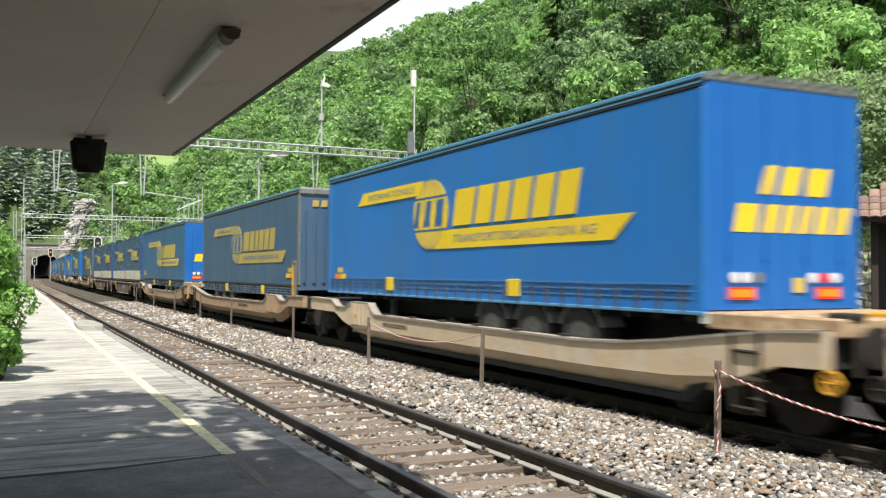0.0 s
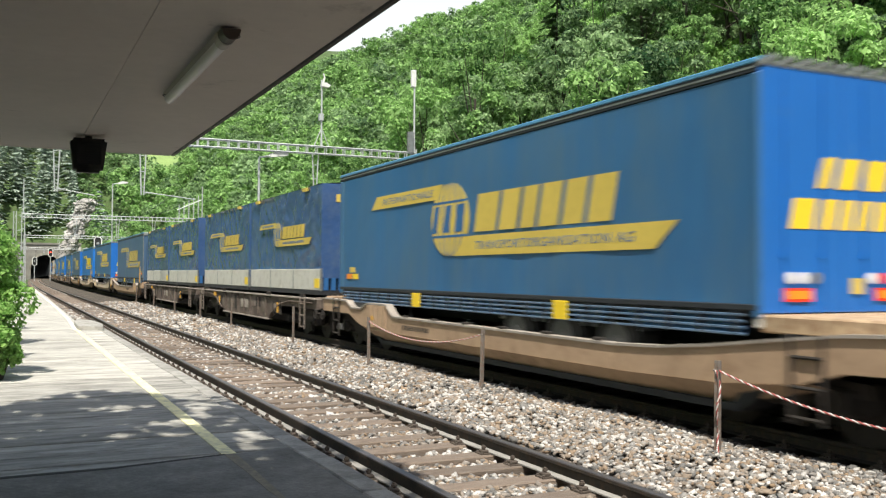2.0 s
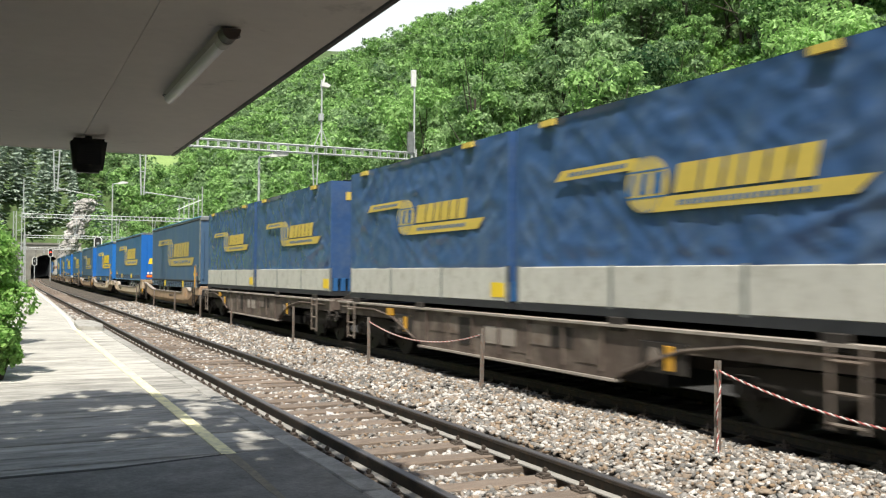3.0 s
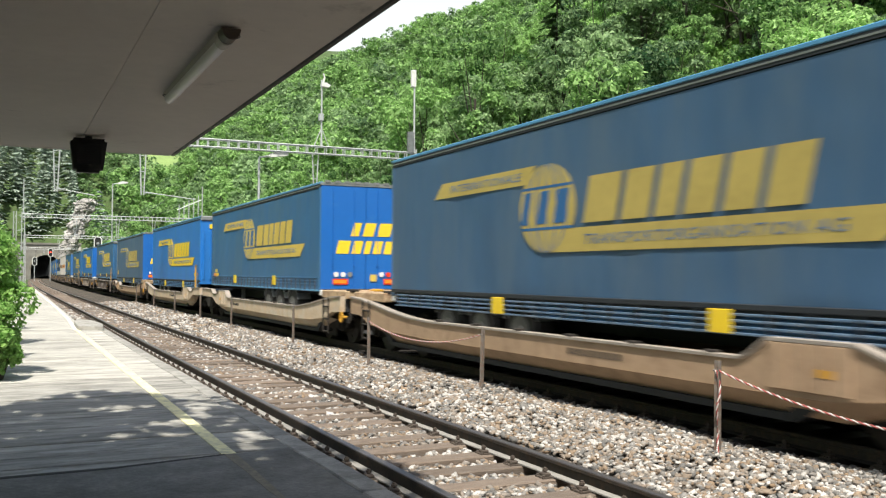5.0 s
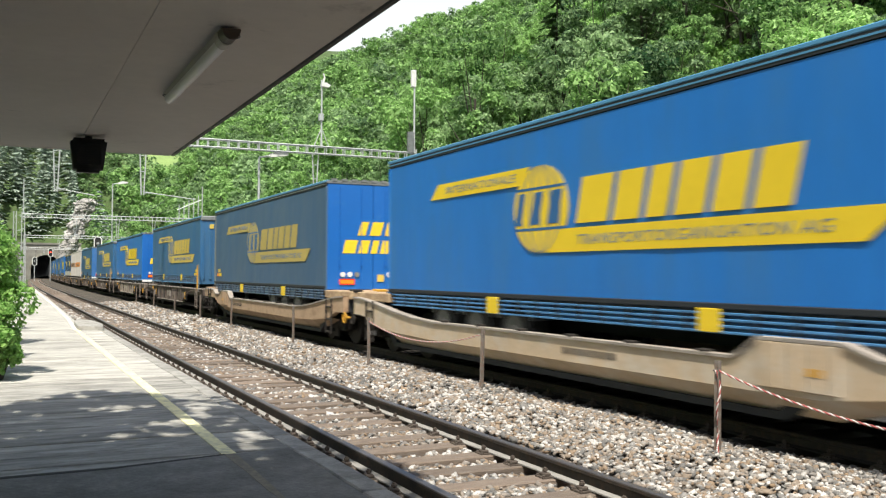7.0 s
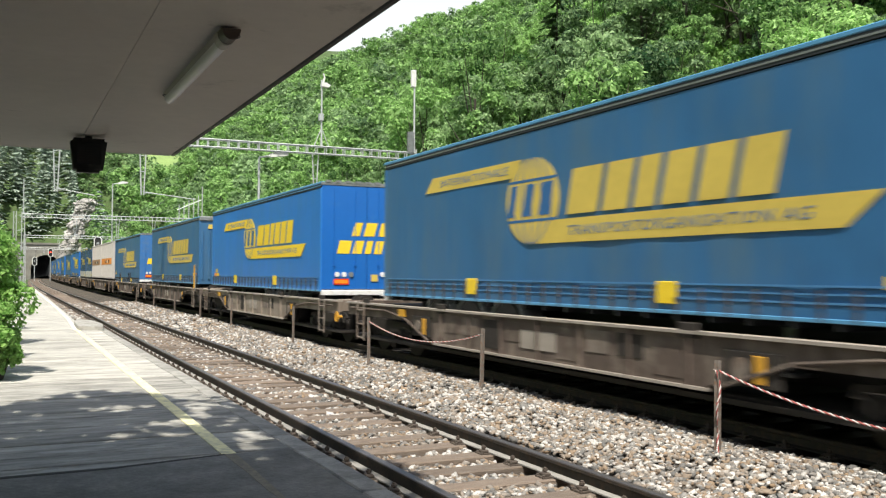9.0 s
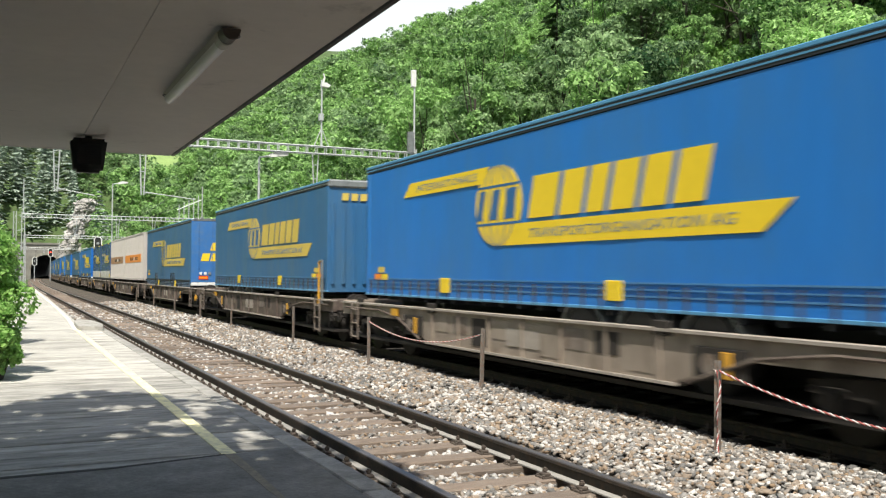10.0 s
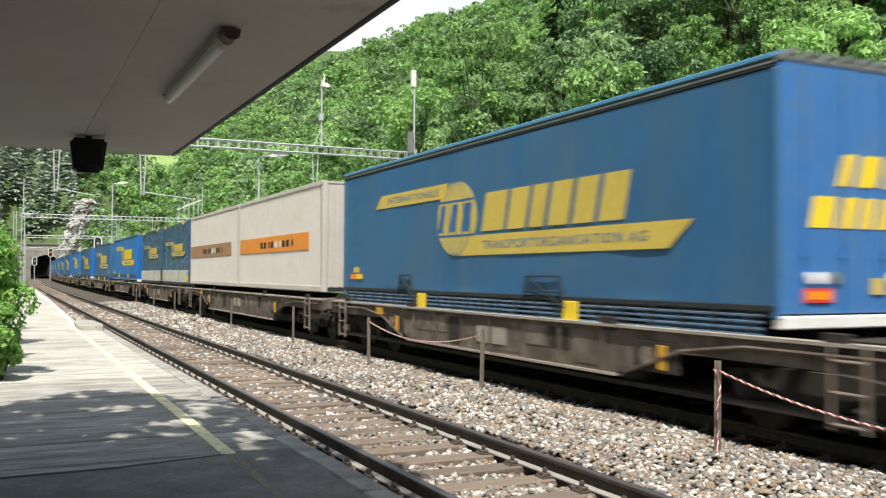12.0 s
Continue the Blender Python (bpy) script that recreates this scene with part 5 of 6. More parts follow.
            tube(bm, (s * 0.875, y + e * 0.14, 1.0), (s * 0.875, y + e * 0.2, 1.0), 0.21, n=16)
            part("buffer", bm, M["bogie"], top, "round buffer")
            bm = bmesh.new()
            ya = y - e * 1.0
            for dy in (-0.2, 0.2):
                tube(bm, (s * 1.44, ya + dy, 0.25), (s * 1.44, ya + dy, z_end + 0.02), 0.02, n=6)
            for z in (0.3, 0.6, 0.9):
                tube(bm, (s * 1.44, ya - 0.2, z), (s * 1.44, ya + 0.2, z), 0.02, n=6)
            part("step_ladder", bm, M["pale_rust"] if kind in ("flat", "brown") else M["bogie"], top, "steel footsteps")
            bm = bmesh.new()
            yb = y + e * 0.10
            for q in range(16):
                a0, a1 = q * math.pi / 8, (q + 1) * math.pi / 8
                tube(bm, (s * 1.42, yb + 0.11 * math.cos(a0), 0.68 + 0.11 * math.sin(a0)), (s * 1.42, yb + 0.11 * math.cos(a1), 0.68 + 0.11 * math.sin(a1)), 0.02, n=6)
            for q in range(3):
                a0 = q * math.pi / 3
                tube(bm, (s * 1.42, yb - 0.11 * math.cos(a0), 0.68 - 0.11 * math.sin(a0)), (s * 1.42, yb + 0.11 * math.cos(a0), 0.68 + 0.11 * math.sin(a0)), 0.012, n=5)
            tube(bm, (s * 1.28, yb, 0.68), (s * 1.42, yb, 0.68), 0.03, n=8)
            part("brake_wheel", bm, M["safety_yellow"] if e * k < 0 and kind != "flat" and k > 0 else M["bogie"], top, "spoked brake handwheel")
        tube_bm = bmesh.new()
        tube(tube_bm, (0, y, 0.95), (0, y + e * 0.28, 0.92), 0.06, n=8)
        part("coupling", tube_bm, M["bogie"], top)
    if kind in ("beige", "cream", "brown"):
        # kingpin stand and its yellow and grey hand rails at the front end
        yk = yy(h - 2.6)
        part("kingpin_stand", one(box, -0.5, 0.5, yk - 0.35, yk + 0.35, z_end, Z_BOT - 0.06, bevel=0.02), M["bogie"], top, "trailer stand")
        s = k
        ya = yy(h - 0.75)
        bm = bmesh.new()
        tube(bm, (s * 1.40, ya - k * 0.26, z_end - 0.1), (s * 1.40, ya - k * 0.26, 1.98), 0.028, n=8)
        tube(bm, (s * 1.40, ya - k * 0.26, 1.98), (s * 1.40, ya - k * 0.13, 2.02), 0.028, n=8)
        part("hand_rail", bm, M["safety_yellow"], top, "yellow hand rail")
        bm = bmesh.new()
        tube(bm, (s * 1.40, ya, z_end - 0.1), (s * 1.40, ya, 2.02), 0.024, n=8)
        tube(bm, (s * 1.40, ya, 2.02), (s * 1.40, ya - k * 0.13, 2.03), 0.024, n=8)
        part("hand_rail", bm, M["rim_grey"], top, "grey hand rail")
    for e in (-1, 1):
        if shared[0 if e < 0 else 1]:
            if e > 0:
                add_bogie(top, h + 0.25, rolling)
        else:
            add_bogie(top, e * (h - 1.75), rolling)
    return top, mid


# the train at the clip's start: where each wagon and load lies along the line
TRAIN = []


def put(thing, y_ref, flip=False):
    """Remember a vehicle: its reference lies at y_ref when the clip starts; flip turns it end for end."""
    TRAIN.append((thing, y_ref, flip))


def compose_train():
    bright = "blue curtain-sided semi-trailer with bright yellow emblem and blue doors"
    dull = "weathered steel-blue curtain-sided semi-trailer with dusty yellow emblem"
    protos = {}

    def trailer(kind, y_near, doors_near, skirt):
        key = (kind, doors_near, skirt)
        if key in protos:
            ob = copy_thing(protos[key], Matrix())
        else:
            ob = protos[key] = build_trailer(kind, bright if kind == "fresh" else dull if kind != "dusty" else "dusty slate-blue curtain-sided semi-trailer with faded yellow emblem", 1.0 + len(protos), -1 if doors_near else 1, skirt)
        put(ob, y_near + TL / 2, not doors_near)

    # loads: kind, near end, doors towards the platform's viewer, strapped skirt
    loads = [("fresh", 8.20, True, True), ("dusty", 24.30, False, False), ("faded", 42.22, True, False), ("dusty", 90.75, False, False), ("faded", 109.2, True, True), ("fresh", 125.15, False, False),
             ("dusty", 142.9, True, False), ("faded", 159.35, False, True), ("fresh", 177.3, True, True), ("faded", 193.6, False, True), ("dull", 212.4, True, False)]
    far_y = 264.0
    i = 0
    while far_y < 470:
        loads.append((("fresh", "faded", "faded")[i % 3], far_y, i % 2 == 0, i % 3 == 0))
        far_y += 16.2 if i % 2 == 0 else 18.2
        i += 1
    for load in loads:
        trailer(*load)
    sw = build_swap_body("swap body with loose dark blue tarpaulin over white dropsides", 1.0)
    sw2 = build_swap_body("swap body with wrinkled dark blue tarpaulin over white dropsides", 2.7)
    for n, y in enumerate((57.3, 65.0, 73.9, 81.65, 246.6, 254.5)):
        src = (sw, sw2)[n % 2]
        put(src if n < 2 else copy_thing(src, Matrix()), y + 7.45 / 2)
    put(build_container("pale grey corrugated container with orange stripe", M["orange"]), 227.7 + 4.55)
    put(build_container("pale grey corrugated container with dull brown stripe", M["orange_dull"]), 237.0 + 4.55)
    # wagons: from, to, kind, kingpin end, ends that share a bogie with the next
    rows = [(-11.0, 6.0, "cream", -1, (False, False)), (6.0, 23.05, "cream", 1, (False, True)), (23.05, 40.05, "beige", -1, (True, False)), (40.05, 56.9, "beige", 1, (False, False)),
            (56.9, 73.2, "flat", 1, (False, False)), (73.2, 89.7, "flat", 1, (False, False)), (89.7, 106.75, "beige", -1, (False, False)), (106.75, 124.05, "cream", 1, (False, True)),
            (124.05, 140.75, "cream", -1, (True, False)), (140.75, 157.85, "beige", 1, (False, False)), (157.85, 175.25, "brown", -1, (False, False)), (175.25, 192.5, "worn", 1, (False, False)),
            (192.5, 210.0, "brown", -1, (False, False)), (210.0, 226.9, "brown", 1, (False, False)), (226.9, 246.3, "flat", 1, (False, False)), (246.3, 262.6, "flat", 1, (False, False))]
    for y0, y1, kind, k, sh in rows:
        w, mid = build_wagon(y0, y1, kind, k, sh)
        put(w, mid)
    far_w, _ = build_wagon(0, 17.2, "brown", 1, (False, False), rolling=False)
    y = 262.6
    first = True
    while y < 472:
        put(far_w if first else copy_thing(far_w, Matrix()), y + 8.6)
        first = False
        y += 17.2


def run(t):
    """How far the train has come, in metres: it slows very slightly."""
    return 17.5 * t - 0.0325 * t * t


def motions():
    """Every vehicle runs along the line; every near wheelset rolls."""
    for thing, y_ref, flip in TRAIN:
        length = {"semi_trailer": TL, "swap_body": 7.45, "container": 9.1}.get(thing.name.split(".")[0], 0.0)
        rows = []
        for i in range(25):
            t = i * 0.5
            y = y_ref - run(t)
            x = FAR_TRACK + bend(y)
            yaw = -math.degrees(math.atan2(bend(y + 6) - bend(y - 6), 12.0))
            m = pose(x, y, 0, 0, 0, yaw + (180 if flip else 0)) @ pose(0, -length / 2, 0)
            rows.append((t, m))
        walk(thing, rows)
    for w in WHEELSETS:
        base = w.matrix_basis.translation.copy()
        walk(w, [(i / FPS, pose(*base, math.degrees(run(i / FPS) / WHEEL_R))) for i in range(12 * FPS + 1)])


compose_train()

# ---- posts and rope between the tracks ----
POSTS = [(6.53, 7.2), (6.85, 12.9), (6.5, 17.0), (6.8, 23.3), (6.8, 30.6), (6.9, 36.5), (6.9, 42.5), (6.9, 49.0), (6.9, 56.0)]


def build_posts():
    me = None
    for i, (x, y) in enumerate(POSTS):
        if me is None:
            bm = bmesh.new()
            prism(bm, [(-0.03, -0.03), (0.03, -0.03), (0.03, -0.022), (0.004, -0.018), (0.004, 0.03), (-0.004, 0.03), (-0.004, -0.018), (-0.03, -0.022)], "z", -0.5, 0.84)
            tube(bm, (0, -0.03, 0.74), (0, 0.045, 0.74), 0.012, n=6)
            ob = part("fence_stake", bm, M["post"])
            me = ob.data
            ob.matrix_basis = pose(x, y, 0, 0.8, -0.6, 20)
        else:
            ob = share("fence_stake", me, None, pose(x, y, 0, random.uniform(-1.5, 1.5), random.uniform(-1.5, 1.5), 20 + random.uniform(-15, 15)))
        tagged(ob, "rusty steel stake standing in the ballast", "stake", "stakes between the tracks")


build_posts()


def build_rope(name, pts, label):
    """A red and white twisted rope along a list of stations."""
    top = holder(name, (0, 0, 0))
    tagged(top, label, "rope")
    for k, mname in enumerate(("rope_red", "rope_white")):
        bm = bmesh.new()
        prev = None
        dist = 0.0
        fine = []
        for a, b in zip(pts, pts[1:]):
            n = max(2, int((b - a).length / 0.02))
            for i in range(n):
                fine.append(a.lerp(b, i / n))
        for i, p in enumerate(fine[:-1]):
            d = (fine[i + 1] - p)
            dist += d.length
            q = d.to_track_quat("Z", "Y")
            a = dist * 2 * math.pi / 0.12 + k * math.pi
            c = p + q @ Vector((math.cos(a) * 0.006, math.sin(a) * 0.006, 0))
            if prev is not None:
                tube(bm, prev, c, 0.0075, n=5)
            prev = c
        part("strand", bm, M[mname], top, "red strand" if k == 0 else "white strand", smooth=True)


def sag(a, b, s, n=24):
    a, b = Vector(a), Vector(b)
    return [a.lerp(b, i / n) - Vector((0, 0, 4 * s * (i / n) * (1 - i / n))) for i in range(n + 1)]


build_rope("rope", sag((6.52, 7.16, 0.74), (6.6, 2.2, 0.76), 0.32), "red and white rope slung from stake to stake")
build_rope("rope", [Vector((6.5 + 0.03 * math.sin(i * 1.1), 7.15 + 0.03 * math.cos(i * 0.9), 0.74 - i * 0.08)) for i in range(12)] + [Vector((6.55, 7.05, -0.13)), Vector((6.62, 6.98, -0.12))], "loose end of red and white rope hanging on a stake")
build_rope("rope", sag((6.5, 16.96, 0.76), (6.85, 12.92, 0.74), 0.24), "pale rope slung between two stakes")

# ---- catenary gantries, masts, signals ----
def lattice(bm, p, q, up, w, n, r):
    """A flat ladder truss from p to q; up: offset from lower to upper chord."""
    p, q, up = Vector(p), Vector(q), Vector(up)
    for o in (Vector((0, -w / 2, 0)), Vector((0, w / 2, 0))):
        tube(bm, p + o, q + o, r, n=6)
        tube(bm, p + o + up, q + o + up, r * 1.1, n=6)
        for i in range(n + 1):
            a = p.lerp(q, i / n) + o
            tube(bm, a, a + up, r * 0.8, n=5)
    for i in range(n + 1):
        a = p.lerp(q, i / n)
        tube(bm, a + Vector((0, -w / 2, 0)), a + Vector((0, w / 2, 0)), r * 0.6, n=4)


def v_post(bm, x, y, z_top, z_bot, spread=0.32):
    for s in (-1, 1):
        tube(bm, (x + s * spread / 2, y, z_top), (x + s * 0.06, y, z_bot), 0.035, n=6)
    for t in (0.25, 0.55, 0.85):
        z = z_top + (z_bot - z_top) * t
        w = spread / 2 * (1 - t) + 0.06 * t
        tube(bm, (x - w, y, z), (x + w, y, z), 0.02, n=5)


def build_gantry(y, x0, x1, z0, z1, posts, mast_x, label, bays, extra=0):
    top = holder("catenary_gantry", (0, 0, 0))
    tagged(top, label, "gantry", "catenary gantries")
    bm = bmesh.new()
    lattice(bm, (x0, y, z0), (x1, y, z0), (0, 0, z1 - z0), 0.30, bays, 0.035)
    part("cross_beam", bm, M["galv"], top, "galvanised ladder beam")
    for px, zb, arm in posts:
        bm = bmesh.new()
        v_post(bm, px, y, z0, zb)
        p = part("drop_post", bm, M["galv"], top, "tapered drop post")
        if arm:
            bm = bmesh.new()
            tube(bm, (px, y, zb + 0.15), (px + arm, y, zb - 0.12), 0.022, n=6)
            for i in range(4):
                tube(bm, (px + 0.15 + i * 0.06, y, zb + 0.11), (px + 0.17 + i * 0.06, y, zb + 0.10), 0.06, n=8)
            part("contact_arm", bm, M["galv"], p, "wire support arm with insulator")
    for mx, zt in mast_x:
        bm = bmesh.new()
        for a in (-0.16, 0.16):
            for b in (-0.14, 0.14):
                tube(bm, (mx + a, y + b, -0.4), (mx + a * 0.75, y + b * 0.75, z1 + 0.2), 0.045, n=5)
        k = 12
        for i in range(k):
            za, zb = (z1) * i / k, (z1) * (i + 1) / k
            s = 1 if i % 2 else -1
            tube(bm, (mx - 0.15 * s, y - 0.13, za), (mx + 0.15 * s, y - 0.13, zb), 0.014, n=4)
            tube(bm, (mx - 0.15, y - 0.13 * s, za), (mx - 0.15, y + 0.13 * s, zb), 0.014, n=4)
        if zt > z1:
            tube(bm, (mx, y, z1), (mx, y, zt), 0.06, 0.05, n=8)
        part("mast", bm, M["galv"], top, "galvanised lattice mast")
    return top


g1 = build_gantry(46.0, -1.2, 20.2, 7.98, 8.36, [(2.05, 5.45, 1.7), (5.9, 5.45, 2.5), (14.55, 5.6, 2.2)], [(20.15, 9.6), (-1.1, 8.4)], "near galvanised ladder gantry with drop posts over the tracks", 42)
bm = bmesh.new()
tube(bm, (14.87, 46, 8.3), (14.87, 46, 11.9), 0.05, n=8)
for s in (-1, 1):
    tube(bm, (14.87 + s * 0.42, 46, 8.34), (14.87, 46, 9.35), 0.025, n=6)
    tube(bm, (14.87, 46 + s * 0.15, 8.34), (14.87, 46, 9.35), 0.025, n=6)
box(bm, 14.72, 14.95, 45.9, 46.1, 9.75, 10.1)
part("light_pole", bm, M["galv"], g1, "thin pole on a tripod foot")
bm = bmesh.new()
prism(bm, [(14.82, 11.55), (15.2, 11.5), (15.32, 11.62), (15.12, 11.75), (14.85, 11.75)], "y", 45.85, 46.15)
tube(bm, (14.95, 46, 11.75), (15.02, 46, 12.05), 0.05, n=8)
tube(bm, (15.02, 46, 12.05), (14.95, 46, 12.25), 0.04, n=8)
part("floodlight", bm, M["white_paint"], g1, "white floodlight head")
bm = bmesh.new()
tube(bm, (20.2, 46, 8.3), (20.2, 46, 12.8), 0.055, n=8)
part("antenna_pole", bm, M["galv"], g1, "thin antenna pole")
bm = one(box, 20.0, 20.28, 45.9, 46.1, 12.0, 12.95, bevel=0.03)
part("antenna", bm, M["white_paint"], g1, "white panel antenna")
bm = one(box, 19.75, 20.1, 45.8, 46.0, 8.35, 9.5, bevel=0.02)
part("switch_box", bm, M["rim_grey"], g1, "grey equipment box")

g2 = build_gantry(100.0, 1.4, 19.2, 7.15, 7.5, [(6.3, 5.4, 2.4), (10.4, 5.2, 0.0), (14.0, 5.4, 0.0)], [(1.5, 11.0), (0.75, 7.4), (19.0, 11.0)], "further galvanised ladder gantry across the line", 40)
bm = bmesh.new()
for i in range(5):
    x = 16.6 + i * 0.5
    tube(bm, (x, 100, 7.5), (x, 100, 9.0 + 0.25 * i), 0.05, n=6)
    for k in range(4):
        tube(bm, (x, 100, 8.0 + k * 0.22), (x, 100, 8.08 + k * 0.22), 0.11, n=8)
tube(bm, (16.4, 100, 8.4), (19.0, 100, 9.6), 0.05, n=6)
part("switchgear", bm, M["galv"], g2, "row of insulators and switches")
build_gantry(150.0, 2.4, 20.5, 6.85, 7.2, [(7.2, 5.4, 0.0), (13.0, 5.4, 0.0)], [(2.5, 8.5), (20.3, 7.2)], "distant galvanised gantry before the tunnel", 34)
build_gantry(215.0, 2.7, 16.2, 6.6, 6.95, [(7.4, 5.4, 0.0)], [(2.8, 7.5), (16.0, 7.2)], "small gantry close to the tunnel", 24)


def build_lamp_post(x, y, h, label):
    top = holder("street_lamp", (x, y, -0.42))
    tagged(top, label, "street lamp")
    bm = bmesh.new()
    tube(bm, (0, 0, 0), (0, 0, h), 0.09, 0.06, n=8)
    tube(bm, (0, 0, h), (0.7, 0, h + 0.12), 0.045, n=8)
    part("pole", bm, M["galv"], top)
    bm = bmesh.new()
    prism(bm, [(0.55, h + 0.02), (1.5, h + 0.16), (1.5, h + 0.28), (0.9, h + 0.34), (0.55, h + 0.2)], "y", -0.16, 0.16)
    part("lamp_head", bm, M["white_paint"], top, "white lamp head")


build_lamp_post(9.9, 100.5, 11.3, "tall grey lamp post beside the line")
build_lamp_post(11.7, 46.5, 8.1, "slim grey pole behind the train")


def build_signal(x, y, z, lit, label):
    top = holder("rail_signal", (x, y, -0.42))
    tagged(top, label, "signal")
    bm = bmesh.new()
    tube(bm, (0, 0, 0), (0, 0, z), 0.08, n=8)
    part("pole", bm, M["galv"], top)
    bm = bmesh.new()
    pts = [(0.48 * math.cos(a), z + 0.75 + (0.45 if math.sin(a) > 0 else -0.45) + 0.48 * math.sin(a)) for a in np.linspace(0, 2 * math.pi, 25)[:-1]]
    prism(bm, pts, "y", -0.06, 0.0)
    part("rim_plate", bm, M["white_paint"], top, "white rimmed plate")
    bm = bmesh.new()
    pts = [(0.36 * math.cos(a), z + 0.75 + (0.45 if math.sin(a) > 0 else -0.45) + 0.36 * math.sin(a)) for a in np.linspace(0, 2 * math.pi, 25)[:-1]]
    prism(bm, pts, "y", -0.09, -0.062)
    part("plate", bm, M["signal_black"], top, "black signal plate")
    bm = bmesh.new()
    tube(bm, (0, -0.16, z + 0.8), (0, -0.09, z + 0.8), 0.17, n=12)
    part("lens", bm, M["red_light"] if lit else M["glass_grey"], top, "lit red lens" if lit else "dark lens")


build_signal(10.2, 120.0, 4.9, False, "black rail signal with white rim beside the train")
build_signal(8.3, 205.0, 5.4, True, "red rail signal before the tunnel")
build_signal(5.4, 208.0, 3.6, False, "small round rail signal before the tunnel")


def build_wires():
    for cx, label in ((NEAR_TRACK, "overhead contact wire above the near track"), (FAR_TRACK, "overhead contact wire above the train")):
        top = holder("contact_wire")
        tagged(top, label, "overhead wire", kind="structure")
        bm = bmesh.new()
        ys = [46, 100, 150, 215, 276]
        for a, b in zip(ys, ys[1:]):
            n = 10
            for i in range(n):
                pa, pb = [Vector((cx + bend(y), y, z)) for y, z in ((a + (b - a) * i / n, 5.35), (a + (b - a) * (i + 1) / n, 5.35))]
                tube(bm, pa, pb, 0.012, n=4)
                za, zb = [6.5 - 0.8 * 4 * (k / n) * (1 - k / n) for k in (i, i + 1)]
                qa, qb = Vector((pa.x, pa.y, za)), Vector((pb.x, pb.y, zb))
                tube(bm, qa, qb, 0.012, n=4)
                if i:
                    tube(bm, pa, qa, 0.006, n=3)
        part("wire", bm, M["chassis"], top)


build_wires()

# ---- tunnel portal ----
def build_portal():
    cx = 6.2 + bend(PORTAL)
    top = holder("tunnel_portal")
    tagged(top, "grey masonry tunnel portal with a dark round-arched mouth", "tunnel", kind="structure")
    r, spring = 3.9, 2.6
    inner = [(-r, -0.5)] + [(r * math.cos(a), spring + r * math.sin(a)) for a in np.linspace(math.pi, 0, 15)] + [(r, -0.5)]
    outer = [(-9.0, -0.5), (-9.0, 9.5)] + [(x, 9.5) for x in np.linspace(-8, 8, 13)] + [(9.0, 9.5), (9.0, -0.5)]
    bm = bmesh.new()
    n = len(inner)
    rows = []
    for y in (PORTAL - 0.5, PORTAL + 1.0):
        rows.append(([bm.verts.new((cx + x, y, z)) for x, z in inner], [bm.verts.new((cx + x, y, z)) for x, z in outer]))
    for a, b in rows:
        for i in range(n - 1):
            bm.faces.new((a[i], a[i + 1], b[i + 1], b[i]))
    for i in range(n - 1):
        bm.faces.new((rows[0][0][i], rows[0][0][i + 1], rows[1][0][i + 1], rows[1][0][i]))
        bm.faces.new((rows[0][1][i], rows[0][1][i + 1], rows[1][1][i + 1], rows[1][1][i]))
    bmesh.ops.recalc_face_normals(bm, faces=bm.faces)
    part("portal_wall", bm, M["tunnel_stone"], top)
    for i in range(21):
        a0, a1 = math.pi * i / 21 + 0.012, math.pi * (i + 1) / 21 - 0.012
        bm = bmesh.new()
        prism(bm, [(cx + r * math.cos(a0), spring + r * math.sin(a0)), (cx + (r + 0.6) * math.cos(a0), spring + (r + 0.6) * math.sin(a0)), (cx + (r + 0.6) * math.cos(a1), spring + (r + 0.6) * math.sin(a1)), (cx + r * math.cos(a1), spring + r * math.sin(a1))], "y", PORTAL - 0.6, PORTAL - 0.4)
        part("arch_stone", bm, M["stone"], top)
    bm = bmesh.new()
    box(bm, cx - 9.2, cx + 9.2, PORTAL - 0.7, PORTAL + 1.1, 9.4, 9.9)
    part("coping", bm, M["tunnel_stone"], top)
    bm = bmesh.new()
    ys = [PORTAL + 0.9] + list(range(int(PORTAL) + 10, 540, 20))
    rws = [[bm.verts.new((6.2 + bend(y) + x * 1.05, y, z * 1.05 if z > 0 else z)) for x, z in inner] for y in ys]
    for a, b in zip(rws, rws[1:]):
        for i in range(n - 1):
            bm.faces.new((a[i], b[i], b[i + 1], a[i + 1]))
    bm.faces.new(rws[-1])
    part("lining", bm, M["soot"], top, "sooty dark tunnel lining")
    for s in (-1, 1):
        bm = bmesh.new()
        x = cx + s * 8.6
        prism(bm, [(PORTAL - 0.4, 9.0), (PORTAL - 14, 2.5), (PORTAL - 14, -0.5), (PORTAL - 0.4, -0.5)], "x", x - 0.4, x + 0.4)
        part("wing_wall", bm, M["tunnel_stone"], top, "sloping wing wall")


build_portal()


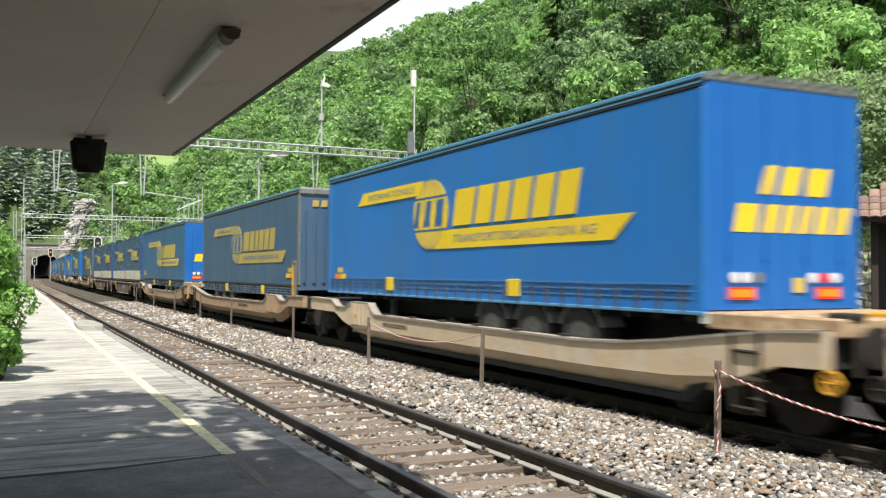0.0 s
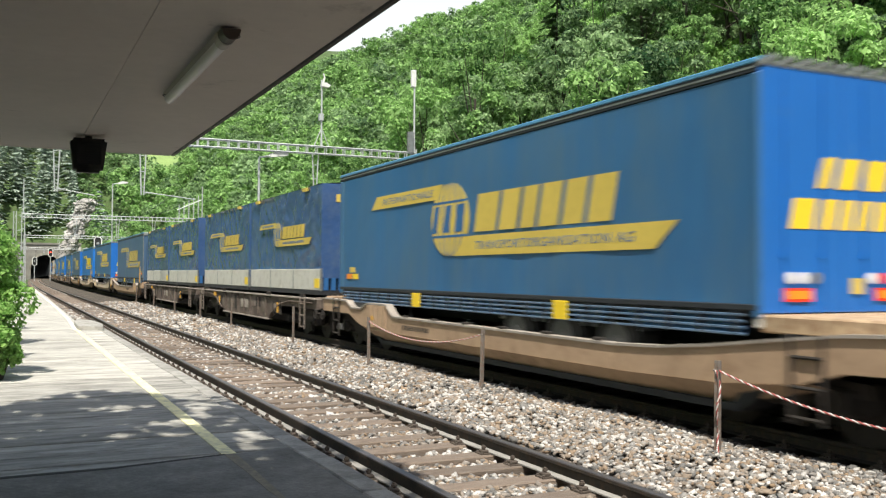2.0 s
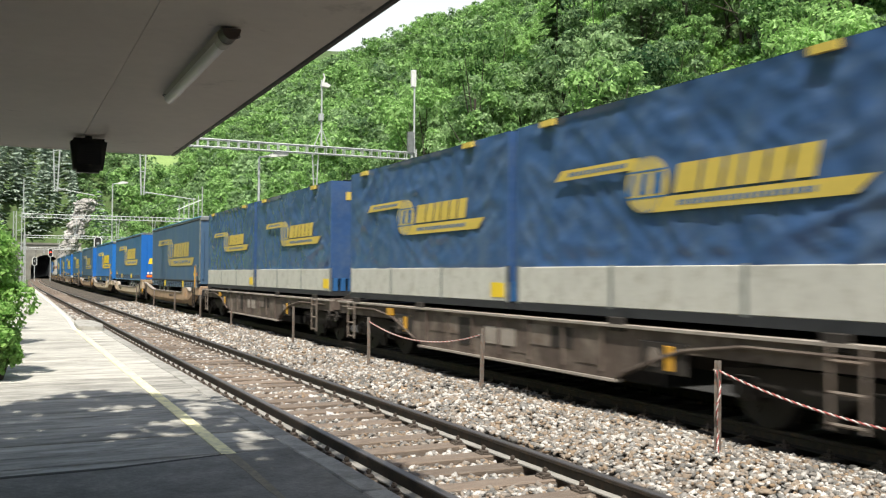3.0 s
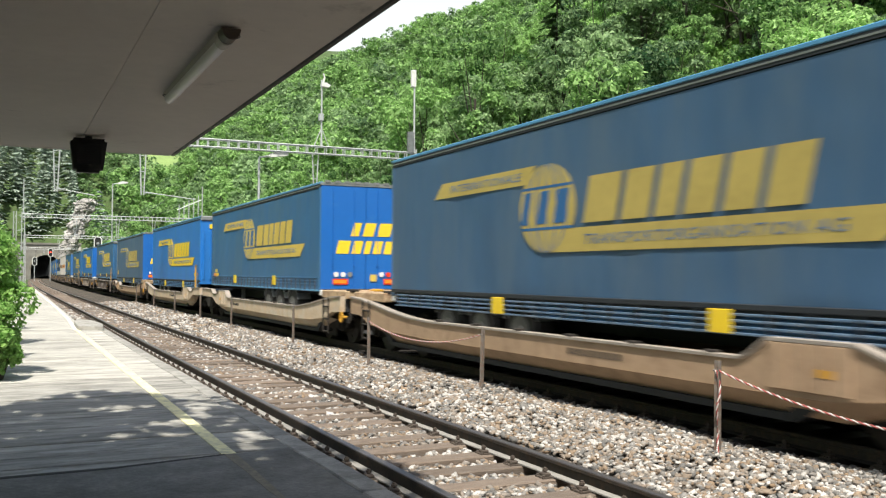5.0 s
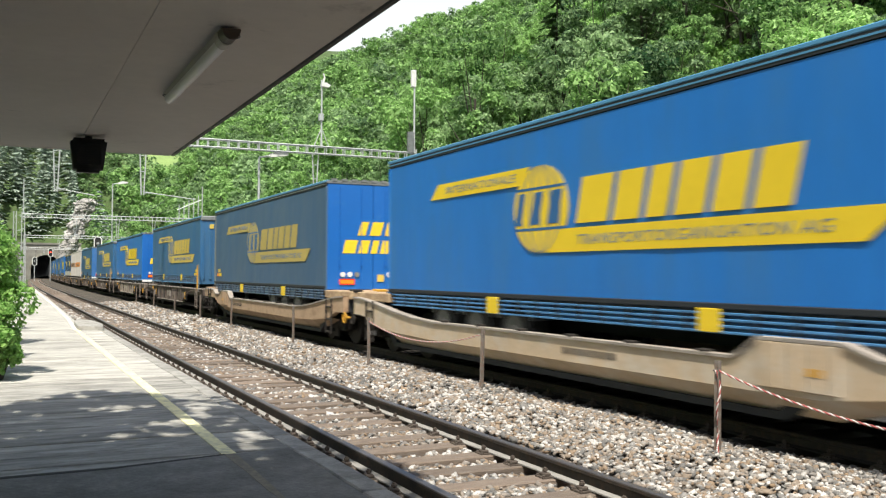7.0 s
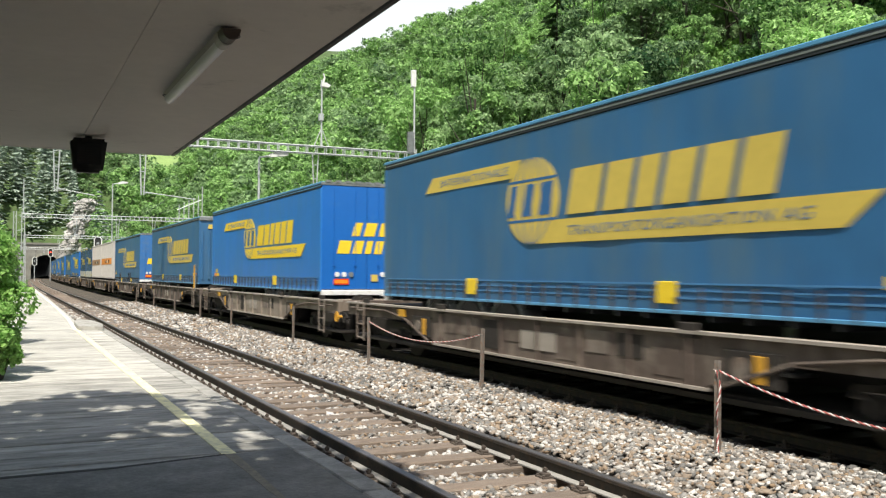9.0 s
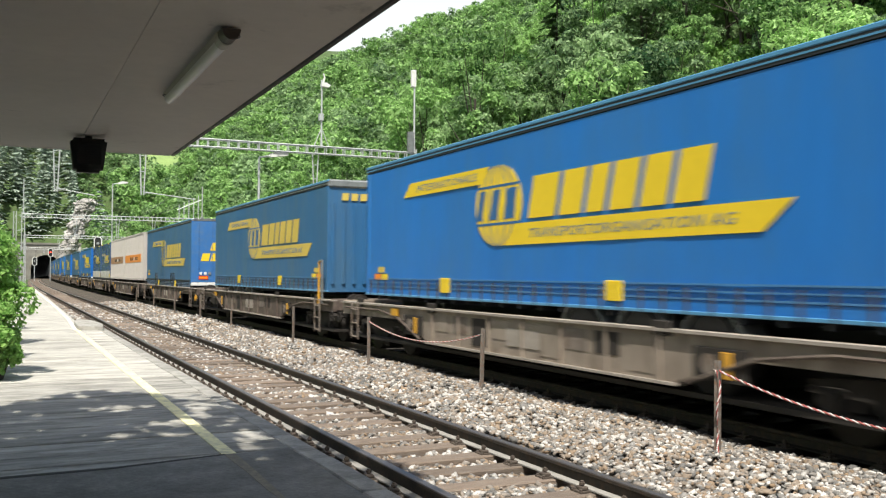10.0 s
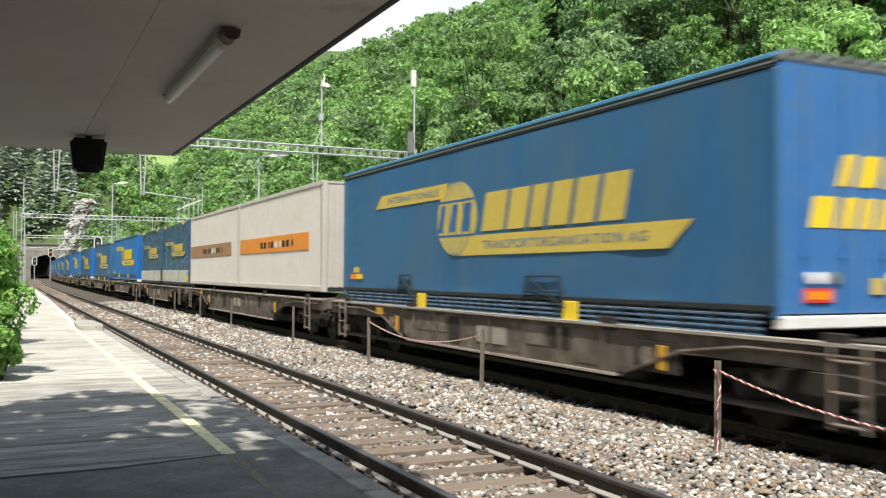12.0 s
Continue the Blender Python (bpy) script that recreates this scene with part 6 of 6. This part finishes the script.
def build_cliff():
    """Leaning buttress of broken pale rock with ledges and cracks."""
    top = holder("rock_cliff")
    tagged(top, "pale bare limestone cliff among the trees", "rock", kind="structure")
    for k, (x0, z0, x1, z1, w0, w1, y) in enumerate(((13.0, 3.0, 16.2, 15.0, 1.5, 2.3, 250.0), (15.6, 10.5, 19.0, 20.5, 1.6, 2.6, 251.5), (12.4, 1.0, 13.6, 8.0, 1.6, 1.0, 248.6))):
        bm = bmesh.new()
        rows, n, m = [], 40, 44
        for j in range(n + 1):
            t = j / n
            row = []
            for i in range(m):
                a = 2 * math.pi * i / m
                q = Vector((math.cos(a) * 1.6, math.sin(a) * 1.6, t * 6 + k * 9))
                crag = 0.55 * noise.noise(q) + 0.5 * abs(noise.noise(q * 2.3)) + 0.3 * noise.noise(q * 5.1)
                ledge = 0.16 * ((t * 7 + 0.8 * noise.noise(q * 0.8)) % 1.0)
                w = (w0 + (w1 - w0) * t) * (0.75 + crag + ledge) * (1.0 if t < 0.9 else 1 - (t - 0.9) * 6)
                row.append(bm.verts.new((x0 + (x1 - x0) * t + math.cos(a) * w, y + math.sin(a) * w * 0.7, z0 + (z1 - z0) * t + 0.5 * noise.noise(q * 1.7))))
            rows.append(row)
        for a, b in zip(rows, rows[1:]):
            for i in range(m):
                bm.faces.new((a[i], a[(i + 1) % m], b[(i + 1) % m], b[i]))
        bm.faces.new(rows[0][::-1])
        bm.faces.new(rows[-1])
        part("rock_face", bm, M["rock"], top)


build_cliff()

# ---- forecourt: wall, posts, hut, station house ----
WALL_X = 26.2


def build_stone_wall():
    top = holder("stone_wall")
    tagged(top, "rough grey dry-stone retaining wall below the slope", "wall", kind="structure")
    part("core", one(box, WALL_X, WALL_X + 0.6, -4, 44, 0.3, 2.75), M["mortar"], top)
    rnd = random.Random(11)
    shapes = []
    for k in range(7):
        bm = bmesh.new()
        box(bm, -0.12, 0.12, -0.5, 0.5, -0.5, 0.5)
        bmesh.ops.bevel(bm, geom=list(bm.edges), offset=0.09, segments=1, affect="EDGES")
        for v in bm.verts:
            v.co.y += rnd.uniform(-0.09, 0.09)
            v.co.z += rnd.uniform(-0.09, 0.09)
            v.co.x += rnd.uniform(-0.04, 0.04)
        me = bpy.data.meshes.new("stone")
        bm.to_mesh(me)
        bm.free()
        me.materials.append(M["stone"])
        shapes.append(me)
    z = 0.38
    count = 0
    while z < 2.75:
        h = rnd.uniform(0.19, 0.34)
        y = 17.0 + rnd.uniform(0, 0.3)
        while y < 31.0 and count < 300:
            w = rnd.uniform(0.25, 0.72)
            ob = share("stone", shapes[rnd.randrange(7)], top, Matrix.LocRotScale((WALL_X - 0.01 + rnd.uniform(-0.03, 0.03), y + w / 2, z + h / 2), Euler((rnd.uniform(-0.14, 0.14), 0, 0)), (rnd.uniform(0.8, 1.3), w * rnd.uniform(0.85, 1.1), h * rnd.uniform(0.75, 1.2))))
            y += w
            count += 1
        z += h * 0.97


build_stone_wall()


def build_white_post():
    top = holder("marker_post", (24.75, 23.2, 0.35))
    tagged(top, "white weathered post before the stone wall", "post")
    part("shaft", one(box, -0.13, 0.13, -0.13, 0.13, 0, 2.2, bevel=0.02), M["white_paint"], top)
    bm = bmesh.new()
    box(bm, -0.05, 0.05, -3.2, -0.16, 1.35, 1.42)
    box(bm, -0.05, 0.05, 0.16, 3.2, 1.35, 1.42)
    part("cross_bar", bm, M["galv"], top, "pale horizontal rail")


build_white_post()


def build_hut():
    """Small shelter, set askew to the line, with a hipped clay-tile roof."""
    top = holder("shelter_hut")
    tagged(top, "small dark timber shelter with weathered clay-tile roof", "hut")
    part("back_wall", one(box, 0.5, 4.6, 1.15, 1.25, 0, 2.65), M["dark_wood"], top, "dark boarded back wall")
    for x in (0.5, 2.5, 4.5):
        part("corner_post", one(box, x, x + 0.14, 0.45, 0.6, 0, 2.65, bevel=0.01), M["dark_wood"], top)
    bm = bmesh.new()
    prism(bm, [(0.0, 2.62), (1.0, 3.55), (2.0, 2.62), (2.0, 2.55), (0.0, 2.55)], "x", 1.0, 4.9)
    prism(bm, [(0.0, 2.62), (1.0, 3.55), (2.0, 2.62), (2.0, 2.55), (0.0, 2.55)], "x", 0.0, 0.99)
    for v in bm.verts:
        if v.co.x < 0.01 and v.co.z > 3:
            v.co.x = 0.98
    part("roof_deck", bm, M["dark_wood"], top)
    d, slope = 1.366 / 6, math.atan2(0.93, 1.0)
    bm = bmesh.new()
    for i in range(5):
        a0, a1 = math.pi * i / 5, math.pi * (i + 1) / 5
        q = [bm.verts.new((-0.11 * math.cos(a), u, 0.045 * math.sin(a) + (0.025 if u < 0 else 0.01))) for u in (-0.04, d) for a in (a0, a1)]
        bm.faces.new((q[0], q[1], q[3], q[2]))
        w = [bm.verts.new((-0.11 * math.cos(a), -0.04, 0.045 * math.sin(a) - 0.02)) for a in (a0, a1)]
        bm.faces.new((q[1], q[0], w[0], w[1]))
    me = bpy.data.meshes.new("roof_tile")
    bm.to_mesh(me)
    bm.free()
    me.materials.append(M["roof_tile"])
    for r in range(6):
        for c in range(21):
            x = 0.12 + c * 0.225
            if x < r / 6 * 1.0:
                continue
            share("roof_tile", me, top, Matrix.Translation((x, r * d * math.cos(slope), 2.64 + r * d * math.sin(slope))) @ Matrix.Rotation(slope, 4, "X"))
    top.matrix_basis = pose(16.55, 14.2, 0.35, 0, 0, -50)


build_hut()


def build_station_house():
    """Dark timber house whose gable faces along the line."""
    top = holder("timber_house")
    tagged(top, "dark brown timber house with wide overhanging gable roof", "house")
    x0, x1, y0, y1 = 18.6, 22.8, 31.0, 42.0
    xm = 20.7
    bm = bmesh.new()
    prism(bm, [(x0, 0.35), (x1, 0.35), (x1, 5.1), (xm, 6.5), (x0, 5.1)], "y", y0, y1)
    part("wall", bm, M["dark_wood"], top, "dark stained boarded wall")
    for s, xe in ((-1, 17.0), (1, 24.4)):
        bm = bmesh.new()
        prism(bm, [(xe, 4.10), (xm, 6.56), (xm, 6.72), (xe, 4.25)], "y", y0 - 1.4, y1 + 1.2)
        part("roof", bm, M["dark_wood"], top, "wide dark roof")
    for x in (18.9, 20.6, 22.3):
        part("purlin", one(box, x, x + 0.14, y0 - 1.3, y0, 4.9 + min(x - x0, x1 - x) * 0.3, 5.06 + min(x - x0, x1 - x) * 0.3), M["dark_wood"], top)
    for i in range(21):
        x = x0 + 0.1 + i * 0.2
        part("batten", one(box, x - 0.012, x + 0.012, y0 - 0.02, y0, 0.6, 4.9), M["dark_wood"], top)


build_station_house()


def build_plant_cart():
    top = holder("plant_cart", (19.9, 24.1, 0.35))
    tagged(top, "small wooden cart carrying leafy potted plants", "cart")
    part("bed", one(box, -0.35, 0.35, -0.9, 0.9, 0.42, 0.52, bevel=0.02), M["pallet"], top)
    for x in (-0.36, 0.36):
        for y in (-0.55, 0.55):
            bm = bmesh.new()
            tube(bm, (x - 0.03, y, 0.22), (x + 0.03, y, 0.22), 0.22, n=16)
            part("wheel", bm, M["dark_wood"], top)
    rnd = np.random.RandomState(3)
    for y in (-0.45, 0.45):
        bm = bmesh.new()
        tube(bm, (0, y, 0.52), (0, y, 0.80), 0.16, 0.22, n=12)
        part("pot", bm, M["roof_tile"], top, "clay pot")
        cs = [np.array([rnd.uniform(-0.25, 0.25), y + rnd.uniform(-0.25, 0.25), 0.95 + rnd.uniform(0, 0.3)]) for _ in range(7)]
        vv, ff = leaf_cloud(cs, [0.22] * 7, 60, 0.10, rnd)
        mesh_np("plant", vv, ff, M["leaf_bush"], top)


def build_stone_pile():
    top = holder("stone_block")
    tagged(top, "pale cut stone blocks piled before the timber house", "stone block")
    for i, (x, y, z) in enumerate(((21.9, 29.4, 0.35), (22.5, 29.5, 0.35), (22.1, 29.5, 0.66), (22.6, 29.4, 0.97), (22.0, 29.4, 0.97))):
        part("block", one(box, x - 0.3, x + 0.27, y - 0.25, y + 0.25, z, z + 0.3, bevel=0.03), M["container"], top)


build_stone_pile()


def leaf_cloud(centres, radii, per, size, rnd, flat=0.75, droop=0.0, corners=4):
    """Small bent leaves spread over the shells of many clumps."""
    vs, fs = [], []
    out_v = []
    for (c, r) in zip(centres, radii):
        d = rnd.normal(size=(per, 3))
        d /= np.linalg.norm(d, axis=1, keepdims=True)
        d[:, 2] = np.where(d[:, 2] < -0.35, -d[:, 2], d[:, 2])
        rr = r * rnd.uniform(0.55, 1.08, per) ** 0.6
        p = c + d * rr[:, None] * np.array([1, 1, flat])
        n = d + rnd.normal(size=(per, 3)) * 0.55 + np.array([0, 0, 0.35])
        n /= np.linalg.norm(n, axis=1, keepdims=True)
        t = np.cross(n, rnd.normal(size=(per, 3)))
        t /= np.linalg.norm(t, axis=1, keepdims=True) + 1e-6
        b = np.cross(n, t)
        s = size * rnd.uniform(0.6, 1.3, per)
        L, W = (s * 0.62)[:, None], (s * 0.40)[:, None]
        q = np.stack([p - t * L, p + b * W - n * W * 0.25, p + t * L - n * L * (0.3 + droop), p - b * W - n * W * 0.25], 1)
        if corners == 3:
            q = np.stack([p - t * L - b * W * 0.8, p + b * W, p + t * L - n * L * 0.3], 1)
        out_v.append(q)
    v = np.concatenate(out_v).reshape(-1, 3)
    f = np.arange(len(v)).reshape(-1, corners)
    return v, f


def crown_centres(rnd, n, rx, rz, zc, lump):
    cs, rs = [], []
    for i in range(n):
        d = rnd.normal(size=3)
        d /= np.linalg.norm(d)
        k = rnd.uniform(0.35, 1.0) ** 0.5
        cs.append(np.array([d[0] * rx * k, d[1] * rx * k, zc + d[2] * rz * k]))
        rs.append(lump * rnd.uniform(0.65, 1.25))
    return cs, rs


def broad_tree_mesh(seed, rx, rz, zc, n, per, size, lump, leaf, trunk_r, corners=4):
    rnd = np.random.RandomState(seed)
    cs, rs = crown_centres(rnd, n, rx, rz, zc, lump)
    v, f = leaf_cloud(cs, rs, per, size, rnd, corners=corners)
    bm = bmesh.new()
    tube(bm, (0, 0, -1.2), (0.1, 0.05, zc * 0.55), trunk_r, trunk_r * 0.72, n=10)
    tube(bm, (0.1, 0.05, zc * 0.55), (0.0, 0.1, zc), trunk_r * 0.72, trunk_r * 0.35, n=8)
    for c in cs[:: max(1, len(cs) // 9)]:
        tube(bm, (0.08, 0.05, zc * rnd.uniform(0.45, 0.75)), tuple(c), trunk_r * 0.3, trunk_r * 0.08, n=6)
    return v, f, bm


def spruce_mesh(seed, h, r, layers, per, size):
    rnd = np.random.RandomState(seed)
    vs = []
    for k in range(layers):
        t = k / layers
        z = h * (0.10 + 0.9 * t)
        rad = r * (1 - t) ** 0.85 + 0.15
        m = max(6, int(per * (1 - t * 0.75)))
        a = rnd.uniform(0, 6.283, m)
        for aa in a:
            for s in np.linspace(0.25, 1.0, 5):
                c = np.array([math.cos(aa) * rad * s, math.sin(aa) * rad * s, z - 0.28 * rad * s + rnd.uniform(-0.1, 0.1)])
                d = np.array([math.cos(aa), math.sin(aa), -0.35])
                b = np.array([-math.sin(aa), math.cos(aa), 0.0]) + rnd.normal(size=3) * 0.2
                w, L = size * (1.15 - 0.6 * s), size * 0.8
                vs.append([c - d * L, c + b * w, c + d * L, c - b * w])
    v = np.array(vs).reshape(-1, 3)
    f = np.arange(len(v)).reshape(-1, 4)
    bm = bmesh.new()
    tube(bm, (0, 0, -1.0), (0, 0, h * 0.97), r * 0.08, 0.03, n=8)
    return v, f, bm


def tree_thing(name, v, f, bm, leaf, label, m, group="trees on the slope"):
    top = holder(name)
    tagged(top, label, "tree", group)
    part("trunk", bm, M["bark"], top, "dark trunk with limbs")
    c = mesh_np("crown", v, f, leaf, top)
    tagged(c, "crown of many small leaves")
    top.matrix_basis = m
    return top


build_plant_cart()


def build_wall_growth():
    rnd = np.random.RandomState(61)
    vs = []
    for i in range(330):
        y = rnd.uniform(8, 44)
        hang = rnd.uniform(0, 1) ** 2
        c = np.array([WALL_X + rnd.uniform(-0.25, 0.9) * (1 - hang) - 0.12 * hang, y, 3.25 - 2.1 * hang * (0.5 + 0.5 * math.sin(y * 1.3))])
        vs.append(leaf_cloud([c], [rnd.uniform(0.22, 0.6)], 45, 0.15, rnd, droop=0.5)[0])
    for i in range(60):
        c = np.array([WALL_X - rnd.uniform(0.2, 0.5), rnd.uniform(8, 44), 0.45])
        vs.append(leaf_cloud([c], [rnd.uniform(0.12, 0.28)], 40, 0.09, rnd, flat=1.2, droop=0.2)[0])
    v = np.concatenate(vs)
    tagged(mesh_np("wall_growth", v, np.arange(len(v)).reshape(-1, 4), M["leaf_olive"]), "creepers and grass hanging over the stone wall", "creeper", kind="stuff")


build_wall_growth()

# lime tree on the forecourt
v, f, bm = broad_tree_mesh(3, 3.4, 2.2, 4.3, 80, 420, 0.125, 0.95, M["leaf_pale"], 0.28)
tree_thing("lime_tree", v, f, bm, M["leaf_pale"], "grey-green broad-leaved tree on the forecourt", pose(20.5, 18.4, 0.35), "forecourt trees")


# tree out of view, added and stretched so its leaves dapple the platform
v, f, bm = broad_tree_mesh(8, 2.5, 1.2, 8.8, 64, 70, 0.27, 0.58, M["leaf"], 0.22)
for q in v:
    q[0] += 3.1
    q[1] = q[1] * 1.65 - 1.0
tree_thing("shade_tree", v, f, bm, M["leaf"], "unseen leafy tree added to dapple the platform with shade", pose(-4.8, 5.2, -0.4), "trees by the station")


def build_bushes():
    rnd = np.random.RandomState(21)
    for i, (x, y, r, h) in enumerate(((-0.12, 14.1, 0.5, 1.1), (-0.42, 14.9, 0.95, 2.2), (-0.9, 17.2, 1.15, 2.9), (-0.85, 21.0, 1.3, 3.2), (-0.95, 26, 1.4, 3.3), (-1.1, 35, 1.7, 3.2), (-1.4, 46, 2.0, 3.8), (-1.6, 60, 2.3, 4.2), (-2.0, 76, 2.6, 4.6))):
        n = 30
        cs, rs = crown_centres(rnd, n, r * 0.62, h * 0.42, h * 0.48, r * 0.33)
        vv, ff = leaf_cloud(cs, rs, 400 if y < 24 else 140, 0.028 + 0.0024 * y, rnd, flat=1.1, droop=0.5)
        vv[:, 2] = np.maximum(vv[:, 2], 0.02)
        top = holder("shrub", (x, y, PLAT_Z))
        tagged(top, "bright green leafy shrub overhanging the platform", "shrub", "shrubs beside the platform")
        b = bmesh.new()
        for c in cs[::3]:
            tube(b, (0.0, 0.0, -0.3), tuple(c), 0.025, 0.008, n=5)
        part("stem", b, M["bark"], top)
        mesh_np("foliage", vv, ff, M["leaf_bush"], top)


build_bushes()


def build_woods():
    rnd = np.random.RandomState(33)
    far_v, far_o, far_f = [], [], []
    protos = []
    for k in range(5):
        rx, rz, zc = ((2.3, 4.6, 7.2), (3.3, 3.0, 5.4), (2.7, 4.0, 6.4), (3.6, 2.6, 4.6), (2.0, 3.4, 5.8))[k]
        v, f, bm = broad_tree_mesh(50 + k, rx, rz, zc, 40, 135, 0.255, 0.82, M["leaf"], 0.2, corners=3)
        protos.append((v, f, bm))
    sv, sf, sbm = spruce_mesh(9, 15.0, 3.1, 26, 13, 0.34)
    coarse = []
    for k in range(4):
        cs, rs = crown_centres(rnd, 14, 3.2, 3.4, 5.4, 1.45)
        coarse.append((leaf_cloud(cs, rs, 72, 0.52, rnd, corners=3)[0], leaf_cloud(cs, rs, 42, 0.70, rnd, corners=3)[0]))
    cspr = spruce_mesh(12, 17.0, 2.8, 17, 5, 0.5)[0]
    spots = []
    y = -2.0
    while y < 470:
        x = -70.0
        while x < 270:
            step = 4.6 if x < 70 and y < 130 else 6.2 if x < 130 else 8.0
            px, py = x + rnd.uniform(-2.2, 2.2), y + rnd.uniform(-2.2, 2.2)
            x += step
            if py < 0.72 * px - 16:
                continue
            if (px < -5 - 0.03 * py or py > 385 or px > 150) and rnd.uniform() < 0.72:
                continue
            wide = abs(px - 6.2 - bend(py))
            if px < WALL_X + 2.2 and py < 215:
                if px > -7 or py < 30:
                    continue
            if wide < 11 and py < PORTAL + 3:
                continue
            if py > 300 and abs(px - 6) < 200 and py > 440:
                continue
            z = height(px, py)
            if z < 0.6 and px > 0:
                continue
            # a clear meadow high on the slope
            if ((px - 47 - (py - 316) * 0.12) / 12) ** 2 + ((py - 316) / 38) ** 2 < 1:
                continue
            spots.append((px, py, z))
        y += 4.6 if y < 130 else 6.2
    made = {}
    count = 0
    for px, py, z in spots:
        dark = px < 22 and py > 200
        if px > 26 and px < 60 and py < 100 and count < 230:
            k = rnd.randint(0, 5)
            s = rnd.uniform(0.55, 1.35)
            # more dark spruces here stand in for a shaded gap in the woods
            shade_gap = 0.625 < px / py < 0.70 and 40 < py < 78
            spruce = rnd.uniform() < (0.28 if shade_gap else 0.035)
            m = Matrix.LocRotScale((px, py, z - 0.3), Euler((rnd.uniform(-0.06, 0.06), rnd.uniform(-0.06, 0.06), rnd.uniform(0, 6.28))), (s, s, s * rnd.uniform(0.9, 1.25)))
            key = "spruce" if spruce else k
            if key not in made:
                if spruce:
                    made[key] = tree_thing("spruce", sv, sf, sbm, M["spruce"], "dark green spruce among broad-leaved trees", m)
                else:
                    made[key] = tree_thing("broadleaf_tree", *protos[k], M["leaf"] if k < 3 else M["leaf_olive"], "leafy green broad-leaved tree on the steep slope", m)
            else:
                c = copy_thing(made[key], m)
                c.matrix_basis = m
            count += 1
        else:
            a = rnd.uniform(0, 6.28)
            s = rnd.uniform(0.75, 1.15) * (1.2 if py > 150 else 1.0)
            conifer = dark or (rnd.uniform() < 0.02 and py < 120)
            olive = rnd.uniform() < 0.4
            src = cspr if conifer else coarse[rnd.randint(0, 4)][0 if py < 150 and px < 110 else 1]
            c_, s_ = math.cos(a), math.sin(a)
            q = np.stack([src[:, 0] * c_ - src[:, 1] * s_, src[:, 0] * s_ + src[:, 1] * c_, src[:, 2]], 1) * s + np.array([px, py, z - 0.4])
            (far_f if conifer else far_o if olive else far_v).append(q)
    for name, group, m, label, k in (("far_woods", far_v, M["leaf"], "broad-leaved woods covering the mountainside", 3), ("far_woods", far_o, M["leaf_olive"], "olive green woods covering the mountainside", 3), ("far_conifers", far_f, M["haze_needle"], "conifer woods on the mountainside, haze put into their colour", 4)):
        if group:
            v = np.concatenate(group)
            ob = mesh_np(name, v, np.arange(len(v)).reshape(-1, k), m)
            tagged(ob, label, "woods", kind="stuff")
    # undergrowth between the trees
    und = []
    for px, py, z in spots:
        if px > 24 and px < 110 and py < 190:
            for _ in range(2):
                ux, uy = px + rnd.uniform(-2.5, 2.5), py + rnd.uniform(-2.5, 2.5)
                if ux < WALL_X + 1.2:
                    continue
                c = np.array([ux, uy, height(ux, uy) + 0.3])
                und.append(leaf_cloud([c, c + np.array([0.8, 0.5, 0.3])], [rnd.uniform(0.7, 1.3), 0.8], 32, 0.45, rnd)[0])
    for gx in np.arange(27.8, 50, 1.7):
        for gy in np.arange(10, 78, 1.7):
            ux, uy = gx + rnd.uniform(-0.8, 0.8), gy + rnd.uniform(-0.8, 0.8)
            if uy < 0.74 * ux - 4 or ux < WALL_X + 1.0:
                continue
            k = rnd.uniform(0.6, 1.25)
            c = np.array([ux, uy, height(ux, uy) + 0.5 * k])
            und.append(leaf_cloud([c, c + np.array([0.5, -0.3, 0.55 * k])], [k, 0.7 * k], 44, 0.25, rnd, droop=0.3)[0])
    v = np.concatenate(und)
    tagged(mesh_np("undergrowth", v, np.arange(len(v)).reshape(-1, 4), M["leaf_bush"]), "bright green undergrowth below the trees", "undergrowth", kind="stuff")


build_woods()


def build_meadow():
    """A pale grassy clearing on the spur above the tunnel."""
    vs, fs = [], []
    n = 26
    for j in range(n + 1):
        for i in range(n + 1):
            a, b = -1 + 2 * i / n, -1 + 2 * j / n
            y = 318 + 36 * b * math.sqrt(1 - a * a / 2)
            x = 47 + (y - 316) * 0.12 + 13 * a * math.sqrt(1 - b * b / 2)
            vs.append((x, y, height(x, y) + 0.5))
    for j in range(n):
        for i in range(n):
            k = j * (n + 1) + i
            fs.append((k, k + 1, k + n + 2, k + n + 1))
    ob = mesh_np("meadow", vs, fs, M["meadow"], smooth=True)
    tagged(ob, "pale green grassy clearing on the mountainside", "meadow", kind="structure")


build_meadow()

motions()
